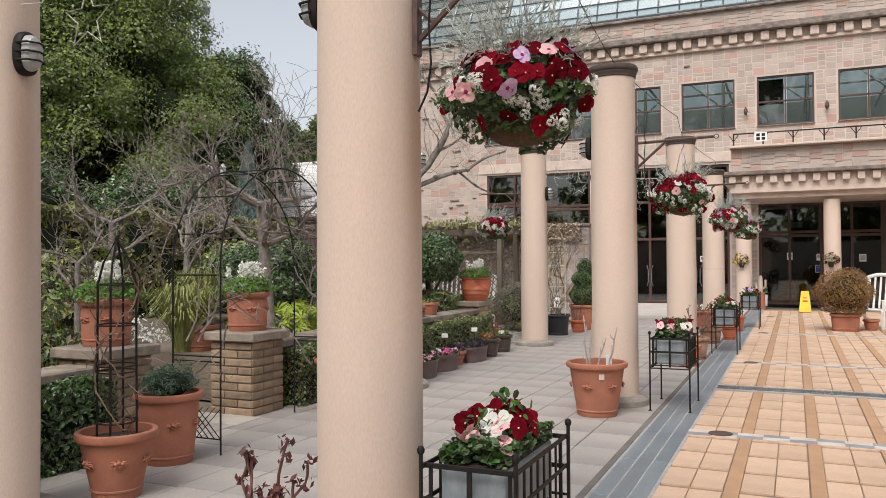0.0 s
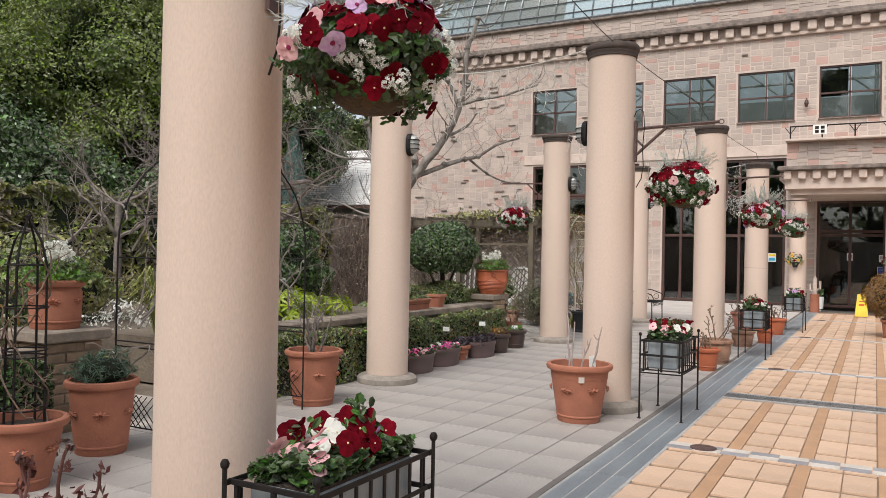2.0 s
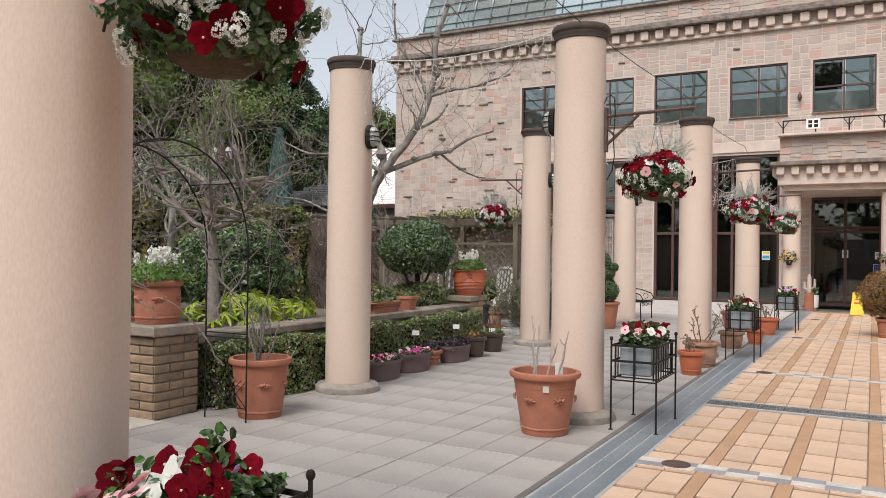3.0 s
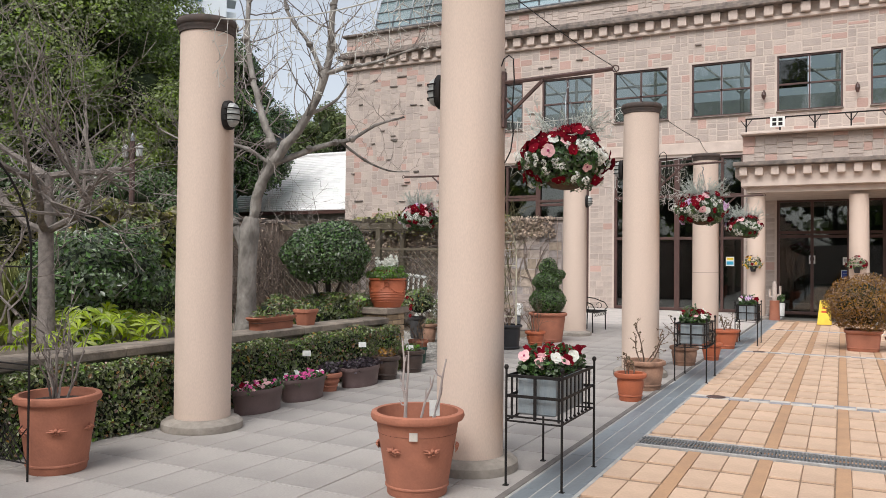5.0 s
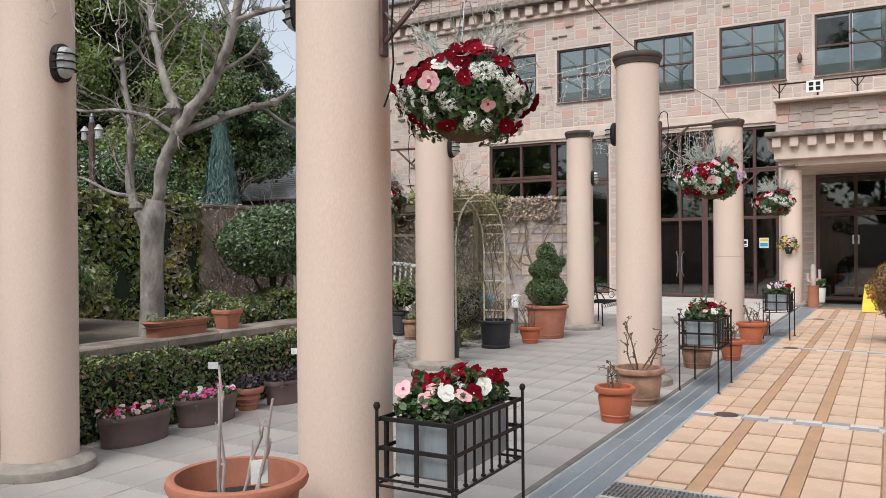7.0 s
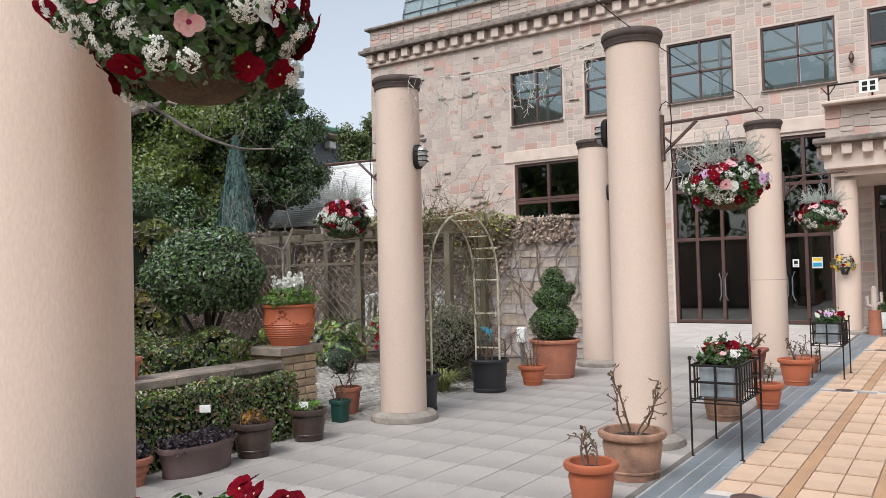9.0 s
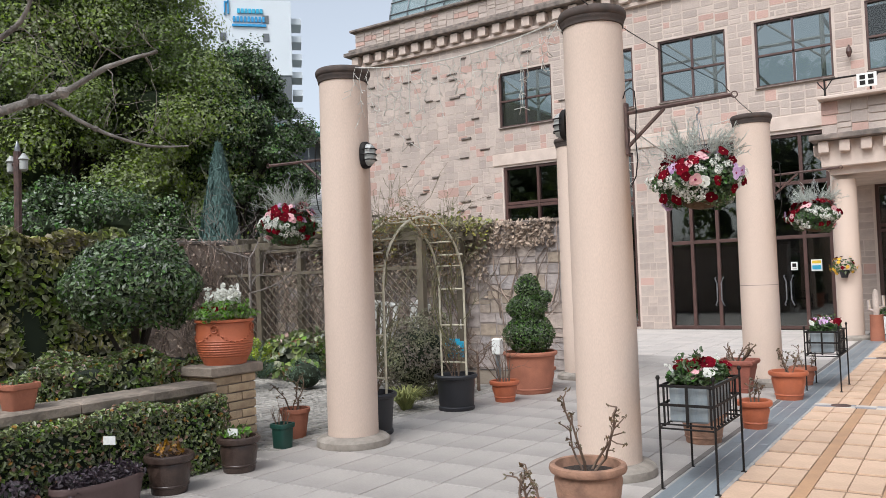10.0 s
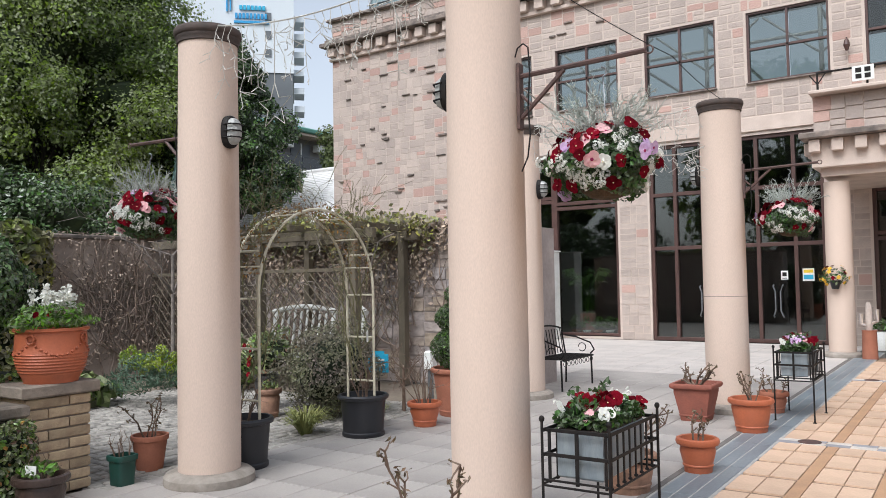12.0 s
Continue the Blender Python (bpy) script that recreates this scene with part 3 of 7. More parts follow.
# upper windows
for x in wins:
    w = thing("window_1", x + WW / 2, FY + 0.1, WB, "dark bronze framed upper window with four panes", "window", "upper windows")
    tagged(w, kind="structure")
    fr = Geo()
    for s in (-1, 1):
        fr.box(s * (WW / 2 - 0.025), 0, (WT - WB) / 2, 0.05, 0.12, WT - WB, bev=0.006)
    fr.box(0, 0, 0.025, WW - 0.1, 0.12, 0.05, bev=0.006).box(0, 0, WT - WB - 0.025, WW - 0.1, 0.12, 0.05, bev=0.006)
    part("window_frame", fr, BRONZE, w)
    part("mullion", Geo().box(0, -0.005, (WT - WB) / 2, 0.05, 0.1, WT - WB - 0.1), BRONZE, w)
    part("transom", Geo().box(0, -0.01, 0.8, WW - 0.1, 0.09, 0.05), BRONZE, w)
    part("window_sill", Geo().box(0, -0.11, -0.02, WW + 0.04, 0.12, 0.04, bev=0.01), LEDGE, w)
    for sx in (-1, 1):
        for z0, z1 in ((0.05, 0.775), (0.825, WT - WB - 0.05)):
            p = part("pane", Geo().box(sx * (WW / 4 - 0.0), 0.01, (z0 + z1) / 2, WW / 2 - 0.075, 0.008, z1 - z0), PANE, w)
            p.visible_shadow = False


tr_ = thing("roof_trusses", -2, FY + 3, 5.25, "white tubular roof trusses of the glasshouse hall", "truss")
for k in range(9):
    x = -12 + k * 2.9
    part("truss", Geo().tube([(x, 0, 0), (x, 0, 3.4)], 0.06, 6).tube([(x, 0, 3.2), (x, 9, 3.2)], 0.05, 6).tube([(x, 0, 2.0), (x + 1.4, 0, 3.2)], 0.035, 5).tube([(x, 0, 2.0), (x - 1.4, 0, 3.2)], 0.035, 5), WHITE, tr_)
for z in (1.2, 2.6, 3.3):
    part("purlin", Geo().tube([(-12, 0.1, z), (12, 0.1, z)], 0.045, 6), WHITE, tr_)
bl = thing("window_blind", wins[4] + 0.42, FY + 0.2, WB + 1.14, "dark blind behind one upper window pane", "blind")
part("sheet", Geo().box(0, 0, 0, 0.78, 0.02, 0.84), BLACK, bl)

def glazing(name, x0, x1, z1, cols, rails, label, doors=()):
    """A bronze framed glazed opening from the floor up: column lines, rails, and double doors with pull handles."""
    w = thing(name, x0, FY + 0.12, 0.0, label, "glazed door", "ground floor glazing")
    tagged(w, kind="structure")
    W = x1 - x0
    xs_ = [0.04] + list(cols) + [W - 0.04]
    for x in xs_:
        part("post", Geo().box(x, 0, z1 / 2, 0.08, 0.14, z1, bev=0.008), BRONZE, w)
    zs_ = [0.05] + list(rails) + [z1 - 0.04]
    for z in zs_:
        part("rail", Geo().box(W / 2, -0.004, z, W - 0.16, 0.12, 0.09, bev=0.008), BRONZE, w)
    for a, b in zip(xs_, xs_[1:]):
        for c, d in zip(zs_, zs_[1:]):
            p = part("pane", Geo().box((a + b) / 2, 0.02, (c + d) / 2, b - a - 0.08, 0.01, d - c - 0.09), DARKPANE, w)
            p.visible_shadow = False
    for x in doors:
        for s in (-1, 1):
            pts = [(x + s * 0.1, -0.07, 0.6), (x + s * 0.1, -0.14, 0.63), (x + s * 0.055, -0.15, 0.75), (x + s * 0.055, -0.15, 1.18), (x + s * 0.1, -0.14, 1.3), (x + s * 0.1, -0.07, 1.33)]
            part("door_handle", Geo().tube(pts, 0.016, 8), STEEL, w, "chrome pull handle", True)
    return w


glazing("window_2", -10.87, -8.62, 4.82, (1.12,), (2.3, 3.62, 3.72), "tall bronze framed window above the garden wall")
glazing("window_3", -8.62, -6.82, 4.8, (), (0.1, 3.42, 3.55), "large dark plant display window in bronze frame")
glazing("door_1", -5.98, -4.0, 4.8, (0.62, 1.28), (2.26, 3.58), "double glass doors in dark bronze frame, shut", (1.28,))
glazing("door_2", -4.0, -2.02, 4.8, (0.55, 1.35), (2.26, 3.58), "double glass doors with notices, bronze frame, shut", (0.95,))
glazing("door_3", -1.1, 2.6, 3.4, (0.95, 1.9, 2.8), (2.3, 2.42), "dark glazed entrance doors under the porch")
glazing("door_4", 2.6, 6.2, 3.4, (1.2, 2.4), (2.3, 2.42), "dark glazed entrance bays with posters")

# glass vault roof: curved bars and panes, hipped at its end
vault = thing("glass_roof", 0, 0, 0, "pale green glass vault roof with grey glazing bars", "glass roof")
tagged(vault, kind="structure")


def vault_pt(u, v):
    """u along the ridge from the hipped end, v from the eave to the crown."""
    a = v * radians(74)
    inset = 6.5 * (1 - math.cos(a))
    return Vector((-16.0 + inset * 0.5 + u * (27.5 - inset * 0.5), 29.9 + 6.5 * (1 - math.cos(a)), 10.45 + 5.2 * math.sin(a)))


NU, NV = 36, 15
pg, bg = Geo(), Geo()
for i in range(NU):
    for j in range(NV):
        pg.add([vault_pt(i / NU, j / NV), vault_pt((i + 1) / NU, j / NV), vault_pt((i + 1) / NU, (j + 1) / NV), vault_pt(i / NU, (j + 1) / NV)], [(0, 1, 2, 3)])


def hip_pt(w, v):
    a = v * radians(74)
    inset = 6.5 * (1 - math.cos(a))
    return Vector((-16.0 + inset * 0.5, 29.9 + inset + w * (14.6 - 2 * inset), 10.45 + 5.2 * math.sin(a)))


for i in range(8):
    for j in range(NV):
        pg.add([hip_pt(i / 8, j / NV), hip_pt((i + 1) / 8, j / NV), hip_pt((i + 1) / 8, (j + 1) / NV), hip_pt(i / 8, (j + 1) / NV)], [(3, 2, 1, 0)])
rp = part("panes", pg, ROOFPANE, vault, kind="stuff")
rp.visible_shadow = False
for i in range(NU + 1):
    part("glazing_bar", Geo().tube([vault_pt(i / NU, j / NV) + Vector((0, -0.03, 0.03)) for j in range(NV + 1)], 0.03, 4), STEEL, vault)
for i in range(9):
    part("glazing_bar", Geo().tube([hip_pt(i / 8, j / NV) + Vector((-0.03, 0, 0.03)) for j in range(NV + 1)], 0.03, 4), STEEL, vault)
for j in range(NV + 1):
    part("purlin", Geo().tube([vault_pt(0, j / NV) + Vector((0, -0.04, 0.04)), vault_pt(1, j / NV) + Vector((0, -0.04, 0.04))], 0.035, 4), STEEL, vault)
    part("purlin", Geo().tube([hip_pt(0, j / NV) + Vector((-0.04, 0, 0.04)), hip_pt(1, j / NV) + Vector((-0.04, 0, 0.04))], 0.035, 4), STEEL, vault)
part("crown", Geo().box(0, 37.2, 15.35, 26, 5.5, 0.2), STEEL, vault)
# gutter rail on posts behind the parapet
rail = part("roof_rail", Geo().tube([(-16.0, 29.5, 10.55), (11.5, 29.5, 10.55)], 0.05, 6), STEEL, kind="structure", label="grey steel rail along the roof edge")
for k in range(19):
    part("rail_post", Geo().box(-15.8 + 1.5 * k, 29.5, 10.3, 0.06, 0.06, 0.5), STEEL, rail)

# porch: canopy on columns
porch = thing("porch_canopy", 0, 0, 0, "stone porch canopy with dentils and weathered ledge over the entrance", "canopy")
tagged(porch, kind="structure")
PX0, PX1, PY = -1.8, 5.2, 25.45
part("beam", Geo().box((PX0 + PX1) / 2 + 0.06, PY + 1.6, 3.45, PX1 - PX0 - 0.2, 2.9, 0.16), BAND, porch)
part("architrave", Geo().box((PX0 + PX1) / 2, PY + 1.45, 3.79, PX1 - PX0 - 0.06, 2.94, 0.53, bev=0.01), BAND, porch)
part("ledge", Geo().box((PX0 + PX1) / 2, PY + 1.4, 4.11, PX1 - PX0 + 0.3, 3.3, 0.12, bev=0.02), LEDGE, porch, label="dark weathered ledge")
part("parapet", Geo().box((PX0 + PX1) / 2 + 0.05, PY + 1.6, 4.53, PX1 - PX0 - 0.1, 2.9, 0.75), MORTAR, porch)
part("parapet_coping", Geo().box((PX0 + PX1) / 2 + 0.05, PY + 1.5, 4.93, PX1 - PX0 + 0.06, 3.2, 0.07, bev=0.015), BAND, porch)
g = Geo()
for x, z, w, h in ashlar(PX0, PX1, 4.18, 4.88, rs):
    g.box(x + w / 2 + 0.05, PY + 0.14, z + h / 2, w - 0.015, 0.03, h - 0.015, bev=0.006)
for x, z, w, h in ashlar(PY + 0.2, FY, 4.18, 4.88, rs):
    g.box(PX0 + 0.09, x + w / 2, z + h / 2, 0.03, w - 0.015, h - 0.015, bev=0.006)
part("parapet_stones", g, STONE, porch, kind="stuff")
dm = Geo().box(0, 0, 0, 0.19, 0.16, 0.24, bev=0.015).mesh("dentil", BAND)
for k in range(18):
    part("dentil", dm, None, porch, loc=(PX0 + 0.1 + 0.385 * k, PY - 0.08, 3.92))
for k in range(6):
    part("dentil", dm, None, porch, loc=(PX0 - 0.05, PY + 0.35 + 0.385 * k, 3.92))
# balcony rail on the porch
br = thing("balcony_rail", 0, 0, 4.96, "thin dark iron balcony rail above the porch", "railing")
part("handrail", Geo().tube([(PX0 + 0.1, PY + 0.35, 0.42), (PX1 - 0.1, PY + 0.35, 0.42)], 0.02, 6), BLACK, br)
for k in range(9):
    x = PX0 + 0.12 + k * 0.84
    part("post", Geo().tube([(x, PY + 0.35, 0), (x, PY + 0.35, 0.42)], 0.02, 6).tube([(x, PY + 0.35, 0.2), (x + 0.14, PY + 0.35, 0.4)], 0.012, 5).tube([(x, PY + 0.35, 0.2), (x - 0.14, PY + 0.35, 0.4)], 0.012, 5), BLACK, br)
bs = thing("floor_sign", -0.9, PY + 0.3, 5.12, "small white square sign with dark marks on the rail", "sign")
part("plate", Geo().box(0, 0, 0.13, 0.36, 0.03, 0.28, bev=0.005), WHITE, bs)
for x_, z_ in ((-0.075, 0.19), (0.075, 0.19), (-0.075, 0.075), (0.075, 0.075)):
    part("mark", Geo().box(x_, -0.02, z_, 0.1, 0.006, 0.085), BLACK, bs)


# ---- columns ----
def column(x, y, h=3.535, r=0.237, capped=True, group="colonnade columns", seam=False):
    c = thing("column", x, y, 0, "round cream plaster column with dark cap and stone base ring", "column", group)
    prof = [(r, 0.06), (r * 1.005, 1.0), (r, 1.6), (r * 0.985, 2.4), (r * 0.955, h - 0.12)]
    part("shaft", Geo().lathe(prof, 48), PLASTER, c, smooth=True)
    part("base_ring", Geo().lathe([(r + 0.105, 0.0), (r + 0.11, 0.012), (r + 0.105, 0.06), (r + 0.075, 0.085), (r + 0.02, 0.1), (r - 0.01, 0.1)], 48), BASESTONE, c, "grey weathered base ring", True)
    if capped:
        rr = r * 0.955
        part("cap", Geo().lathe([(rr, h - 0.125), (rr + 0.012, h - 0.12), (rr + 0.014, h - 0.092), (rr + 0.02, h - 0.084), (rr + 0.02, h - 0.066), (rr + 0.03, h - 0.058), (rr + 0.036, h - 0.04), (rr + 0.036, h - 0.018), (rr + 0.026, h), (0.001, h)], 48), CAPM, c, "dark moulded cap", True)
    if seam:
        part("seam", Geo().lathe([(r + 0.001, 1.298), (r + 0.0025, 1.3), (r + 0.001, 1.303)], 48, cap=False), JOINT, c)
    return c


RC = [(-1.76, 3.12), (-1.739, 8.32), (-1.722, 13.56), (-1.68, 18.75)]
LC = [(-4.27, 3.13), (-4.33, 8.385), (-4.27, 13.555), (-4.2, 18.62)]
for x, y in RC + LC + [(-1.74, -2.1), (-4.3, -2.1)]:
    column(x, y, seam=(x, y) == RC[3])
for x in (-1.43, 1.02, 3.5):
    column(x, 25.9, 3.4, 0.235, False, "porch columns")


def wall_lamp(x, y, z, face):
    w = thing("wall_lamp", x, y, z, "oval caged bulkhead lamp with frosted glass on a column", "wall lamp", "column lamps")
    s = face
    part("back_plate", Geo().lathe([(0.001, 0), (1, 0), (1, 0.035), (0.88, 0.05), (0.001, 0.05)], 28, ex=0.075, ey=0.125, power=2.6), BLACK, w, smooth=True, loc=pose(0, 0, 0, 90, 0, 90 * s))
    part("glass", Geo().lathe([(1, 0.04), (0.97, 0.07), (0.8, 0.1), (0.4, 0.115), (0.001, 0.118)], 28, ex=0.058, ey=0.105, power=2.6), LAMPGLASS, w, smooth=True, loc=pose(0, 0, 0, 90, 0, 90 * s))
    for k in (-0.05, 0.0, 0.05):
        part("cage_bar", Geo().tube([(s * 0.03, -0.075, k), (s * 0.1, -0.06, k), (s * 0.128, 0, k), (s * 0.1, 0.06, k), (s * 0.03, 0.075, k)], 0.006, 6), BLACK, w)
    return w


for x, y in RC:
    wall_lamp(x - 0.235, y, 2.7, -1)
for x, y in LC:
    wall_lamp(x + 0.235, y, 2.7, 1)


def bracket(x, y, z, face):
    b = thing("hanging_bracket", x, y, z, "brown iron wall bracket for a hanging basket", "bracket", "column brackets")
    s = face
    part("plate", Geo().box(s * 0.012, 0, 0.13, 0.02, 0.05, 0.4, bev=0.006), RUSTY, b)
    part("arm", Geo().tube([(s * 0.02, 0, 0.25), (s * 0.78, 0, 0.27)], 0.015, 6), RUSTY, b)
    part("brace", Geo().tube([(s * 0.02, 0, 0.0), (s * 0.3, 0, 0.245)], 0.014, 6).tube([(s * 0.02, 0, 0.14), (s * 0.09, 0, 0.07)], 0.011, 6), RUSTY, b)
    ring = [(s * 0.8 + 0.022 * math.cos(a), 0, 0.27 + 0.022 * math.sin(a)) for a in np.linspace(0, 2 * math.pi, 11)]
    part("end_ring", Geo().tube(ring, 0.005, 5), RUSTY, b)
    part("cable", Geo().tube([(0, -0.03, 0.36), (s * 0.02, -0.035, 0.41), (s * 0.06, -0.04, 0.43), (s * 0.095, -0.045, 0.4), (s * 0.105, -0.05, 0.25), (s * 0.09, -0.05, 0.05), (s * 0.1, -0.05, -0.12), (s * 0.08, -0.045, -0.24), (s * 0.03, -0.03, -0.32)], 0.005, 5), BLACK, b)
    return b


for x, y in RC:
    bracket(x + 0.235, y, 2.47, 1)
bracket(LC[2][0] - 0.235, LC[2][1], 2.47, -1)

# ---- flowers ----
def pansy_mesh(name, material, r=0.045, seed=1):
    """A bloom of five broad overlapping ruffled petals, facing +z."""
    g, rng = Geo(), np.random.default_rng(seed)
    for k, (ang, s) in enumerate(((60, 0.98), (120, 0.98), (5, 0.9), (175, 0.9), (-90, 1.05))):
        a = radians(ang)
        c = Vector((math.cos(a), math.sin(a), 0)) * r * 0.48
        lean, ph = rng.uniform(-0.05, 0.2), rng.uniform(0, 6)
        pts = [c * 0.1 + Vector((0, 0, 0.0012 * k))]
        for q in (0.55, 1.0):
            for i in range(10):
                t = 2 * math.pi * i / 10
                e = c * (0.35 + 0.65 * q) + Vector((math.cos(t), math.sin(t), 0)) * r * 0.55 * s * q
                d = e.length / r
                z = 0.0012 * k + r * (lean * d * d + 0.05 * q * q * math.sin(3 * t + ph) + 0.12 * d - 0.1 * d ** 3)
                pts.append(Vector((e.x, e.y, z)))
        g.add(pts, [(0, 1 + i, 1 + (i + 1) % 10) for i in range(10)] + [(1 + 10 * w + i, 11 + 10 * w + i, 11 + 10 * w + (i + 1) % 10, 1 + 10 * w + (i + 1) % 10) for w in (0,) for i in range(10)])
    me = g.mesh(name, material)
    me.polygons.foreach_set("use_smooth", [True] * len(me.polygons))
    return me


def cluster_mesh(name, material, rng, n=19, r=0.023, s=0.0068):
    """A loose domed head of tiny four-petalled florets."""
    g = Geo()
    for k in range(n):
        f = (k + 0.5) / n
        a, e = k * 2.4 + rng.normal() * 0.2, 1.25 * math.sqrt(f)
        d = Vector((math.sin(e) * math.cos(a), math.sin(e) * math.sin(a), math.cos(e))) + Vector(rng.normal(size=3)) * 0.12
        c = Vector((d.x * r, d.y * r, d.z * r * 0.7 + rng.normal() * 0.0025))
        d.normalize()
        u = d.cross(Vector((0.3, 0.8, 0.1))).normalized()
        w = d.cross(u)
        for q in range(4):
            x, y = u * math.cos(q * 1.57) + w * math.sin(q * 1.57), w * math.cos(q * 1.57) - u * math.sin(q * 1.57)
            g.add([c, c + x * s * 0.7 + y * s * 0.45, c + x * s + d * 0.001, c + x * s * 0.7 - y * s * 0.45], [(0, 1, 2, 3)])
    return g.mesh(name, material)


rf = np.random.default_rng(11)
PANSY = {k: pansy_mesh("pansy_" + k, m) for k, m in (("red", REDF), ("pink", PINKF), ("lilac", LILACF), ("white", WHITEF), ("gold", GOLDF))}
PANSY_S = {k: pansy_mesh("viola_" + k, m, 0.026) for k, m in (("gold", GOLDF), ("white", WHITEF), ("magenta", MAGF), ("red", REDF), ("pink", PINKF))}
HEAD = cluster_mesh("white_floret_head", WHITEF, rf)
EYE_MESH = Geo().lathe([(0.009, 0.0055), (0.006, 0.0075), (0.001, 0.008)], 9).mesh("flower_eye", mat("magenta_flower_eye", (0.3, 0.03, 0.1), rough=0.8, bump=0, spec=0.1))
THROAT_MESH = Geo().lathe([(0.004, 0.007), (0.003, 0.01), (0.0005, 0.0105)], 6).mesh("flower_eye", mat("pale_flower_throat", (0.75, 0.65, 0.35), rough=0.8, bump=0))


def bloom(kind, parent, p, way, rng, small=False, scale=1.0):
    q = Vector(way).to_track_quat("Z", "Y").to_matrix().to_4x4()
    m = Matrix.Translation(p) @ q @ pose(0, 0, 0, 0, 0, rng.uniform(0, 360)) @ Matrix.Diagonal((scale, scale, scale, 1))
    if kind == "head":
        return part("floret_head", HEAD, None, parent, loc=m, kind="stuff")
    ob = part("bloom", (PANSY_S if small else PANSY)[kind], None, parent, loc=m)
    if not small and kind in ("pink", "lilac"):
        part("flower_eye", EYE_MESH, None, ob)
    elif not small:
        part("flower_eye", THROAT_MESH, None, ob)
    return ob


BASKETLEAF = mat("basket_leaf", (0.055, 0.1, 0.035), (0.1, 0.15, 0.06), scale=9, rough=0.5, bump=0, island=0.45, hue=0.02, leaf=0.2)


def silver_twigs(rng, n, base, height, lean):
    """Wiry silver shoots with short side shoots."""
    g = Geo()
    for _ in range(n):
        a = rng.uniform(0, 2 * math.pi)
        p = Vector(base) + Vector((math.cos(a), math.sin(a), 0)) * rng.uniform(0, 0.1)
        d = Vector((math.cos(a) * lean * rng.uniform(0.2, 1.1), math.sin(a) * lean * rng.uniform(0.2, 1.1), rng.uniform(0.5, 1))).normalized()
        pts = [p]
        L = height * rng.uniform(0.55, 1.1)
        for k in range(5):
            d = (d + Vector(rng.normal(size=3)) * 0.16).normalized()
            pts.append(pts[-1] + d * L / 5)
        g.tube(pts, [0.0028, 0.0026, 0.0024, 0.002, 0.0018, 0.001], 3, cap=False)
        for k in range(1, 5):
            for _s in range(6):
                e = (d + Vector(rng.normal(size=3)) * 0.8).normalized()
                q = pts[k].lerp(pts[k + 1], rng.random())
                g.tube([q, q + e * 0.022, q + e * 0.036 + d * 0.01], [0.0022, 0.002, 0.0012], 3, cap=False)
    return g


def basket(x, y, z, seed, cols, silver, label, scale=1.0):
    """A hanging basket: coir bowl, chain, foliage, blooms, silver shoots. z: bottom of the bowl."""
    rng = np.random.default_rng(seed)
    b = thing("hanging_basket", x, y, z, label, "hanging basket", "baskets of the colonnade", rz=rng.uniform(0, 50))
    b.scale = (0.93, 0.93, 0.95)
    part("bowl", Geo().lathe([(0.03, 0.0), (0.09, 0.012), (0.14, 0.045), (0.17, 0.1), (0.16, 0.105), (0.145, 0.095), (0.001, 0.09)], 28), mat("coir_bowl", (0.1, 0.06, 0.03), (0.055, 0.038, 0.02), scale=14, rough=1, bump=1.0, grain=70), b, "brown coir bowl", True)
    for k in range(3):
        a = 2.1 * k + 0.4
        part("chain", Geo().tube([(0.165 * math.cos(a), 0.165 * math.sin(a), 0.1), (0.02 * math.cos(a), 0.02 * math.sin(a), 0.68)], 0.0035, 5), STEEL, b)
    part("hook", Geo().tube([(0, 0, 0.68), (0, 0, 0.72), (0.02, 0, 0.74), (0.015, 0, 0.77), (-0.01, 0, 0.78)], 0.006, 6), STEEL, b)
    pts, way = blob(rng, (0, 0, 0.2), (0.3, 0.3, 0.19), 5000, 0.4, 0.2, -0.9)
    keep = (np.hypot(pts[:, 0], pts[:, 1]) > 0.15) | (pts[:, 2] > 0.11)
    part("foliage", leaves(pts[keep], 0.03, rng, 0.62, way[keep], 0.9, rounded=True), BASKETLEAF, b, kind="stuff")
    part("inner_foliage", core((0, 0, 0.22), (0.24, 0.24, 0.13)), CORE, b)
    part("silver_foliage", silver_twigs(rng, silver, (0, 0, 0.3), 0.4, 1.0), LEAF_S, b, kind="stuff")
    fp, fw = blob(rng, (0, 0, 0.21), (0.3, 0.3, 0.19), 520, 0.05, 0.2, -0.72)
    bright = [c for c in cols if c != "head"]
    placed = []
    for p_, w_ in zip(fp, fw):
        a_ = math.atan2(w_[1], w_[0])
        crown = w_[2] > 0.36 + 0.3 * math.sin(2 * a_ + seed)
        patch = math.sin(3 * a_ + 5 * w_[2] + seed) > 0.0
        k = "pansy" if crown or rng.random() < 0.12 else ("head" if patch else "")
        gap = 0.044 if k == "pansy" else 0.033
        if not k or any((Vector(p_) - o).length < max(gap, h_) * 0.85 for o, h_ in placed):
            continue
        if k == "pansy":
            hue_ = math.sin(2.3 * a_ + 1.7 * seed)
            k = bright[0] if rng.random() < 0.5 + 0.25 * hue_ else bright[int(rng.integers(len(bright)))]
        placed.append((Vector(p_), gap))
        bloom(k, b, p_ + w_ * (0.012 if k == "head" else 0.02), w_ + rng.normal(size=3) * 0.3, rng, scale=rng.uniform(0.8, 1.15) if k != "head" else rng.uniform(1.0, 1.5))
    return b


C1 = ["red", "red", "lilac", "pink", "red"]
C2 = ["red", "red", "red", "pink", "white"]
C3 = ["red", "pink", "lilac", "pink", "red", "white"]
TXT = "hanging basket of crimson pansies, white alyssum and silver foliage"
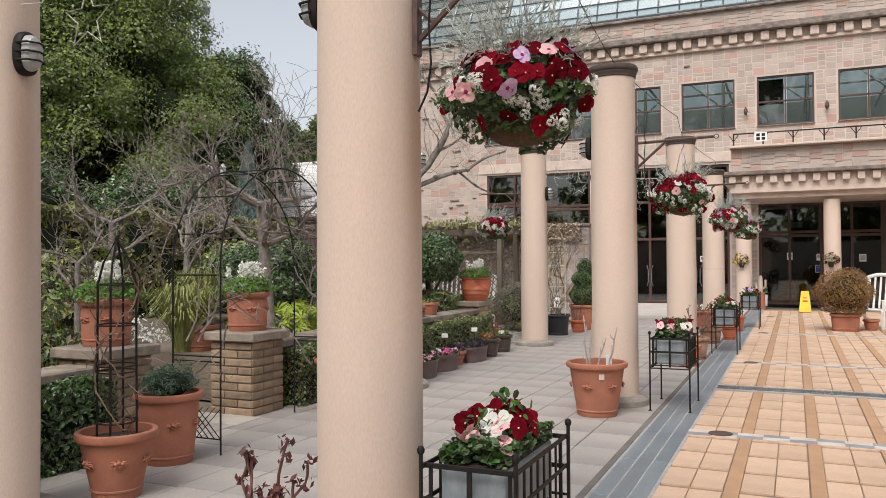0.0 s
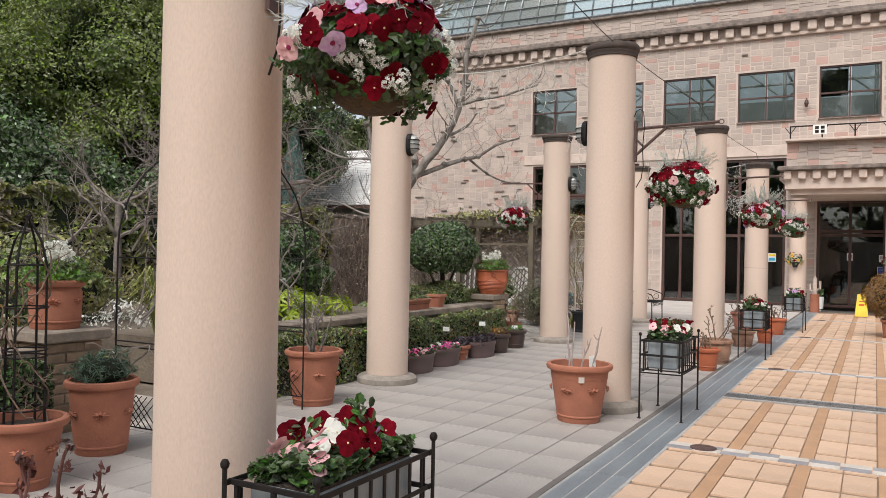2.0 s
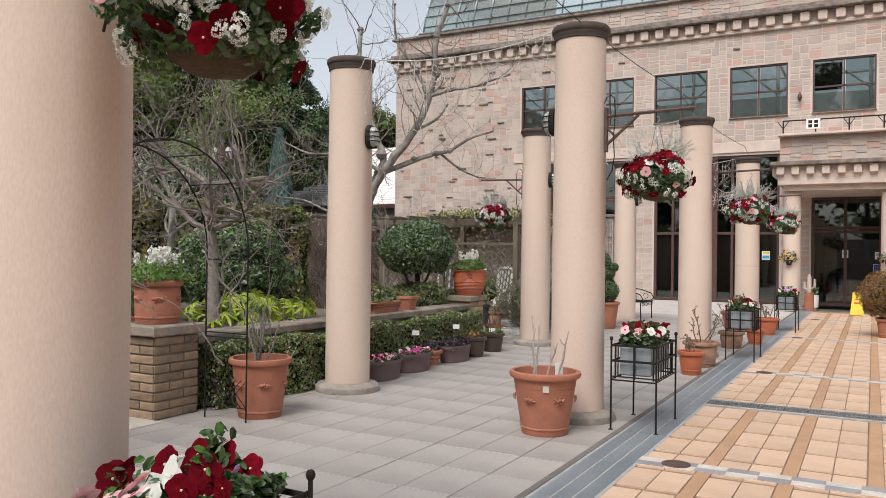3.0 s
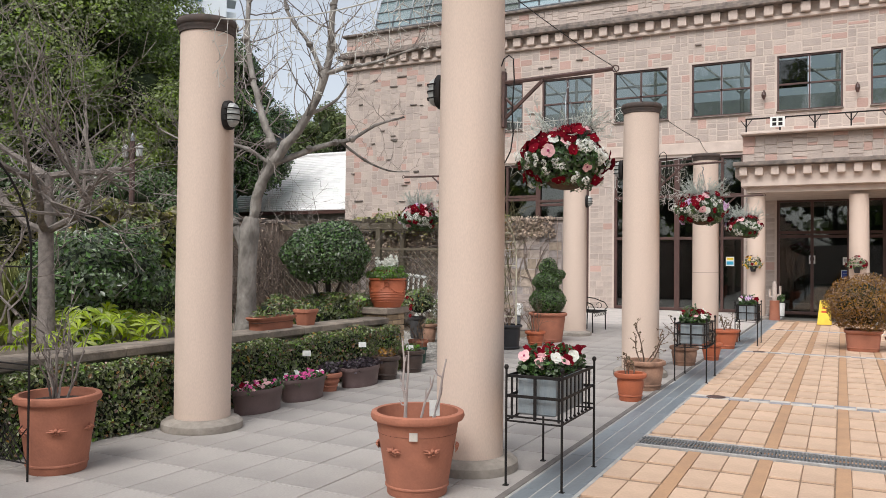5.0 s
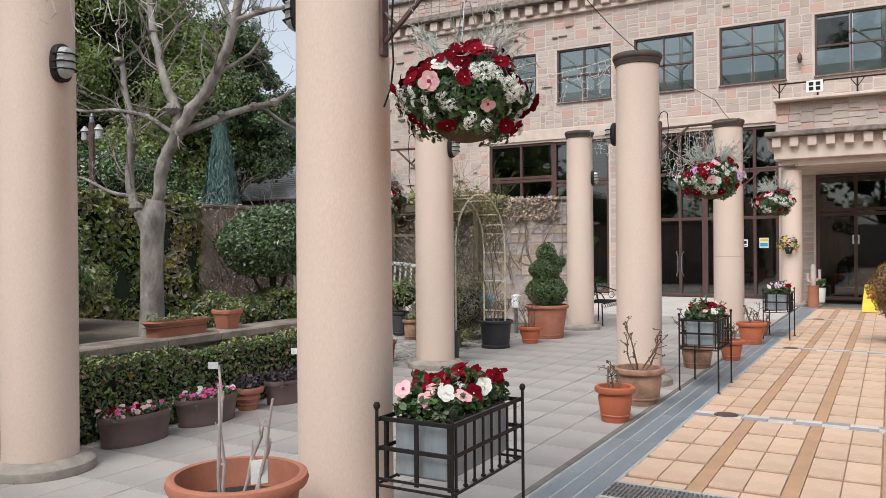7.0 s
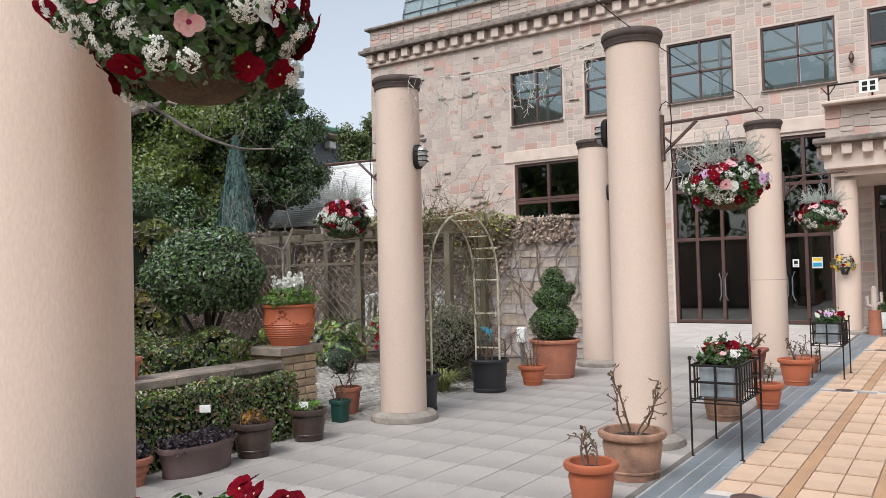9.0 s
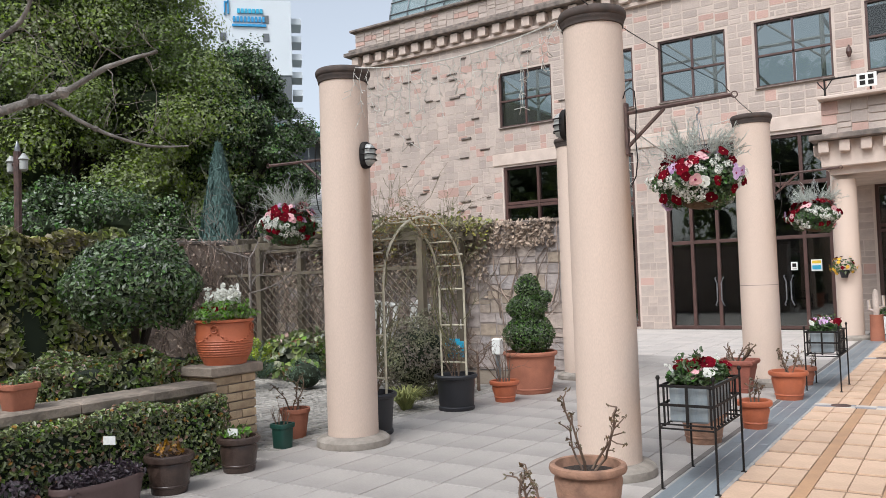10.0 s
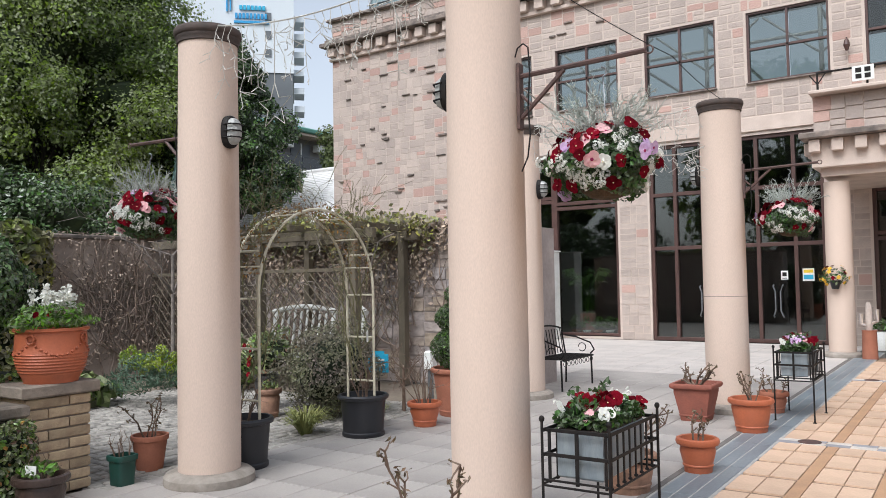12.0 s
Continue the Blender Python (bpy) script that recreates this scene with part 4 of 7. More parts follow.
basket(RC[0][0] + 0.72, RC[0][1], 1.97, 21, C1, 90, TXT)
basket(RC[1][0] + 0.7, RC[1][1], 1.95, 22, C2, 46, TXT)
basket(RC[2][0] + 0.77, RC[2][1], 1.95, 23, C3, 90, TXT)
basket(RC[3][0] + 0.72, RC[3][1], 1.95, 24, C3, 80, TXT)
basket(LC[2][0] - 0.75, LC[2][1], 1.9, 25, ["red", "pink", "lilac", "pink", "head"], 80, "hanging basket of crimson, pink and lilac pansies with silver foliage")
# small violas on the porch columns
for x in (-1.43, 1.02):
    rng = np.random.default_rng(int(31 + x))
    b = thing("wall_pot", x - 0.05, 25.62, 1.27, "small wall pot of yellow and purple violas on a column", "wall pot", "porch wall pots")
    part("pot", Geo().lathe([(0.06, 0), (0.1, 0.16), (0.09, 0.16), (0.001, 0.14)], 16), BLACKPLASTIC, b, smooth=True)
    pts, way = blob(rng, (0, 0, 0.2), (0.24, 0.2, 0.2), 300, 0.35)
    part("foliage", leaves(pts, 0.06, rng, 0.55, way), LEAF_D, b, kind="stuff")
    pts, way = blob(rng, (0, 0, 0.22), (0.25, 0.21, 0.21), 40, 0.03)
    for p, w in zip(pts[:26], way[:26]):
        bloom("gold" if rng.random() < 0.75 and x < 0 else "red", b, p, w, rng, True, 1.5)


# ---- iron stands with zinc planters ----
def planter(x, y, seed, cols, label):
    rng = np.random.default_rng(seed)
    s = thing("planter_stand", x, y, 0, label, "planter stand", "iron planters along the walk")
    hx, hy, D = 0.19, 0.36, 0.075
    for sx in (-1, 1):
        for sy in (-1, 1):
            leg = part("leg", Geo().tube([(sx * hx, sy * hy, 0.0), (sx * hx, sy * hy, 0.84 - D)], 0.0085, 6), BLACK, s)
            part("knob", Geo().lathe([(0.006, 0.83), (0.014, 0.84), (0.016, 0.852), (0.01, 0.864), (0.001, 0.867)], 10, sx * hx, sy * hy, -D), BLACK, leg, smooth=True)
            part("foot", Geo().box(sx * hx, sy * hy, 0.004, 0.034, 0.034, 0.008), BLACK, leg)
    for sy in (-1, 1):
        for z, t in ((0.79, 0.02), (0.5, 0.012), (0.53, 0.012), (0.66, 0.02)):
            part("end_rail", Geo().box(0, sy * (hy - (0.02 if z > 0.6 else 0)), z - D, 2 * hx, 0.008, t, bev=0.002), BLACK, s)
        part("end_bar", Geo().box(0, sy * (hy - 0.022), 0.65 - D, 0.02, 0.008, 0.28), BLACK, s)
        for sx in (-1, 1):
            part("end_bar", Geo().box(sx * (hx - 0.03), sy * (hy - 0.024), 0.65 - D, 0.014, 0.008, 0.28), BLACK, s)
    for sx in (-1, 1):
        for z, t in ((0.79, 0.02), (0.505, 0.012), (0.66, 0.018)):
            part("side_rail", Geo().box(sx * (hx - (0.008 if z > 0.6 else 0)), 0, z - D, 0.008, 2 * hy, t, bev=0.002), BLACK, s)
        for k in range(8):
            part("side_bar", Geo().box(sx * (hx - 0.016), -hy + 0.06 + k * 0.0857, 0.655 - D, 0.008, 0.012, 0.27), BLACK, s)
            part("bar_knob", Geo().lathe([(0.001, 0.5), (0.012, 0.508), (0.012, 0.515), (0.001, 0.523)], 8, sx * (hx - 0.016), -hy + 0.06 + k * 0.0857, -D), BLACK, s)
    g = Geo().box(0, 0, 0.66 - D, 0.26, 0.6, 0.25, bev=0.012)
    part("zinc_box", g, ZINC, s, "grey zinc liner box")
    part("soil", Geo().box(0, 0, 0.787 - D, 0.25, 0.58, 0.012), SOIL, s)
    n = 2600
    q = np.stack([rng.uniform(-0.14, 0.14, n), rng.uniform(-0.31, 0.31, n), np.zeros(n)], 1)
    rise = 0.05 + 0.06 * (np.sin(q[:, 1] * 17 + seed) * np.sin(q[:, 0] * 21 + seed) * 0.5 + 0.5)
    q[:, 2] = 0.79 - D + rise * rng.random(n) ** 0.6
    part("foliage", leaves(q, 0.034, rng, 0.75, np.array([0, 0, 1.0]), 0.9, rounded=True), BASKETLEAF, s, kind="stuff")
    for k in range(9):
        sx, sy, sh = rng.uniform(-0.1, 0.1), rng.uniform(-0.26, 0.26), rng.uniform(0.1, 0.19)
        m_ = 26
        f_ = rng.random(m_)
        q = np.stack([sx + rng.normal(size=m_) * 0.018, sy + rng.normal(size=m_) * 0.018, 0.82 - D + f_ * sh], 1)
        part("sprig", leaves(q, 0.042, rng, 0.5, np.array([0, 0, 0.6]), 0.9, rounded=True), BASKETLEAF, s, kind="stuff")
    placed = []
    for i in range(90):
        p = Vector((rng.uniform(-0.13, 0.13), rng.uniform(-0.3, 0.3), 0.875 - D + rng.uniform(-0.02, 0.055)))
        if len(placed) > 22 or any((p - o).length < 0.064 for o in placed):
            continue
        placed.append(p)
        k = cols[0 if p.y < -0.15 else (1 if p.y < 0.1 else 2)]
        k = k[int(rng.integers(len(k)))]
        bloom(k, s, p, (rng.normal() * 0.5 + 0.25, -0.75 + rng.normal() * 0.5, 0.55), rng, scale=rng.uniform(0.85, 1.1) * (1.2 if k == "red" else 1.0))
        if rng.random() < 0.45:
            bloom("head" if k == "white" else k, s, p + Vector((rng.normal() * 0.025, 0.035, 0.018)), (rng.normal() * 0.7, -0.2, 0.7), rng, scale=rng.uniform(0.8, 1.05))
    return s


PT = "black iron planter stand holding zinc box of pansies"
planter(-1.12, 3.07, 41, (("pink", "pink", "white"), ("red", "red", "white"), ("red", "red", "lilac")), PT)
planter(-1.14, 8.36, 42, (("white", "pink", "lilac"), ("red", "red", "white"), ("red", "red", "red")), PT)
planter(-1.04, 13.63, 43, (("white", "pink", "white", "lilac"), ("red", "red", "red"), ("red", "red", "white", "head")), PT)
planter(-0.91, 18.7, 44, (("lilac", "white", "pink"), ("red", "lilac"), ("red", "red", "pink")), PT)


# ---- pots ----
def pot(x, y, z, h, rt, rb, material, label, style="rim", name="flower_pot", group="", fill=0.06, ex=1.0, ey=1.0, rz=0.0, n=36, power=2.0):
    """A pot with a rim; style festoon adds relief clumps, rings adds raised rings."""
    p = thing(name, x, y, z, label, "plant pot", group, rz)
    t = 0.022
    if style == "oval":
        prof = [(rb, 0), (rb + 0.008, 0.012), (rb + 0.006, 0.04), (rb - 0.004, 0.05), (rt - 0.02, h - 0.05), (rt + 0.008, h - 0.042), (rt + 0.014, h - 0.015), (rt, h), (rt - t, h), (rt - t - 0.008, h - fill)]
    elif style == "trough":
        prof = [(rb, 0), (rb + 0.03, h * 0.7), (rb + 0.06, h * 0.72), (rt, h - 0.01), (rt - 0.02, h), (rt - 0.14, h), (rt - 0.16, h - fill * 0.6)]
    elif style == "plain":
        prof = [(rb * 0.97, 0), (rb, 0.01), (rt - 0.012, h - 0.045), (rt, h - 0.04), (rt + 0.004, h - 0.01), (rt, h), (rt - t * 0.7, h), (rt - t * 0.7, h - fill)]
    elif style == "urn":
        prof = [(rb * 0.95, 0), (rb, 0.02), (rb * 1.03, 0.04)] + [(rb + (rt - rb) * math.sin(k / 16 * math.pi / 2) ** 0.6 * 1.03 + (0.006 if k % 2 else 0), 0.05 + (h - 0.1) * (k / 16) * 0.58) for k in range(1, 17)] + [(rt, h * 0.8), (rt * 0.98, h - 0.03), (rt + 0.014, h - 0.02), (rt + 0.014, h), (rt - t, h), (rt - t - 0.01, h - fill)]
    else:
        prof = [(rb * 0.97, 0), (rb, 0.01), (rb + 0.004, 0.05), (rb + 0.012, 0.055), (rb + 0.012, 0.065), (rb + 0.008, 0.07), (rb + (rt - rb) * 0.72, h - 0.1), (rt - 0.02, h - 0.065), (rt + 0.01, h - 0.05), (rt + 0.018, h - 0.03), (rt + 0.012, h - 0.008), (rt - 0.004, h), (rt - t, h - 0.004), (rt - t - 0.012, h - fill)]
    part("body", Geo().lathe(prof, n, ex=ex, ey=ey, power=power, cap=False).lathe([(rb * 0.97, 0.001), (0.001, 0.001)], n, ex=ex, ey=ey, power=power, cap=False), material, p, smooth=True)
    part("soil", Geo().lathe([(rt - t - 0.006, h - fill), (0.5 * rt, h - fill + 0.012), (0.001, h - fill + 0.015)], n, ex=ex, ey=ey, power=power, cap=False), SOIL, p)
    if style == "festoon":
        rng = np.random.default_rng(int(abs(x * 100 + y * 10)))
        for k in range(6):
            a = radians(60 * k + 20)
            zc = h * 0.52
            r0 = rb + (rt - rb) * 0.6
            g = Geo()
            n_out = Vector((math.cos(a), math.sin(a), 0.12)).normalized()
            side = Vector((-math.sin(a), math.cos(a), 0))
            c0 = n_out * (r0 + 0.004) + Vector((0, 0, zc))
            for j in range(9):
                th = radians(-25 + j * 28.75) if j < 8 else radians(-90)
                L = rng.uniform(0.04, 0.06)
                d = side * math.cos(th) * 1.25 + Vector((0, 0, -0.75 * abs(math.sin(th)) if j % 2 else 0.6 * math.sin(th)))
                e = d.cross(n_out).normalized() * 0.012
                m0 = c0 + d * L * 0.5
                g.add([c0, m0 + e, c0 + d * L - n_out * 0.004, m0 - e, m0 + n_out * 0.014], [(0, 1, 4), (1, 2, 4), (2, 3, 4), (3, 0, 4)])
            for j in range(3):
                b_ = c0 + side * (j - 1) * 0.02 + n_out * 0.006 + Vector((0, 0, 0.008 * (j % 2)))
                g.lathe([(0.001, -0.013), (0.011, -0.007), (0.014, 0), (0.011, 0.007), (0.001, 0.013)], 8, *b_)
            part("relief", g, material, p, smooth=True)
    return p


def foliage(parent, rng, centre, radii, n, size, material, name="foliage", aspect=0.5, fill=True, low=-0.5, spread=0.8, rough=0.15, thick=0.3, droop=0.0):
    pts, way = blob(rng, centre, radii, n, thick, rough, low)
    part(name, leaves(pts, size, rng, aspect, way, spread, droop=droop), material, parent, kind="stuff")
    if fill:
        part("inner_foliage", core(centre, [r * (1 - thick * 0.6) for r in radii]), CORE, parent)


def stems(parent, rng, n, base, h, spread, r=0.007, material=None, depth=2, name="cane_growth", seg=4, buds=None):
    g, ends = Geo(), []
    for k in range(n):
        a = 2 * math.pi * (k + rng.random()) / n
        st = (base[0] + math.cos(a) * 0.05, base[1] + math.sin(a) * 0.05, base[2])
        branches(rng, st, (math.cos(a) * spread, math.sin(a) * spread, 1), h * rng.uniform(0.4, 0.6), r, depth, g, 0.6, 0.3, 0.62, (1, 2), seg, 0.12, 5, 0.002)
        tips_ = branches(rng, st, (math.cos(a + 0.5) * spread, math.sin(a + 0.5) * spread, 1), h * rng.uniform(0.3, 0.55), r * 0.8, depth, g, 0.7, 0.3, 0.6, (1, 3), seg, 0.15, 5, 0.002)
        if buds:
            ends += [list(q) for q in tips_]
    if buds and ends:
        q = np.repeat(np.array(ends), 3, axis=0) + rng.normal(size=(len(ends) * 3, 3)) * 0.008
        part("bud_leaves", leaves(q, 0.034, rng), buds, parent, kind="stuff")
    return part(name, g, material or ROSE, parent, kind="stuff")


def rose(parent, rng, n, base, h, spread, r=0.009):
    """Pruned rose: a few gnarled stems with short spurs and reddish buds."""
    buds = []
    for k in range(n):
        a = 2 * math.pi * (k + rng.uniform(-0.25, 0.25)) / n
        p = Vector((base[0] + math.cos(a) * 0.025, base[1] + math.sin(a) * 0.025, base[2] - 0.01))
        d = Vector((math.cos(a) * spread, math.sin(a) * spread, 1)).normalized()
        L, m = h * rng.uniform(0.65, 1.1), 6
        pts, g = [p.copy()], Geo()
        for _ in range(m):
            d = (d + Vector(rng.normal(size=3)) * 0.24 + Vector((0, 0, 0.1))).normalized()
            p = p + d * L / m
            pts.append(p.copy())
        g.tube(pts, [r * (1 - 0.08 * i) * rng.uniform(0.9, 1.15) for i in range(m + 1)], 6)
        for i in range(2, m + 1):
            for _ in range(2 if i > 3 else 1):
                e = (d * 0.7 + Vector(rng.normal(size=3)) * 0.7 + Vector((0, 0, 0.35))).normalized() * rng.uniform(0.03, 0.11) * (h / 0.5)
                q = pts[i] + e * 0.55 + Vector(rng.normal(size=3)) * 0.006
                g.tube([pts[i], q, pts[i] + e], [r * 0.55, r * 0.48, r * 0.36], 5)
                buds.append(list(pts[i] + e))
        part("cane", g, ROSE, parent, smooth=True)
    q = np.repeat(np.array(buds), 4, axis=0) + rng.normal(size=(len(buds) * 4, 3)) * 0.007
    part("bud_leaves", leaves(q, 0.026, rng, 0.5), mat("rose_bud_leaf", (0.16, 0.09, 0.05), (0.1, 0.1, 0.045), scale=30, rough=0.5, bump=0, island=0.4, leaf=0.2), parent, kind="stuff")


def tag_card(parent, x, y, z, rz=0.0, w=0.09, h=0.06):
    g = Geo().box(x, y, z, w, 0.003, h, rz)
    part("name_card", g, WHITE, parent, "white name card")
    part("card_stake", Geo().tube([(x, y, z - h / 2 - 0.16), (x, y, z - h / 2)], 0.003, 4), BLACK, parent)


rp_ = np.random.default_rng(5)
# beside the colonnade, on the walk's side
p = pot(-1.77, 7.6, 0, 0.52, 0.28, 0.19, TERRA, "large festooned terracotta pot with bare pruned shrub stems", "festoon", group="festooned pots", fill=0.13)
for cx, cy, wx, wy, hh in ((-0.1, 0.02, -0.03, 0.0, 0.52), (-0.06, -0.05, 0.04, -0.02, 0.45), (-0.02, 0.05, 0.09, 0.03, 0.3), (0.09, 0.02, 0.12, -0.03, 0.42), (0.11, -0.02, 0.02, 0.06, 0.24)):
    g = Geo()
    tp_c = [Vector((cx + wx * t, cy + wy * t, 0.39 + (hh + 0.05) * t)) + Vector(rp_.normal(size=3)) * 0.006 for t in (0, 0.25, 0.5, 0.75, 1)]
    g.tube(tp_c, [0.009, 0.008, 0.008, 0.007, 0.005], 7)
    for q in (1, 2, 3):
        e = Vector(rp_.normal(size=3)) * 0.5 + Vector((0, 0, 0.6))
        g.tube([tp_c[q], tp_c[q] + e * 0.03, tp_c[q] + e * 0.05 + Vector((0, 0, 0.03))], [0.006, 0.005, 0.003], 5)
    part("cane", g, mat("grey_cane", (0.42, 0.36, 0.33), (0.3, 0.24, 0.22), scale=15, rough=0.85), p, smooth=True)
part("paper_label", Geo().box(0.1, -0.235, 0.4, 0.05, 0.006, 0.05, 0.4), WHITETILE, p)
part("paper_label", Geo().box(0.12, 0.0, 0.54, 0.07, 0.005, 0.1, 0.9), WHITE, p)
p = pot(-1.8, 2.42, 0, 0.5, 0.28, 0.19, TERRA, "large terracotta pot with pruned rose shooting red leaves", "festoon", group="festooned pots")
g = Geo()
tips = []
for wx, wy in ((-0.25, 0.1), (0.1, 0.1), (0.3, -0.1), (-0.1, -0.25)):
    tips += branches(rp_, (0, 0, 0.43), (wx * 1.6, wy * 1.6, 1), 0.22, 0.014, 2, g, 0.5, 0.45, 0.55, (1, 2), 3, 0.1, 7, 0.006)
part("rose_growth", g, mat("red_brown_cane", (0.13, 0.05, 0.04), rough=0.7), p, kind="stuff")
tp = np.repeat(np.array([list(t) for t in tips]), 12, axis=0) + rp_.normal(size=(len(tips) * 12, 3)) * 0.013
part("red_leaves", leaves(tp, 0.032, rp_, 0.5), mat("red_rose_leaf", (0.13, 0.035, 0.03), (0.09, 0.04, 0.03), rough=0.4, bump=0, island=0.4, leaf=0.2), p, kind="stuff")
for x, y, h, rt, rb, m, lab, kind in (
    (-1.38, 11.6, 0.3, 0.155, 0.115, TERRA_O, "small orange pot with bare rose stems", 0),
    (-1.42, 12.45, 0.34, 0.225, 0.18, TERRA_OLD, "weathered stained terracotta pot with sprouting rose", 1),
    (-1.4, 14.92, 0.28, 0.19, 0.15, TERRA_OLD, "weathered stained terracotta pot with thin rose", 1),
    (-1.14, 15.72, 0.27, 0.15, 0.105, TERRA_O, "small orange pot with cut rose stems", 0),
    (-1.17, 17.6, 0.33, 0.2, 0.145, TERRA_O, "round orange terracotta pot with pruned rose", 2),
    (-1.22, 18.85, 0.24, 0.15, 0.11, TERRA, "small dark terracotta pot with bare rose", 0),
):
    p = pot(x, y, 0, h, rt, rb, m, lab, group="rose pots")
    rose(p, rp_, (3, 4, 4)[kind], (0, 0, h - 0.06), (0.3, 0.5, 0.36)[kind], (0.35, 0.6, 0.6)[kind], 0.009)
p = pot(-1.82, 18.0, 0, 0.4, 0.215, 0.14, mat("red_brown_terracotta", (0.27, 0.085, 0.055), (0.21, 0.07, 0.048), scale=6, rough=0.75, bump=0.15), "square tapered terracotta planter with pruned rose", power=16.0, rz=0, n=40, group="rose pots")
rose(p, rp_, 6, (0, 0, 0.34), 0.3, 0.9, 0.014)

# festooned pots in the arcade
p = pot(-4.0, 3.78, 0, 0.43, 0.24, 0.15, TERRA, "terracotta pot holding climbing rose on black obelisk", "festoon", group="festooned pots")
ob_ = thing("plant_obelisk", -4.0, 3.78, 0.38, "black iron obelisk frame wound with bare climber", "plant support")
for k in range(4):
    a = k * math.pi / 2 + 0.5
    part("upright", Geo().tube([(0.125 * math.cos(a), 0.125 * math.sin(a), 0), (0.12 * math.cos(a), 0.12 * math.sin(a), 0.98), (0.085 * math.cos(a), 0.085 * math.sin(a), 1.12), (0.004 * math.cos(a), 0.004 * math.sin(a), 1.27)], 0.0075, 6), BLACK, ob_)
for z in (0.1, 0.42, 0.46, 0.72, 0.98):
    part("hoop", Geo().tube([(0.122 * math.cos(t), 0.122 * math.sin(t), z) for t in np.linspace(0, 2 * math.pi, 19)], 0.0055, 5), BLACK, ob_)
part("finial", Geo().lathe([(0.001, 1.25), (0.014, 1.265), (0.014, 1.28), (0.001, 1.295)], 10), BLACK, ob_, smooth=True)
g = Geo()
for k in range(3):
    pts = [(0.13 * math.cos(t * (1 if k % 2 else -1) + k), 0.13 * math.sin(t * (1 if k % 2 else -1) + k), 0.0 + 0.16 * t + rp_.normal() * 0.015) for t in np.linspace(0, 6.6, 28)]
    g.tube(pts, 0.0055, 5)
    for i in range(3, 28, 2):
        branches(rp_, pts[i], rp_.normal(size=3) + np.array([0, 0, 0.4]), 0.13, 0.0035, 1, g, 0.7, 0.2, 0.6, (1, 2), 3, 0.2, 4, 0.0018)
part("bare_climber", g, ROSE, ob_, kind="stuff")
p = pot(-4.33, 4.59, 0, 0.53, 0.24, 0.175, TERRA, "large festooned terracotta pot of blue-green lavender", "festoon", group="festooned pots")
foliage(p, rp_, (0, 0, 0.58), (0.22, 0.22, 0.14), 1500, 0.05, mat("lavender_leaf", (0.1, 0.14, 0.1), (0.07, 0.12, 0.07), scale=5, rough=0.7, bump=0, island=0.35, leaf=0.15), aspect=0.18, rough=0.3)
p = pot(-4.2, 6.87, 0, 0.53, 0.265, 0.19, TERRA, "large festooned terracotta pot with bare climber shoots", "festoon", group="festooned pots")
stems(p, rp_, 5, (0, 0, 0.46), 0.9, 0.35, 0.01, TWIG, 2)

# brown oval planters and small pots along the hedge
for x, y, lx, fl in ((-4.42, 9.22, 0.32, ("magenta", "pink", "red")), (-4.45, 9.98, 0.32, ("magenta", "magenta", "white")), (-4.43, 11.05, 0.34, ())):
    p = pot(x, y, 0, 0.23, 1.0, 0.9, BROWNPLASTIC, "brown oval planter of " + ("small winter flowers" if fl else "dark purple foliage"), "oval", group="oval planters", ex=0.17, ey=lx, n=40)
    n_ = 900
    q = np.stack([rp_.uniform(-0.13, 0.13, n_), rp_.uniform(-lx * 0.85, lx * 0.85, n_), rp_.uniform(0.17, 0.23 + (0.03 if fl else 0.07), n_)], 1)
    part("foliage", leaves(q, 0.034, rp_, 0.6, rounded=True), LEAF_D if fl else mat("purple_foliage", (0.04, 0.025, 0.035), (0.06, 0.045, 0.05), rough=0.5, bump=0, island=0.4), p, kind="stuff")
    for _ in range(42 if fl else 0):
        bloom(fl[int(rp_.integers(len(fl)))], p, (rp_.uniform(-0.13, 0.13), rp_.uniform(-lx * 0.8, lx * 0.8), rp_.uniform(0.22, 0.27)), (0.5 + rp_.normal() * 0.4, -0.5, 0.8), rp_, True, 0.9)
    if y > 9.5:
        tag_card(p, -0.05, 0.12, 0.46, 0.5)
p = pot(-4.5, 10.52, 0, 0.21, 0.13, 0.085, TERRA, "small terracotta pot of purple leaves by the hedge")
foliage(p, rp_, (0, 0, 0.24), (0.13, 0.13, 0.08), 260, 0.05, MATS["purple_foliage"])
for x, y, h, r in ((-4.42, 11.62, 0.29, 0.168), (-4.45, 12.32, 0.29, 0.165)):
    p = pot(x, y, 0, h, r, r * 0.78, mat("dark_glazed_pot", (0.04, 0.025, 0.02), (0.065, 0.042, 0.033), scale=20, rough=0.3, bump=0.2), "dark brown glazed pot with small dormant plant", "rim", group="dark glazed pots")
    foliage(p, rp_, (0, 0, h + 0.02), (0.12, 0.12, 0.06), 130, 0.05, LEAF_O if y < 12 else LEAF_B, fill=False)
    stems(p, rp_, 4, (0, 0, h - 0.06), 0.22, 0.5, 0.006, ROSE, 1)
tag_card(p, 0.02, -0.08, 0.33, 0.3)
p = pot(-4.77, 13.13, 0, 0.23, 0.092, 0.072, mat("green_pot_plastic", (0.012, 0.06, 0.045), rough=0.45, bump=0.03), "dark green plastic pot with thin rose", "plain", power=5.0)
stems(p, rp_, 4, (0, 0, 0.2), 0.3, 0.3, 0.005, ROSE, 1)
p = pot(-5.02, 13.55, 0, 0.29, 0.15, 0.105, TERRA, "terracotta basket-pattern pot with young rose", "plain")
rose(p, rp_, 4, (0, 0, 0.24), 0.36, 0.45, 0.008)


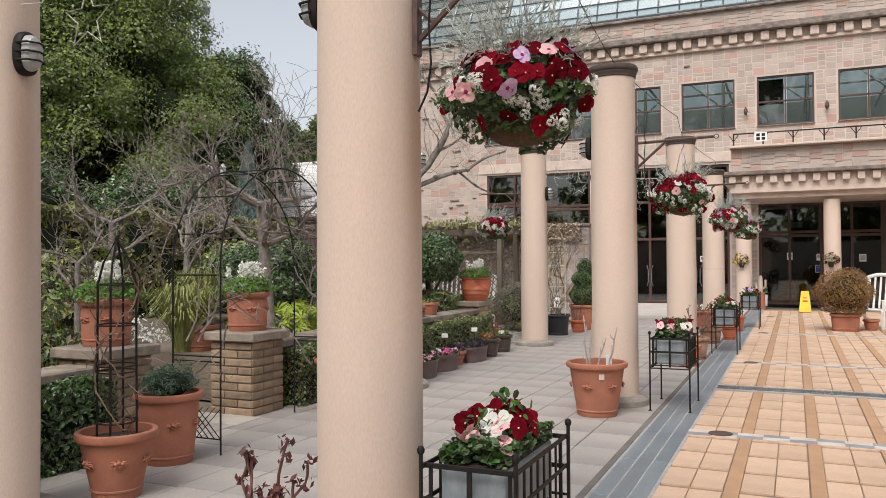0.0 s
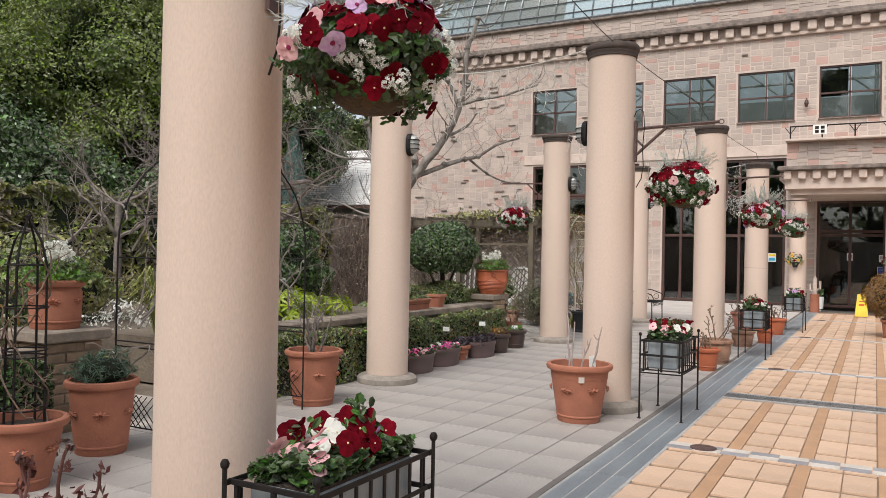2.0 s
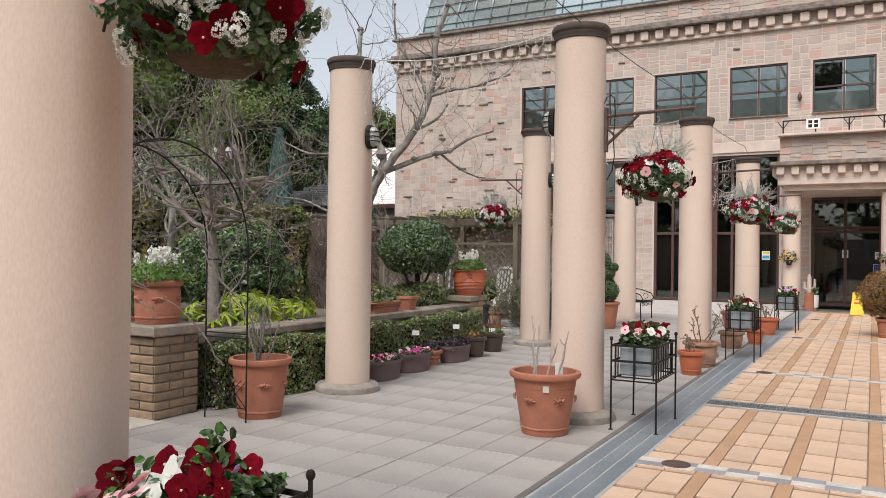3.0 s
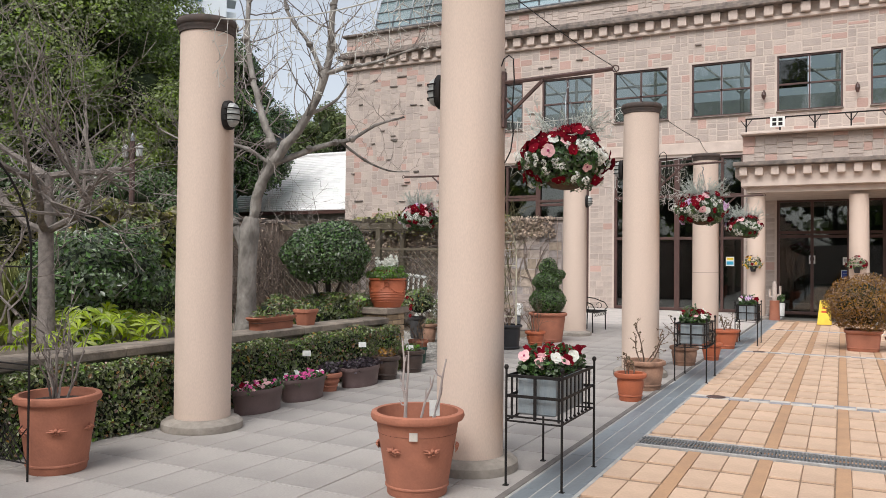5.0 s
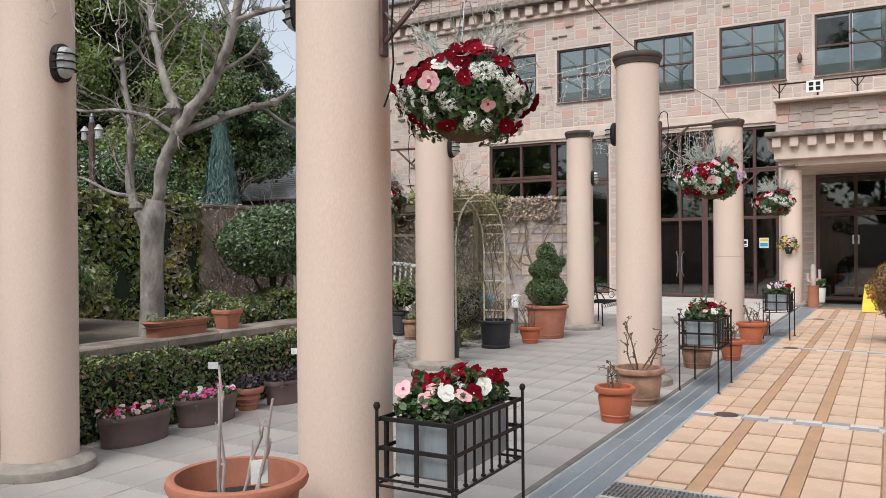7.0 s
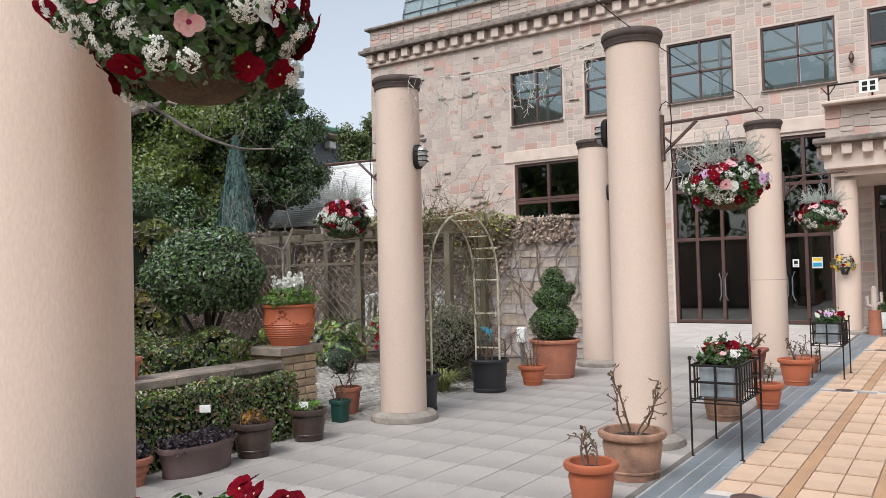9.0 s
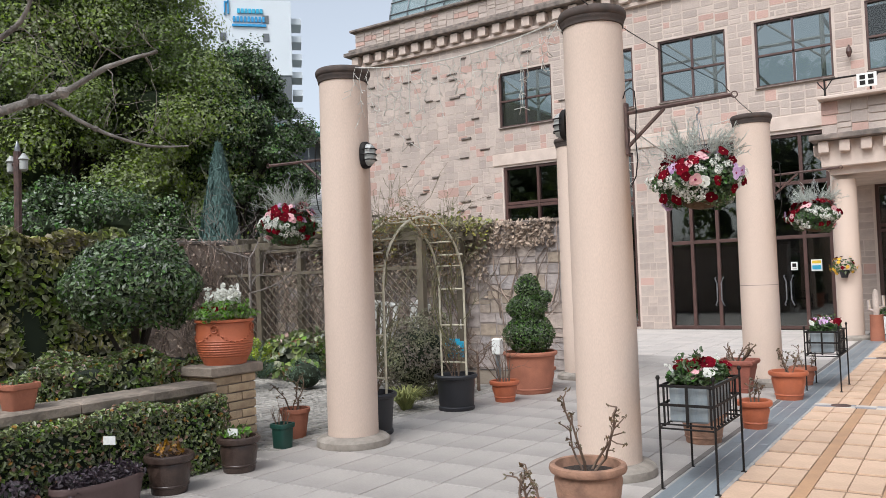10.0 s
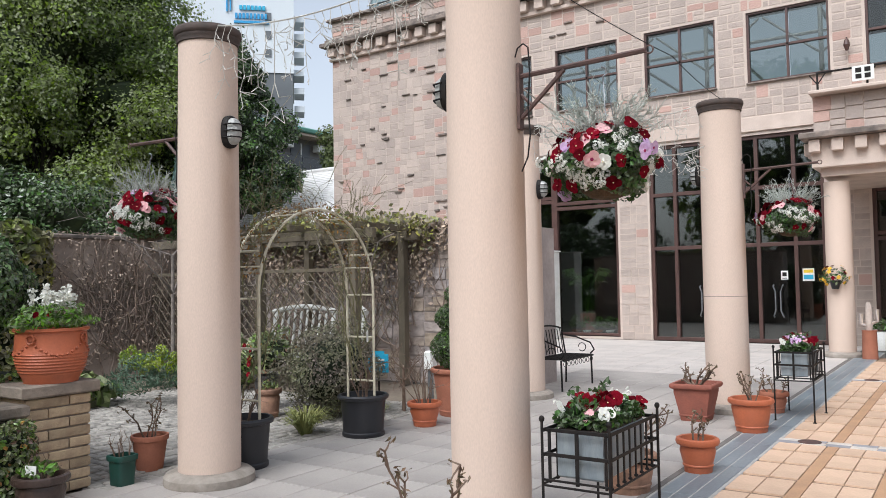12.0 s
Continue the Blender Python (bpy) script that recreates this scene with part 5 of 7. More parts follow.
# ---- low wall, brick piers, hedge ----
lw = part("wall_low", Geo().box(-5.1, 9.6, 0.3, 0.26, 5.7, 0.6).box(-5.2, 1.4, 0.3, 0.26, 6.3, 0.6), COPING, kind="structure", label="low weathered garden wall behind the hedge")
for k in range(9):
    part("coping_stone", Geo().box(-5.08, 6.8 + 0.316 + k * 0.632, 0.645, 0.36, 0.624, 0.09, bev=0.015), COPING, lw)
for k in range(8):
    part("coping_stone", Geo().box(-5.18, -0.5 + 0.316 + k * 0.632, 0.645, 0.36, 0.624, 0.09, bev=0.015), COPING, lw)
part("garden_bed", Geo().box(-8.0, 9.6, 0.25, 5.6, 5.6, 0.5), EARTH, kind="structure", label="raised earth bed behind the low wall")
part("garden_bed", Geo().box(-8.0, 1.2, 0.25, 5.6, 5.7, 0.5), EARTH, kind="structure", label="raised earth bed beside the garden gate")
brick_mesh = {}


def pier(x, y, label, brick):
    s, h = 0.5, 0.72
    p = thing("brick_pier", x, y, 0, label, "brick pier", "garden piers")
    part("mortar_core", Geo().box(0, 0, h / 2, s - 0.02, s - 0.02, h), COPING, p)
    rows = 9
    bh = h / rows
    for r in range(rows):
        for side in range(4):
            off = 0.08 if (r + side) % 2 else -0.08
            for w, c in ((s / 2 + off - 0.012, -s / 2 + (s / 2 + off) / 2), (s / 2 - off - 0.012, s / 2 - (s / 2 - off) / 2)):
                key = (round(w, 3), brick.name)
                if key not in brick_mesh:
                    brick_mesh[key] = Geo().box(0, 0, 0, w, 0.03, bh - 0.012, bev=0.005).mesh("brick", brick)
                part("brick", brick_mesh[key], None, p, loc=pose(0, 0, (r + 0.5) * bh, 0, 0, 90 * side) @ pose(c, -s / 2 + 0.01 + rp_.uniform(-0.003, 0.003), 0))
    part("cap_stone", Geo().box(0, 0, h + 0.05, s + 0.1, s + 0.1, 0.09, bev=0.012), COPING, p, "weathered stone cap")
    return p


for x, y in ((-5.25, 4.85), (-5.06, 6.46), (-5.19, 12.72)):
    pier(x, y, "weathered brick pier in sunlit yellow with stone cap" if y > 10 else "weathered brown brick pier with stone cap", SUNLITBRICK if y > 10 else BRICK)


def cap_pot(x, y, urn, label):
    rng = np.random.default_rng(int(y * 100))
    if urn:
        p = pot(x + 0.06, y, 0.815, 0.405, 0.25, 0.195, TERRA_O, label, "urn", group="pots on the piers")
        g = Geo()
        for k in range(4):
            a0 = k * math.pi / 2 + 0.5
            for t in np.linspace(0, math.pi / 2, 12):
                z = 0.31 - 0.1 * math.sin(2 * t)
                g.lathe([(0.001, -0.014), (0.013, 0), (0.001, 0.014)], 6, 0.253 * math.cos(a0 + t), 0.253 * math.sin(a0 + t), z)
            g.tube([(0.259 * math.cos(a0 + u * 0.12), 0.259 * math.sin(a0 + u * 0.12), 0.33 + w * 0.032) for u, w in [(math.cos(v), math.sin(v)) for v in np.linspace(0, 6.3, 12)]], 0.008, 5)
        part("garland_relief", g, TERRA_O, p, smooth=True)
        zt = 0.42
    else:
        p = pot(x, y, 0.815, 0.39, 0.205, 0.185, TERRA, label, "festoon", group="pots on the piers")
        zt = 0.39
    foliage(p, rng, (0, 0, zt + 0.03), (0.29, 0.29, 0.12), 1700, 0.045, LEAF_B, aspect=0.4, rough=0.3, fill=False)
    g = Geo()
    for k in range(17):
        a, r = rng.uniform(0, 6.28), rng.uniform(0, 0.18)
        hgt = rng.uniform(0.12, 0.24)
        for _ in range(40):
            t = rng.random()
            c = Vector((math.cos(a) * r + rng.normal() * 0.014, math.sin(a) * r + rng.normal() * 0.014, zt + 0.08 + hgt * (0.35 + 0.65 * t)))
            d = Vector(rng.normal(size=3)).normalized() * 0.016
            e = d.cross(Vector(rng.normal(size=3))).normalized() * 0.014
            g.add([c - d, c + e, c + d, c - e], [(0, 1, 2), (0, 2, 3)])
    part("white_bloom_spire", g, WHITEF, p, kind="stuff")
    return p


cap_pot(-5.25, 4.85, False, "festooned terracotta pot of white flowers and fresh foliage")
cap_pot(-5.06, 6.46, False, "festooned terracotta pot of white flowers and fresh foliage")
p = cap_pot(-5.14, 12.74, True, "round garlanded terracotta urn of white cyclamen on a pier")
for _ in range(10):
    bloom("red", p, (rp_.uniform(-0.2, 0.2), -0.12 + rp_.normal() * 0.05, 0.5), (0.5, -0.8, 0.6), rp_, True, 1.2)


def hedge(x0, x1, y0, y1, z1, n, seed, material, size, name, label, bed=0.0, ragged=0.05):
    rng = np.random.default_rng(seed)
    h = thing(name, (x0 + x1) / 2, (y0 + y1) / 2, bed, label, "hedge")
    cx, cy = (x0 + x1) / 2, (y0 + y1) / 2
    hx, hy, hz = (x1 - x0) / 2, (y1 - y0) / 2, z1 - bed
    # dark box that stands in for the shade inside the hedge
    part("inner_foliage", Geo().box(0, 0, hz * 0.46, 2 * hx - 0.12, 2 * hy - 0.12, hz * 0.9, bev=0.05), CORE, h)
    u, v = rng.uniform(-1, 1, n), rng.uniform(0, 1, n)
    pts, ways = [], []
    area = np.array([2 * hy * hz, 2 * hy * hz, 2 * hx * hz, 2 * hx * hz, 4 * hx * hy])
    pick = rng.choice(5, n, p=area / area.sum())
    for k in range(5):
        s = pick == k
        a, b = u[s], v[s]
        if k < 2:
            d = 1 if k == 0 else -1
            q = np.stack([np.full(a.shape, d * hx), a * hy, b * hz], 1)
            w = np.tile([d, 0, 0.35], (len(a), 1))
        elif k < 4:
            d = 1 if k == 2 else -1
            q = np.stack([a * hx, np.full(a.shape, d * hy), b * hz], 1)
            w = np.tile([0, d, 0.35], (len(a), 1))
        else:
            q = np.stack([a * hx, (b * 2 - 1) * hy, np.full(a.shape, hz)], 1)
            w = np.tile([0, 0, 1.0], (len(a), 1))
        lump = np.sin(q[:, 1] * 3.1 + q[:, 2] * 4) * 0.5 + np.sin(q[:, 1] * 7.3 + q[:, 0] * 5) * 0.5
        q = q + w * ((lump * ragged) - 0.08 * rng.random(len(q)) ** 2)[:, None]
        pts.append(q)
        ways.append(w)
    pts, ways = np.concatenate(pts), np.concatenate(ways)
    part("leaves", leaves(pts, size, rng, 0.6, ways, 0.85, fold=0.4, rounded=True), material, h, kind="stuff")
    return h


hedge(-4.98, -4.66, 6.85, 12.42, 0.6, 27000, 61, LEAF, 0.036, "clipped_hedge", "clipped dark green hedge before the low wall")
hedge(-5.08, -4.76, 0.2, 4.5, 0.6, 17500, 62, LEAF_D, 0.042, "clipped_hedge", "clipped dark green hedge beside the garden gate")

# on the wall coping
p = pot(-5.08, 10.22, 0.69, 0.14, 1.0, 0.85, TERRA, "long terracotta trough of low plants on the wall", "trough", ex=0.12, ey=0.35, power=5.0, name="plant_trough")
q = np.stack([rp_.uniform(-0.1, 0.1, 120), rp_.uniform(-0.3, 0.3, 120), rp_.uniform(0.1, 0.2, 120)], 1)
part("foliage", leaves(q, 0.06, rp_, 0.3), LEAF, p, kind="stuff")
p = pot(-5.08, 10.85, 0.69, 0.19, 0.12, 0.085, TERRA, "small square terracotta pot on the wall", "plain", power=6.0)
foliage(p, rp_, (0, 0, 0.19), (0.1, 0.1, 0.05), 160, 0.04, LEAF, fill=False)


# ---- bushes and trees in the beds ----
def bush(name, label, x, y, z, centre, radii, n, size, material, seed, category="bush", **kw):
    b = thing(name, x, y, z, label, category)
    foliage(b, np.random.default_rng(seed), centre, radii, n, size, material, **kw)
    return b


b = bush("topiary_bush", "dark green clipped ball bush on a short trunk", -5.8, 12.3, 0.5, (0, 0, 1.04), (0.61, 0.61, 0.46), 14000, 0.05, LEAF_D, 71, rough=0.08, thick=0.2, low=-0.8)
part("trunk", Geo().tube([(0, 0, 0), (0.02, 0.01, 0.4), (0, 0, 0.9)], [0.05, 0.04, 0.035], 8), BARKDARK, b, smooth=True)
for k in range(3):
    part("limb", Geo().tube([(0, 0, 0.25), (0.12 * math.cos(k * 2.1), 0.12 * math.sin(k * 2.1), 0.45), (0.25 * math.cos(k * 2.1), 0.25 * math.sin(k * 2.1), 0.7)], 0.02, 6), BARKDARK, b)
hedge(-6.4, -5.3, 11.4, 12.9, 0.88, 10000, 72, LEAF, 0.045, "low_bush", "low spreading dark green bush under the clipped ball", 0.5, 0.14)
bush("round_bush", "large rounded evergreen bush in the bed", -7.3, 9.7, 0.5, (0, 0, 0.62), (0.95, 0.95, 0.65), 12000, 0.075, LEAF_D, 73, rough=0.2)
bush("round_bush", "fresh green rounded bush in the bed", -8.6, 10.9, 0.5, (0, 0, 0.6), (1.0, 1.0, 0.75), 9000, 0.075, LEAF, 74, rough=0.25)
bush("round_bush", "loose green bush before the ivy wall", -7.4, 5.3, 0.0, (0, 0, 0.6), (0.9, 1.0, 0.65), 7000, 0.08, LEAF, 75, rough=0.3)
bush("round_bush", "dark green bush by the garden path", -9.0, 7.2, 0.4, (0, 0, 0.5), (1.1, 1.1, 0.7), 7000, 0.08, LEAF_I, 76, rough=0.3)
bush("low_bush", "grey-green herb clump beside the gate pier", -5.8, 3.9, 0.5, (0, 0, 0.2), (0.45, 0.6, 0.3), 1400, 0.07, MATS["lavender_leaf"], 77, rough=0.3, aspect=0.25)


def grass(name, label, x, y, z, n, h, r, material, seed, wide=0.008):
    rng = np.random.default_rng(seed)
    b = thing(name, x, y, z, label, "grass clump")
    g = Geo()
    for _ in range(n):
        a = rng.uniform(0, 6.28)
        d = Vector((math.cos(a), math.sin(a), 0))
        s = Vector((-d.y, d.x, 0)) * wide
        L, o = h * rng.uniform(0.6, 1.1), r * rng.uniform(0.3, 1)
        p0 = d * rng.uniform(0, 0.06)
        p1, p2, p3 = p0 + d * o * 0.3 + Vector((0, 0, L * 0.6)), p0 + d * o * 0.7 + Vector((0, 0, L * 0.9)), p0 + d * o + Vector((0, 0, L * 0.75))
        g.add([p0 - s, p0 + s, p1 + s, p1 - s, p2 + s * 0.7, p2 - s * 0.7, p3], [(0, 1, 2, 3), (3, 2, 4, 5), (5, 4, 6)])
    part("blades", g, material, b, kind="stuff")
    return b


STRAW = mat("straw_green_blade", (0.34, 0.34, 0.12), (0.22, 0.25, 0.08), scale=6, rough=0.7, bump=0, island=0.3, leaf=0.3)
grass("ornamental_grass", "tall pale striped grass clump in the bed", -6.3, 6.9, 0.4, 320, 0.9, 0.5, STRAW, 81, 0.012)
grass("ornamental_grass", "tall pale striped grass clump in the bed", -7.6, 8.7, 0.5, 260, 0.95, 0.55, STRAW, 82, 0.012)
grass("ornamental_grass", "low yellow-green grass tuft by the arch pot", -4.95, 15.3, 0.0, 240, 0.28, 0.34, STRAW, 83)
grass("ornamental_grass", "low yellow-green grass tuft by the arch pot", -4.75, 16.05, 0.0, 150, 0.26, 0.3, STRAW, 84)

# large-leaved fatsia: palmate leaves on stalks
rng = np.random.default_rng(91)
fat = thing("fatsia_plant", -5.95, 8.6, 0.5, "yellow-green fatsia with large palmate leaves", "plant")
lobed = Geo()
for k in range(7):
    a = radians(-117 + 39 * k)
    L = 0.19 * (1 - 0.35 * (abs(k - 3) / 3) ** 1.5)
    d, s = Vector((math.cos(a + 1.57), math.sin(a + 1.57), 0)), Vector((-math.sin(a + 1.57), math.cos(a + 1.57), 0))
    z = Vector((0, 0, 1))
    lobed.add([(0, 0, 0), d * L * 0.35 + s * 0.016 + z * 0.012, d * L * 0.65 + s * 0.022 + z * 0.002, d * L - z * 0.055, d * L * 0.65 - s * 0.022 + z * 0.002, d * L * 0.35 - s * 0.016 + z * 0.012, d * L * 0.4 + z * 0.004, d * L * 0.7 - z * 0.012], [(0, 6, 1), (1, 6, 7, 2), (2, 7, 3), (3, 7, 4), (4, 7, 6, 5), (5, 6, 0)])
lobed = lobed.mesh("palmate_leaf", LEAF_Y, True)
for k in range(88):
    a, r = rng.uniform(0, 6.28), 0.08 + 0.72 * rng.random() ** 0.75
    z = 0.1 + 0.42 * rng.random() ** 0.7 * (1 - r * 0.6)
    tilt = Vector((math.cos(a) * 0.75, math.sin(a) * 0.75, 0.9)) + Vector(rng.normal(size=3)) * 0.25
    s = rng.uniform(0.6, 1.05)
    part("leaf", lobed, None, fat, loc=Matrix.Translation((math.cos(a) * r, math.sin(a) * r * 1.2, z)) @ tilt.to_track_quat("Z", "Y").to_matrix().to_4x4() @ pose(0, 0, 0, 0, 0, rng.uniform(0, 360)) @ Matrix.Diagonal((s, s, s, 1)))
g = Geo()
for k in range(12):
    a = k * 0.52
    g.tube([(0, 0, 0), (0.15 * math.cos(a), 0.15 * math.sin(a), 0.25), (0.35 * math.cos(a), 0.35 * math.sin(a), 0.4)], 0.008, 5)
part("stalk_growth", g, LEAF_B, fat, kind="stuff")

# the pruned tree with knuckled limbs
rng = np.random.default_rng(101)
tr = thing("bare_tree", -5.5, 10.3, 0.45, "bare grey pruned plane tree with knuckled limbs", "tree")


def limb(pts, r0, r1, twigs, twl=0.5, depth=2):
    g = Geo()
    c = [Vector(p) for p in pts]
    pts = []
    for i in range(len(c) - 1):
        a0, a1, a2, a3 = c[max(i - 1, 0)], c[i], c[i + 1], c[min(i + 2, len(c) - 1)]
        for k in range(4):
            t = k / 4
            p = a1 * 2 + (a2 - a0) * t + (a0 * 2 - a1 * 5 + a2 * 4 - a3) * t * t + (a1 * 3 - a0 - a2 * 3 + a3) * t ** 3
            pts.append(p * 0.5 + Vector(rng.normal(size=3)) * r1 * 0.18)
    pts.append(c[-1])
    n = len(pts)
    rs_ = [(r0 + (r1 - r0) * k / (n - 1)) * (1.0 + (0.22 if k % 4 == 0 and k else 0.0) * rng.random()) for k in range(n)]
    rs_[-1] = rs_[-2] * 1.15
    g.tube(pts, rs_, 10)
    for k in range(4, n, 4):
        if rng.random() < 0.7 and r1 < 0.04:
            s = rs_[k] * rng.uniform(1.2, 1.7)
            o = pts[k] + Vector(rng.normal(size=3)) * rs_[k] * 0.35
            g.lathe([(0.002, -s), (s * 0.7, -s * 0.6), (s, 0), (s * 0.75, s * 0.6), (0.002, s * 0.9)], 9, *o)
    part("limb", g, BARK, tr, smooth=True)
    t = Geo()
    for k in range(twigs):
        f = 0.2 + 0.8 * (k + 1) / twigs
        i = min(n - 2, int(f * (n - 1)))
        q = pts[i].lerp(pts[i + 1], f * (n - 1) - i)
        w = (pts[i + 1] - pts[i]).normalized() * 0.5 + Vector(rng.normal(size=3)) * 0.7 + Vector((0, 0, 0.3))
        branches(rng, q, w, twl * rng.uniform(0.5, 1.2), min(r1 * 0.35, 0.009), depth, t, 0.5, 0.25, 0.7, (1, 2), 4, 0.2, 4, 0.002)
    part("twig_growth", t, TWIG, tr, kind="stuff")


part("trunk", Geo().tube([(-0.05, 0.05, 0), (-0.05, 0.03, 0.15), (-0.03, 0.02, 0.5), (-0.01, 0.0, 0.9), (0.0, 0.0, 1.18), (0.02, 0.0, 1.36), (0.04, 0.01, 1.5)], [0.17, 0.13, 0.112, 0.105, 0.11, 0.115, 0.08], 16), BARK, tr, smooth=True)
limb([(0.0, 0.03, 1.36), (0.04, 0.08, 1.7), (0.12, 0.1, 2.0), (0.28, 0.06, 2.2)], 0.053, 0.041, 2, 0.3)
limb([(0.03, 0.0, 1.4), (0.17, 0.0, 1.85), (0.34, 0.02, 2.15)], 0.062, 0.058, 2, 0.3)
limb([(0.34, 0.02, 2.12), (0.5, 0.04, 2.31), (0.76, 0.1, 2.65), (0.96, 0.12, 3.04), (1.05, 0.1, 3.39), (1.08, 0.12, 3.84), (1.2, 0.2, 4.3)], 0.058, 0.027, 22, 0.55)
limb([(1.0, 0.12, 3.1), (1.25, 0.2, 3.17), (1.5, 0.25, 3.19), (2.04, 0.3, 3.31)], 0.029, 0.011, 14, 0.45)
limb([(0.76, 0.1, 2.65), (1.0, 0.25, 2.8), (1.15, 0.3, 3.0)], 0.024, 0.009, 7, 0.4)
limb([(0.34, 0.0, 2.1), (0.66, 0.25, 2.27), (0.9, 0.45, 2.38), (1.05, 0.55, 2.42), (1.25, 0.75, 2.6), (1.5, 0.98, 2.72)], 0.040, 0.011, 12, 0.3)
limb([(0.95, 0.48, 2.38), (1.1, 0.75, 2.2), (1.25, 1.05, 2.1), (1.39, 1.31, 2.11)], 0.018, 0.005, 7, 0.25)
limb([(0.32, 0.03, 2.1), (0.33, 0.0, 2.36), (0.24, -0.04, 2.58), (0.14, -0.02, 2.85), (0.04, 0.0, 3.11), (-0.1, 0.05, 3.6), (-0.12, 0.1, 4.1)], 0.048, 0.027, 22, 0.55)
limb([(0.3, 0.03, 2.1), (0.05, -0.1, 2.28), (-0.3, -0.2, 2.36), (-0.7, -0.25, 2.38), (-1.1, -0.3, 2.55)], 0.027, 0.009, 16, 0.45)
limb([(-0.03, 0.0, 1.1), (-0.25, 0.02, 1.43), (-0.37, 0.05, 1.7), (-0.35, 0.05, 2.1), (-0.42, 0.08, 2.4), (-0.55, 0.1, 2.9)], 0.053, 0.027, 19, 0.5)
limb([(-0.3, 0.02, 1.55), (-0.55, -0.05, 1.6), (-0.9, -0.1, 1.75), (-1.3, -0.2, 1.8)], 0.024, 0.007, 11, 0.4)
limb([(0.96, 0.12, 3.04), (0.85, 0.0, 3.4), (0.6, -0.1, 3.8), (0.55, -0.1, 4.3)], 0.027, 0.011, 12, 0.5)


def bare_tree(x, y, z, h, r, seed, label, depth=5, spread=0.75, lean=(0, 0), kids=(2, 3), mt=None, name="bare_tree", limbs=5):
    rng = np.random.default_rng(seed)
    t = thing(name, x, y, z, label, "tree")
    pts = [(0, 0, 0), (lean[0] * 0.3, lean[1] * 0.3, h * 0.35), (lean[0] * 0.7, lean[1] * 0.7, h * 0.7), (lean[0], lean[1], h)]
    part("trunk", Geo().tube(pts, [r * 1.25, r, r * 0.9, r * 0.8], 10), mt or BARK, t, smooth=True)
    g = Geo()
    for k in range(limbs):
        a = k * 6.283 / limbs + rng.random() * 0.6
        branches(rng, pts[-1] if k % 2 else pts[2], (math.cos(a), math.sin(a), 0.55 if limbs < 6 else rng.uniform(0.1, 0.9)), h * (0.4 if limbs < 6 else 0.5), r * 0.5, depth, g, spread, 0.12, 0.74, kids, 4, 0.2, 6, 0.003)
    part("branch_frame", g, mt or BARK, t, kind="stuff")
    return t


bare_tree(-6.0, 8.1, 0.45, 1.8, 0.075, 111, "bare spreading grey ornamental tree in the bed", 5, 0.8, (-0.25, 0.15), (2, 3), TWIG, limbs=7)
bare_tree(-9.2, 8.6, 0.4, 1.7, 0.06, 112, "bare branching shrub before the dark trees", 4, 0.7, (0, 0), (2, 3), TWIG, "bare_shrub")
bare_tree(-10.2, 5.6, 0.3, 1.5, 0.05, 113, "bare branching shrub before the ivy wall", 4, 0.7, (0, 0), (2, 3), TWIG, "bare_shrub")
bare_tree(-10.2, 11.2, 0.4, 1.9, 0.06, 114, "bare tree beside the garden wall", 4, 0.8, (0.1, 0), (2, 3), BARK)
bare_tree(-7.6, 6.6, 0.2, 1.3, 0.04, 115, "bare thin shrub by the garden path", 4, 0.6, (0, 0), (2, 2), TWIG, "bare_shrub")
bare_tree(-9.6, 17.2, 0.0, 2.0, 0.03, 116, "bare pinkish shrub tree behind the pergola", 4, 0.8, (0, 0), (2, 3), TWIG, "bare_shrub")

# ---- garden walls ----
rw = np.random.default_rng(201)
gw = part("wall_garden", Geo().box(-7.9, 19.4, 1.18, 6.5, 0.4, 2.36), OLDSTONE, kind="structure", label="old rubble stone garden wall with dry ivy")
sg, big = Geo(), []
for x, z, w, h in ashlar(-11.1, -4.66, 0.02, 2.3, rw, wmin=0.2, wmax=0.55):
    d = rw.uniform(0.012, 0.026)
    if x > -7.4 and len(big) < 140:
        big.append((x, z, w, h, d))
    else:
        sg.box(x + w / 2, 19.2 - d / 2 + 0.005, z + h / 2, w - 0.02, d, h - 0.02, bev=0.012)
part("rubble_stones", sg, OLDSTONE, gw, kind="stuff")
part("wall_coping", Geo().box(-7.9, 19.4, 2.39, 6.6, 0.5, 0.08, bev=0.02), LEDGE, gw)
part("wall_return", Geo().box(-4.72, 19.9, 1.15, 0.3, 0.7, 2.3), OLDSTONE, gw)
ivw = part("wall_ivy", Geo().box(-11.3, 9.5, 1.15, 0.4, 20, 2.3), mat("ivy_stained_wall", (0.48, 0.38, 0.315), (0.25, 0.195, 0.16), scale=2.2, rough=0.95, bump=0.8, grain=14), kind="structure", label="garden boundary wall overgrown with ivy")
hedge(-11.6, -10.85, -0.5, 16.0, 2.42, 46000, 202, LEAF_I, 0.12, "ivy_hedge", "thick ivy cover on the boundary wall, browned on top", 0.0, 0.12)
hedge(-11.2, -9.3, 2.0, 4.6, 1.9, 14000, 203, LEAF_D, 0.08, "ivy_hedge", "dense dark green ivy mound beside the gate", 0.0, 0.18)
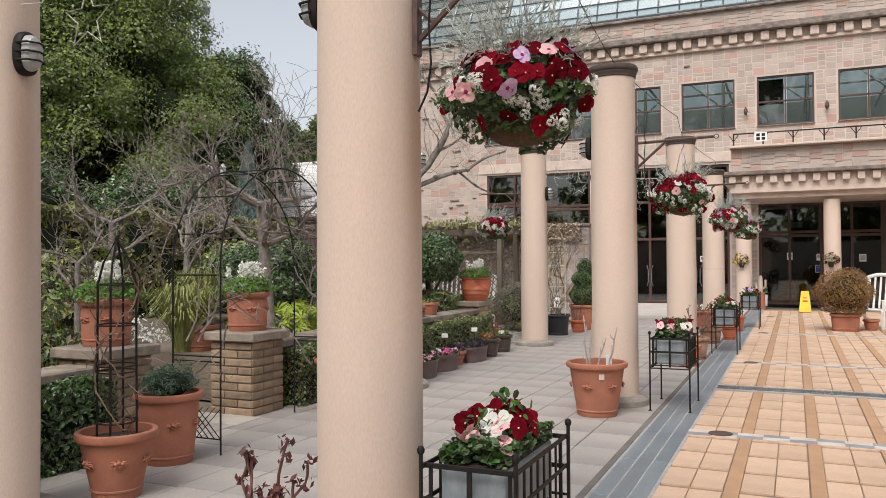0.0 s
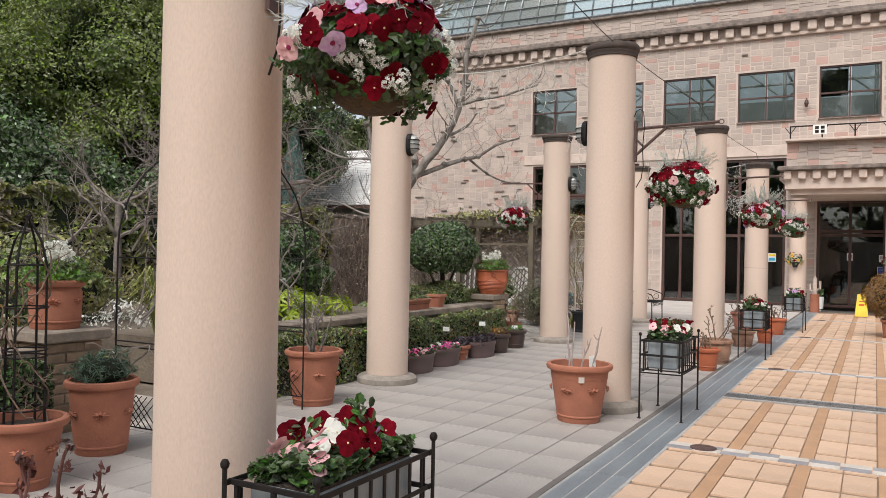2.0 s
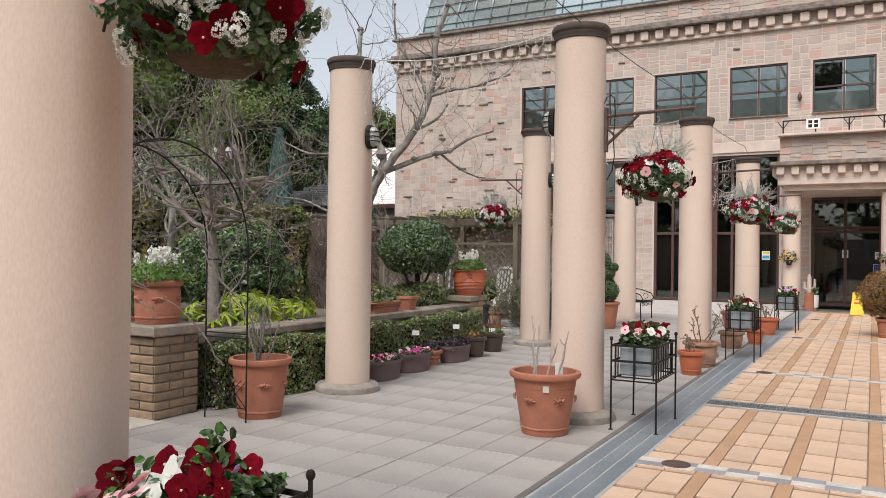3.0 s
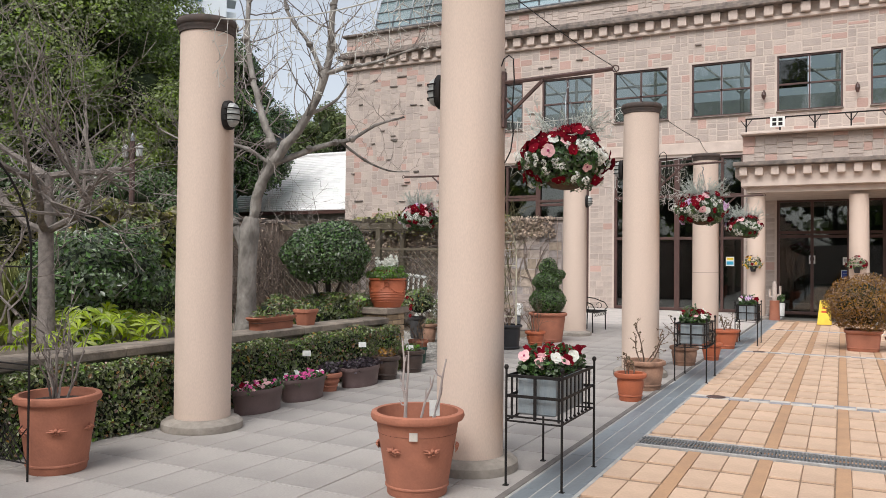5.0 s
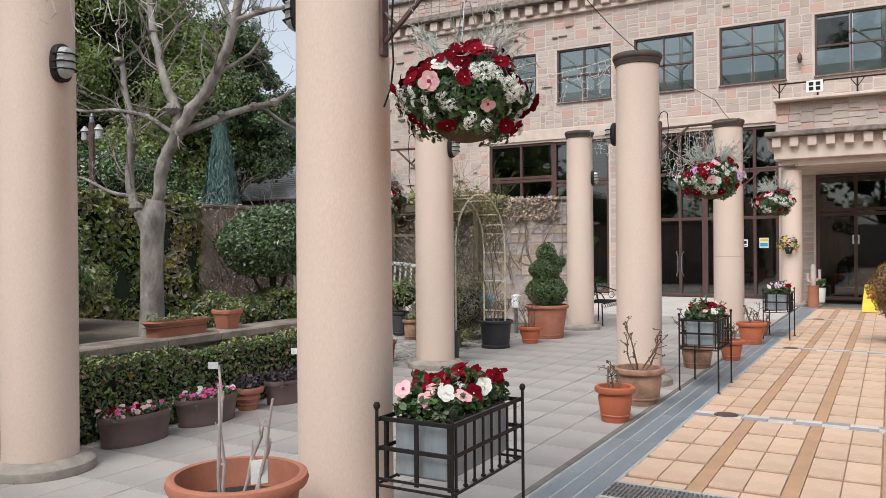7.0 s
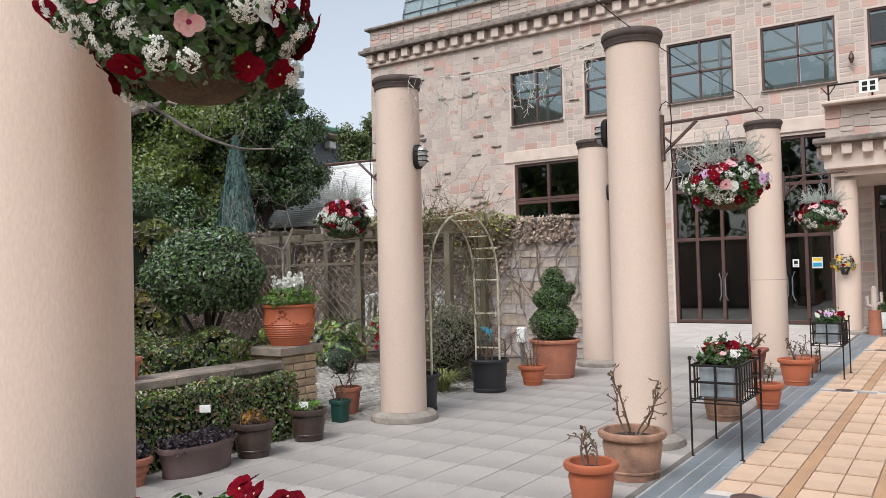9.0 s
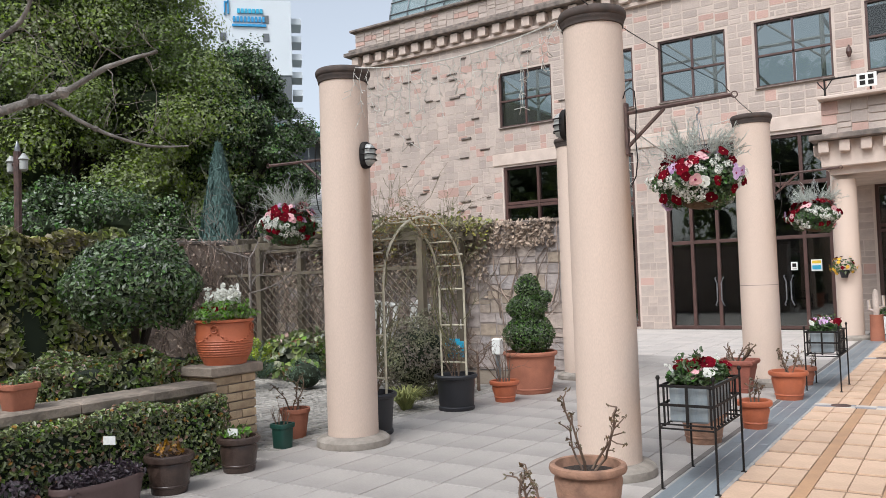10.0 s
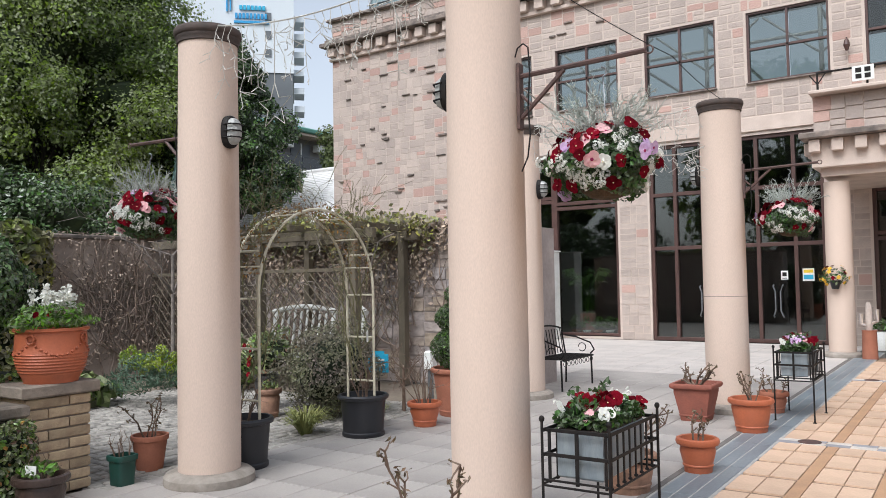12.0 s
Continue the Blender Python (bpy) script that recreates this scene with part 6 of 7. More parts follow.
# dry ivy over the stone wall
iv = thing("dry_ivy", -8.5, 19.1, 0, "brown leafless ivy stems spread over the garden wall", "ivy")
g = Geo()
for k in range(120):
    x0 = rw.uniform(-2.4, 3.6) if k < 60 else rw.uniform(-2.4, 1.6)
    p = Vector((x0, 0.05, rw.uniform(0.0, 1.2)))
    d = Vector((rw.normal() * 0.4, 0, 1)).normalized()
    pts = [p]
    for _ in range(9):
        d = (d + Vector((rw.normal() * 0.45, 0, rw.normal() * 0.3 + 0.1))).normalized()
        p = p + d * 0.22
        p = Vector((min(max(p.x, -2.5), 3.75), 0.05 + rw.normal() * 0.015, min(max(p.z, 0.05), 2.42)))
        pts.append(p)
    g.tube(pts, [0.012 - 0.001 * i for i in range(len(pts))], 4)
part("ivy_growth", g, mat("ivy_stem", (0.33, 0.25, 0.2), (0.15, 0.11, 0.09), scale=5, rough=0.95, island=0.4), iv, kind="stuff")
n = 5200
q = np.stack([rw.uniform(-2.6, 3.7, n), rw.uniform(-0.06, 0.07, n), 2.45 - np.abs(rw.normal(size=n)) * 0.55], 1)
q = q[(q[:, 2] > 0.1) & ((q[:, 0] < 2.5) | (q[:, 2] > 2.0))]
part("ivy_leaves", leaves(q, 0.07, rw, 0.6, np.array([0, -1.0, 0.3]), 0.8), LEAF_R, iv, kind="stuff")
n = 2600
q = np.stack([rw.uniform(-1.2, 2.6, n), rw.uniform(-0.25, 0.3, n), 2.5 - np.abs(rw.normal(size=n)) * 0.22], 1)
part("green_ivy", leaves(q, 0.075, rw, 0.6, np.array([0, -1.0, 0.6]), 0.8), LEAF_I, iv, kind="stuff")

iv2 = thing("dry_ivy", -11.05, 17.2, 0, "brown leafless ivy stems over the boundary wall", "ivy")
g = Geo()
for k in range(130):
    p = Vector((0.0, rw.uniform(-1.6, 1.9), rw.uniform(0.0, 1.0)))
    d = Vector((0, rw.normal() * 0.4, 1)).normalized()
    pts = [p]
    for _ in range(9):
        d = (d + Vector((0, rw.normal() * 0.45, rw.normal() * 0.3 + 0.1))).normalized()
        p = p + d * 0.22
        p = Vector((rw.normal() * 0.015, min(max(p.y, -1.8), 1.95), min(max(p.z, 0.05), 2.4)))
        pts.append(p)
    g.tube(pts, [0.014 - 0.001 * i for i in range(len(pts))], 4)
part("ivy_growth", g, mat("ivy_stem", (0.33, 0.25, 0.2), (0.15, 0.11, 0.09), scale=5, rough=0.95, island=0.4), iv2, kind="stuff")
part("wall_coping", Geo().box(-11.3, 17.6, 2.34, 0.5, 3.6, 0.08, bev=0.02), LEDGE, ivw)
n = 2600
q = np.stack([rw.uniform(-0.03, 0.08, n), rw.uniform(-1.8, 1.95, n), rw.uniform(0.3, 2.42, n)], 1)
part("ivy_leaves", leaves(q, 0.06, rw, 0.4, np.array([1.0, 0, 0.3]), 0.8), LEAF_R, iv2, kind="stuff")

# ---- timber pergola with lattice ----
pg_ = thing("pergola", -8.2, 17.9, 0, "weathered timber pergola with lattice panels and bare vines", "pergola")
for x, y in ((-3.05, 0), (-1.9, 0), (-0.2, 0), (1.7, 0.0), (1.75, 1.05), (-1.9, 1.05), (-0.2, 1.05)):
    part("post", Geo().box(x, y, 1.1, 0.11, 0.11, 2.2, bev=0.008), WOOD, pg_)
for y in (0, 1.05):
    part("beam", Geo().box(-0.6, y, 2.22, 5.3, 0.09, 0.14, bev=0.008), WOOD, pg_)
for k in range(8):
    part("rafter", Geo().box(-2.1 + k * 0.57, 0.5, 2.33, 0.06, 1.7, 0.09, bev=0.006), WOOD, pg_)
for x0, x1 in ((-2.99, -1.96), (-1.84, -0.26), (-0.14, 1.64)):
    part("panel_rail", Geo().box((x0 + x1) / 2, 0.0, 1.72, x1 - x0, 0.05, 0.05).box((x0 + x1) / 2, 0.0, 0.25, x1 - x0, 0.05, 0.05), WOOD, pg_)
    W_, H_ = x1 - x0, 1.44
    for s in (-1, 1):
        c = -H_
        while c < W_:
            a0, a1 = max(0, c), min(W_, c + H_)
            if a1 - a0 > 0.1:
                z0, z1 = a0 - c, a1 - c
                if s < 0:
                    z0, z1 = H_ - z0, H_ - z1
                part("lattice_slat", Geo().tube([(x0 + a0, 0.0 + s * 0.012, 0.27 + z0), (x0 + a1, 0.0 + s * 0.012, 0.27 + z1)], 0.009, 4), WOOD, pg_)
            c += 0.17
g = Geo()
for k in range(26):
    branches(rw, (rw.uniform(-2, 1.9), rw.uniform(0, 1.0), rw.uniform(0.8, 2.3)), (rw.normal(), rw.normal() * 0.3, rw.normal() * 0.5), 0.7, 0.012, 2, g, 0.8, -0.1, 0.75, (2, 3), 5, 0.3, 4, 0.003)
part("vine_growth", g, TWIG, pg_, kind="stuff")
n = 1500
q = np.stack([rw.uniform(-0.3, 2.2, n), rw.uniform(-0.3, 1.3, n), 2.42 + rw.normal(size=n) * 0.07], 1)
part("vine_leaves", leaves(q, 0.08, rw, 0.6), LEAF_I, pg_, kind="stuff")


# ---- garden furniture ----
def slat_chair(name, x, y, rz, w, label, category="chair"):
    """A white slatted garden seat with a curved back rail."""
    c = thing(name, x, y, 0, label, category, rz=rz)
    for sx in (-1, 1):
        part("front_leg", Geo().box(sx * (w / 2 - 0.03), -0.24, 0.2, 0.055, 0.055, 0.4, bev=0.012), WHITE, c)
        part("back_leg", Geo().tube([(sx * (w / 2 - 0.03), 0.24, 0), (sx * (w / 2 - 0.03), 0.2, 0.4), (sx * (w / 2 - 0.05), 0.34, 1.08)], [0.03, 0.03, 0.025], 8), WHITE, c, smooth=True)
        part("armrest", Geo().box(sx * (w / 2 - 0.03), 0.0, 0.62, 0.07, 0.5, 0.03, bev=0.012), WHITE, c)
        part("arm_post", Geo().box(sx * (w / 2 - 0.03), -0.22, 0.5, 0.05, 0.05, 0.24, bev=0.01), WHITE, c)
    n = max(5, int(w / 0.12))
    for k in range(5):
        part("seat_slat", Geo().box(0, -0.24 + k * 0.105, 0.41, w - 0.1, 0.085, 0.025, bev=0.008), WHITE, c)
    for k in range(n):
        xx = -w / 2 + 0.09 + k * (w - 0.18) / (n - 1)
        top = 1.08 + 0.07 * math.cos(xx / w * math.pi)
        part("back_slat", Geo().tube([(xx, 0.22, 0.43), (xx, 0.27, 0.7), (xx, 0.34, top - 0.04)], 0.022, 6), WHITE, c, smooth=True)
    rail = [(w * (t - 0.5), 0.34, 1.08 + 0.08 * math.cos((t - 0.5) * math.pi)) for t in np.linspace(0, 1, 11)]
    part("top_rail", Geo().tube(rail, 0.04, 8), WHITE, c, smooth=True)
    return c


slat_chair("garden_chair", 1.55, 19.3, -30, 0.66, "white plastic slatted garden armchair beside the walk")
slat_chair("garden_bench", -8.3, 18.45, 6, 1.3, "white slatted garden bench under the pergola", "bench")
slat_chair("garden_chair", -7.2, 18.3, -25, 0.6, "white slatted garden chair beside the pergola")

# iron bench near the glass front
bn = thing("iron_bench", -4.2, 19.75, 0, "black wrought iron garden bench with scroll arms", "bench", rz=90)
for sx in (-1, 1):
    for y in (-0.2, 0.22):
        part("leg", Geo().tube([(sx * 0.5, y, 0), (sx * 0.5, y * 0.95, 0.42)], 0.013, 6), BLACK, bn)
    part("arm", Geo().tube([(sx * 0.5, 0.22, 0.7), (sx * 0.5, 0.05, 0.68), (sx * 0.5, -0.18, 0.6), (sx * 0.5, -0.24, 0.5), (sx * 0.5, -0.18, 0.44)], 0.012, 6), BLACK, bn)
    part("back_post", Geo().tube([(sx * 0.5, 0.22, 0.42), (sx * 0.5, 0.28, 0.78)], 0.013, 6), BLACK, bn)
    part("scroll", Geo().tube([(sx * 0.5, -0.05 + 0.06 * math.cos(t), 0.53 + 0.06 * math.sin(t)) for t in np.linspace(0, 5.5, 12)], 0.007, 5), BLACK, bn)
for k in range(11):
    part("seat_bar", Geo().tube([(-0.48 + k * 0.096, -0.22, 0.43), (-0.48 + k * 0.096, 0.24, 0.43)], 0.008, 5), BLACK, bn)
    part("back_bar", Geo().tube([(-0.45 + k * 0.09, 0.23, 0.45), (-0.45 + k * 0.09, 0.285, 0.8)], 0.007, 5), BLACK, bn)
part("seat_rail", Geo().tube([(-0.5, -0.22, 0.42), (0.5, -0.22, 0.42)], 0.014, 6).tube([(-0.5, 0.24, 0.42), (0.5, 0.24, 0.42)], 0.014, 6), BLACK, bn)
part("back_rail", Geo().tube([(t, 0.28, 0.8 + 0.06 * math.cos(t * 3.1)) for t in np.linspace(-0.5, 0.5, 11)], 0.013, 6), BLACK, bn)
for k in range(8):
    part("apron_scroll", Geo().tube([(-0.44 + k * 0.125 + 0.045 * math.cos(t), -0.22, 0.37 + 0.035 * math.sin(t)) for t in np.linspace(0, 6.28, 11)], 0.005, 4), BLACK, bn)

cb = thing("utility_cabinet", -8.6, 27.95, 0, "white metal utility cabinet with dark vent", "cabinet")
part("body", Geo().box(0, 0, 1.13, 0.55, 0.45, 2.26, bev=0.02), WHITE, cb)
part("vent", Geo().box(0.12, -0.23, 1.85, 0.1, 0.02, 0.4), BLACK, cb)
part("top_plate", Geo().box(0, 0, 2.275, 0.62, 0.52, 0.03, bev=0.008), WHITE, cb)
part("lifting_eye", Geo().tube([(0.1 + 0.05 * math.cos(t), 0, 2.29 + 0.04 * math.sin(t)) for t in np.linspace(0, 6.28, 13)], 0.012, 5), STEEL, cb)


# ---- rose arches ----
def arch(name, x, y, width, depth, h, r, material, rungs, label, rz=0, foot=0.0):
    """An arch of two hoops joined by rungs; width along its own x."""
    a = thing(name, x, y, 0, label, "garden arch", rz=rz)
    R, zs_ = width / 2, h - width / 2
    for d in (-depth / 2, depth / 2):
        pts = [(-R, d, foot), (-R, d, zs_ * 0.5)] + [(-R * math.cos(t), d, zs_ + R * math.sin(t)) for t in np.linspace(0, math.pi, 21)] + [(R, d, zs_ * 0.5), (R, d, foot)]
        part("hoop", Geo().tube(pts, r, 7), material, a, smooth=True)
    for s in (-1, 1):
        for z in rungs:
            part("rung", Geo().tube([(s * R, -depth / 2, z), (s * R, depth / 2, z)], r * 0.8, 6), material, a)
    for t in np.linspace(0.3, math.pi - 0.3, 7):
        p0 = (-R * math.cos(t), zs_ + R * math.sin(t))
        part("rung", Geo().tube([(p0[0], -depth / 2, p0[1]), (p0[0], depth / 2, p0[1])], r * 0.7, 5), material, a)
    return a


a = arch("black_arch", -4.33, 5.73, 1.68, 0.48, 2.32, 0.0075, BLACK, (0.12, 0.72, 0.76, 1.4), "black iron garden arch with lattice sides over the gate", 90)
for s in (-1, 1):
    for k in range(5):
        part("lattice_wire", Geo().tube([(s * 0.84, -0.24 + k * 0.06, 0.12), (s * 0.84, -0.24 + 0.24 + k * 0.06, 0.36)], 0.004, 4).tube([(s * 0.84, 0.24 - k * 0.06, 0.12), (s * 0.84, -k * 0.06, 0.36)], 0.004, 4), BLACK, a)
g = Geo()
for k in range(16):
    s = -1 if k % 2 else 1
    branches(rw, (s * 0.84, rw.uniform(-0.2, 0.2), rw.uniform(0.3, 1.8)), (-s * 0.5, rw.normal() * 0.4, 0.9), 0.5, 0.01, 3, g, 0.6, 0.1, 0.75, (1, 2), 5, 0.25, 4, 0.003)
part("bare_climber", g, TWIG, a, kind="stuff")

tub_pos = ((-4.42, 14.02), (-4.42, 15.58))
a = arch("white_arch", -4.42, 14.8, 1.5, 0.34, 2.2, 0.013, CREAMTUBE, (0.55, 0.98, 1.4, 1.8), "cream tubular garden arch standing in black tubs", 90, 0.33)
g = Geo()
for k in range(22):
    s = 1 if k % 4 else -1
    branches(rw, (s * 0.74, rw.uniform(-0.15, 0.15), rw.uniform(0.4, 1.5)), (rw.normal() * 0.15 - s * 0.1, rw.normal() * 0.2, 1), 0.55, 0.007, 3, g, 0.4, 0.3, 0.8, (1, 2), 5, 0.18, 4, 0.002)
for k in range(20):
    t = rw.uniform(0.2, 2.9)
    branches(rw, (0.75 * math.cos(t), rw.uniform(-0.15, 0.15), 1.45 + 0.75 * math.sin(t)), (-math.sin(t) + rw.normal() * 0.3, rw.normal() * 0.3, math.cos(t) * (1 if math.cos(t) > 0 else -1)), 0.35, 0.005, 3, g, 0.5, 0.0, 0.8, (2, 2), 4, 0.2, 4, 0.002)
part("bare_climber", g, mat("olive_twig", (0.17, 0.16, 0.07), (0.12, 0.1, 0.06), scale=20, rough=0.9), a, kind="stuff")
n = 900
t = rw.uniform(0.1, 3.0, n)
q = np.stack([0.75 * np.cos(t), rw.uniform(-0.2, 0.2, n), 1.47 + 0.75 * np.sin(t)], 1) + rw.normal(size=(n, 3)) * 0.04
part("sparse_leaves", leaves(q, 0.03, rw, 0.5), LEAF_O, a, kind="stuff")
part("paper_label", Geo().box(0.62, -0.2, 1.0, 0.07, 0.004, 0.11, 0.5), WHITE, a)
for x, y in tub_pos:
    p = pot(x, y, 0, 0.41, 0.245, 0.205, BLACKPLASTIC, "black plastic nursery tub at the foot of the arch", "oval", name="plant_tub", group="arch tubs", ex=1, ey=1)
    stems(p, rw, 4, (0, 0, 0.35), 0.5, 0.2, 0.008, ROSE, 2)

# ---- beyond the arch ----
b = bush("twiggy_bush", "dense twiggy bush with small purplish leaves", -5.45, 16.25, 0, (0, 0, 0.52), (0.6, 0.6, 0.54), 11000, 0.038, LEAF_P, 211, rough=0.18, thick=0.35, low=-1.0)
g = Geo()
for k in range(60):
    d = rw.normal(size=3)
    d[2] = abs(d[2]) + 0.3
    branches(rw, (0, 0, 0.1), d, 0.42, 0.006, 2, g, 0.5, 0.1, 0.6, (1, 2), 3, 0.15, 3, 0.002)
part("twig_growth", g, TWIG, b, kind="stuff")
p = pot(-4.23, 17.1, 0, 0.54, 0.34, 0.26, TERRA, "large plain terracotta pot with bird-shaped topiary", name="flower_pot")
tp_ = thing("bird_topiary", -4.23, 17.1, 0.5, "clipped box topiary shaped like a sitting bird", "topiary")
for c, r, n in (((0, 0, 0.26), (0.34, 0.34, 0.27), 4600), ((-0.02, 0.0, 0.6), (0.27, 0.27, 0.2), 2600), ((0, 0, 0.86), (0.17, 0.17, 0.19), 1300), ((0.2, 0.06, 0.74), (0.12, 0.1, 0.09), 600)):
    foliage(tp_, rw, c, r, n, 0.035, mat("box_leaf", (0.055, 0.095, 0.025), (0.09, 0.13, 0.045), scale=6, rough=0.45, bump=0, island=0.5, hue=0.02, leaf=0.15), rough=0.06, thick=0.15, low=-1.0)
p = pot(-4.18, 16.3, 0, 0.26, 0.17, 0.12, TERRA_O, "orange terracotta pot with bare upright rose")
stems(p, rw, 5, (0, 0, 0.2), 0.7, 0.2, 0.008, ROSE, 2)
p = pot(-4.35, 17.75, 0, 0.26, 0.14, 0.1, TERRA, "small terracotta pot behind the topiary")
stems(p, rw, 3, (0, 0, 0.2), 0.3, 0.2, 0.008, ROSE, 1)
bare_tree(-4.95, 16.95, 0, 0.5, 0.02, 117, "bare thin reddish shrub by the garden wall", 3, 0.5, (0, 0), (2, 3), ROSE, "bare_shrub")
p = pot(-6.53, 16.25, 0.0, 0.42, 0.15, 0.11, mat("slate_pot", (0.06, 0.055, 0.055), rough=0.5), "tall dark grey pot with leafy camellia")
foliage(p, rw, (0.05, 0, 0.68), (0.35, 0.33, 0.27), 1500, 0.06, LEAF, rough=0.25)
for _ in range(5):
    bloom("red", p, (rw.uniform(-0.2, 0.1), -0.3, 0.7 + rw.normal() * 0.12), (0, -1, 0.2), rw, False, 0.8)
p = pot(-6.05, 15.85, 0.0, 0.33, 0.13, 0.1, TERRA_OLD, "tall pale terracotta pot beside the bush")
foliage(p, rw, (0, 0, 0.36), (0.12, 0.12, 0.07), 160, 0.04, LEAF, fill=False)
bs_ = thing("blue_sign", -5.25, 16.85, 0, "blue scalloped plant sign on a black stake", "sign")
part("board", Geo().box(0, 0, 0.56, 0.27, 0.015, 0.22, 0.2, bev=0.004).box(0, 0, 0.68, 0.16, 0.014, 0.05, 0.2), BLUESIGN, bs_)
part("writing", Geo().box(0, -0.012, 0.6, 0.18, 0.003, 0.025, 0.2).box(0, -0.012, 0.54, 0.2, 0.003, 0.018, 0.2), WHITE, bs_)
part("stake", Geo().tube([(0, 0.01, 0), (0, 0.01, 0.5)], 0.012, 6), BLACK, bs_)
mt_ = thing("garden_outlet", -4.98, 17.55, 0, "white plastic outdoor outlet box on a post", "outlet box")
part("post", Geo().box(0, 0, 0.22, 0.05, 0.05, 0.44), STEEL, mt_)
part("box", Geo().box(0, 0, 0.54, 0.13, 0.1, 0.24, bev=0.02), WHITE, mt_)
# euphorbia with lime heads, and broad dark leaves beside it
eu = thing("euphorbia_plant", -8.2, 15.75, 0, "blue-green euphorbia with lime yellow flower heads", "plant")
foliage(eu, rw, (0, 0, 0.32), (0.45, 0.45, 0.32), 2600, 0.07, mat("euphorbia_leaf", (0.09, 0.14, 0.09), (0.06, 0.11, 0.06), rough=0.6, bump=0, island=0.3, leaf=0.15), aspect=0.2, rough=0.3, fill=False)
for k in range(24):
    a, r = rw.uniform(0, 6.28), rw.uniform(0.05, 0.46)
    foliage(eu, rw, (math.cos(a) * r, math.sin(a) * r, 0.6 + rw.normal() * 0.06), (0.06, 0.06, 0.08), 130, 0.035, LEAF_Y, "flower_head", fill=False, low=-1)
bush("leafy_perennial", "broad dark green leaves spreading over the path", -8.9, 15.1, 0, (0, 0, 0.15), (0.55, 0.6, 0.25), 420, 0.2, LEAF, 212, "plant", fill=False, aspect=0.8)
bush("leafy_perennial", "fresh green leafy clump under the pergola", -8.6, 17.2, 0, (0, 0, 0.25), (0.8, 0.5, 0.45), 1500, 0.12, LEAF, 213, "plant", rough=0.3, aspect=0.7)
bush("low_bush", "silvery green shrub beside the white chair", -7.4, 16.2, 0, (0, 0, 0.2), (0.3, 0.3, 0.25), 900, 0.05, MATS["lavender_leaf"], 214, rough=0.3, aspect=0.2)
# pale flowers and pots seen through the gate
bush("white_flowers", "patch of white flowers in the garden bed", -7.0, 6.2, 0.0, (0, 0, 0.25), (0.5, 0.4, 0.35), 900, 0.06, WHITEF, 215, "flowers", fill=False, rough=0.4)
bush("white_flowers", "patch of white flowers in the garden bed", -7.7, 7.6, 0.3, (0, 0, 0.2), (0.6, 0.4, 0.3), 700, 0.05, WHITEF, 216, "flowers", fill=False, rough=0.4)
bush("leafy_perennial", "yellow-green low plant in the gateway", -6.4, 5.9, 0.0, (0, 0, 0.12), (0.45, 0.4, 0.22), 700, 0.08, LEAF_Y, 217, "plant", fill=False, rough=0.3, aspect=0.3)
p = pot(-6.2, 7.05, 0.5, 0.3, 0.2, 0.14, TERRA, "terracotta pot of pale grass behind the gate pier")
grass("ornamental_grass", "arching pale grass in a terracotta pot", -6.2, 7.05, 0.76, 200, 0.5, 0.4, STRAW, 85)

# ---- on the walk by the entrance ----
p = pot(0.95, 18.5, 0, 0.36, 0.28, 0.24, TERRA, "square terracotta pot with round bronze conifer", power=6.0)
b = bush("bronze_conifer", "round bronze-brown clipped conifer in a square pot", 0.95, 18.5, 0.32, (0, 0, 0.48), (0.58, 0.58, 0.5), 10000, 0.05, LEAF_O, 221, rough=0.1, thick=0.25, low=-0.9, aspect=0.3)
p = pot(1.45, 18.75, 0, 0.24, 0.15, 0.11, TERRA, "small terracotta pot beside the conifer")
ys = thing("caution_sign", 0.25, 24.5, 0, "yellow plastic folding caution floor sign", "floor sign")
for s in (-1, 1):
    m_ = pose(0, 0, 0.62, s * 13, 0, 0) @ pose(0, 0, -0.62)
    part("panel", Geo().add([m_ @ Vector(v) for v in ((-0.16, s * 0.006, 0), (0.16, s * 0.006, 0), (0.1, s * 0.006, 0.6), (-0.1, s * 0.006, 0.6), (-0.16, s * 0.03, 0), (0.16, s * 0.03, 0), (0.1, s * 0.03, 0.6), (-0.1, s * 0.03, 0.6))], [(0, 1, 2, 3), (7, 6, 5, 4), (0, 4, 5, 1), (1, 5, 6, 2), (2, 6, 7, 3), (3, 7, 4, 0)]), YSIGN, ys)
part("printed_bars", Geo().box(0, -0.085, 0.42, 0.11, 0.004, 0.03).box(0, -0.105, 0.33, 0.13, 0.004, 0.05), mat("sign_red", (0.6, 0.1, 0.03), rough=0.5), ys)
bin_ = thing("small_bin", -0.95, 27.6, 0, "small white bin with a potted plant on top", "bin")
part("body", Geo().lathe([(0.12, 0), (0.14, 0.35), (0.13, 0.37), (0.001, 0.37)], 20), WHITE, bin_, smooth=True)
foliage(bin_, rw, (0, 0, 0.48), (0.16, 0.16, 0.14), 160, 0.08, LEAF_D, fill=False)
cac = thing("stone_urn", -0.95, 25.6, 0, "tall narrow terracotta stand with carved cactus", "ornament")
part("stand", Geo().lathe([(0.13, 0), (0.13, 0.02), (0.12, 0.5), (0.13, 0.52), (0.001, 0.52)], 20), TERRA, cac, smooth=True)
part("cactus", Geo().lathe([(0.05, 0.5), (0.06, 0.6), (0.055, 0.95), (0.03, 1.02), (0.001, 1.03)], 12).tube([(0.05, 0, 0.65), (0.13, 0, 0.68), (0.14, 0, 0.9)], 0.035, 8).tube([(-0.05, 0, 0.6), (-0.12, 0, 0.63), (-0.13, 0, 0.82)], 0.035, 8), OLDSTONE, cac, smooth=True)


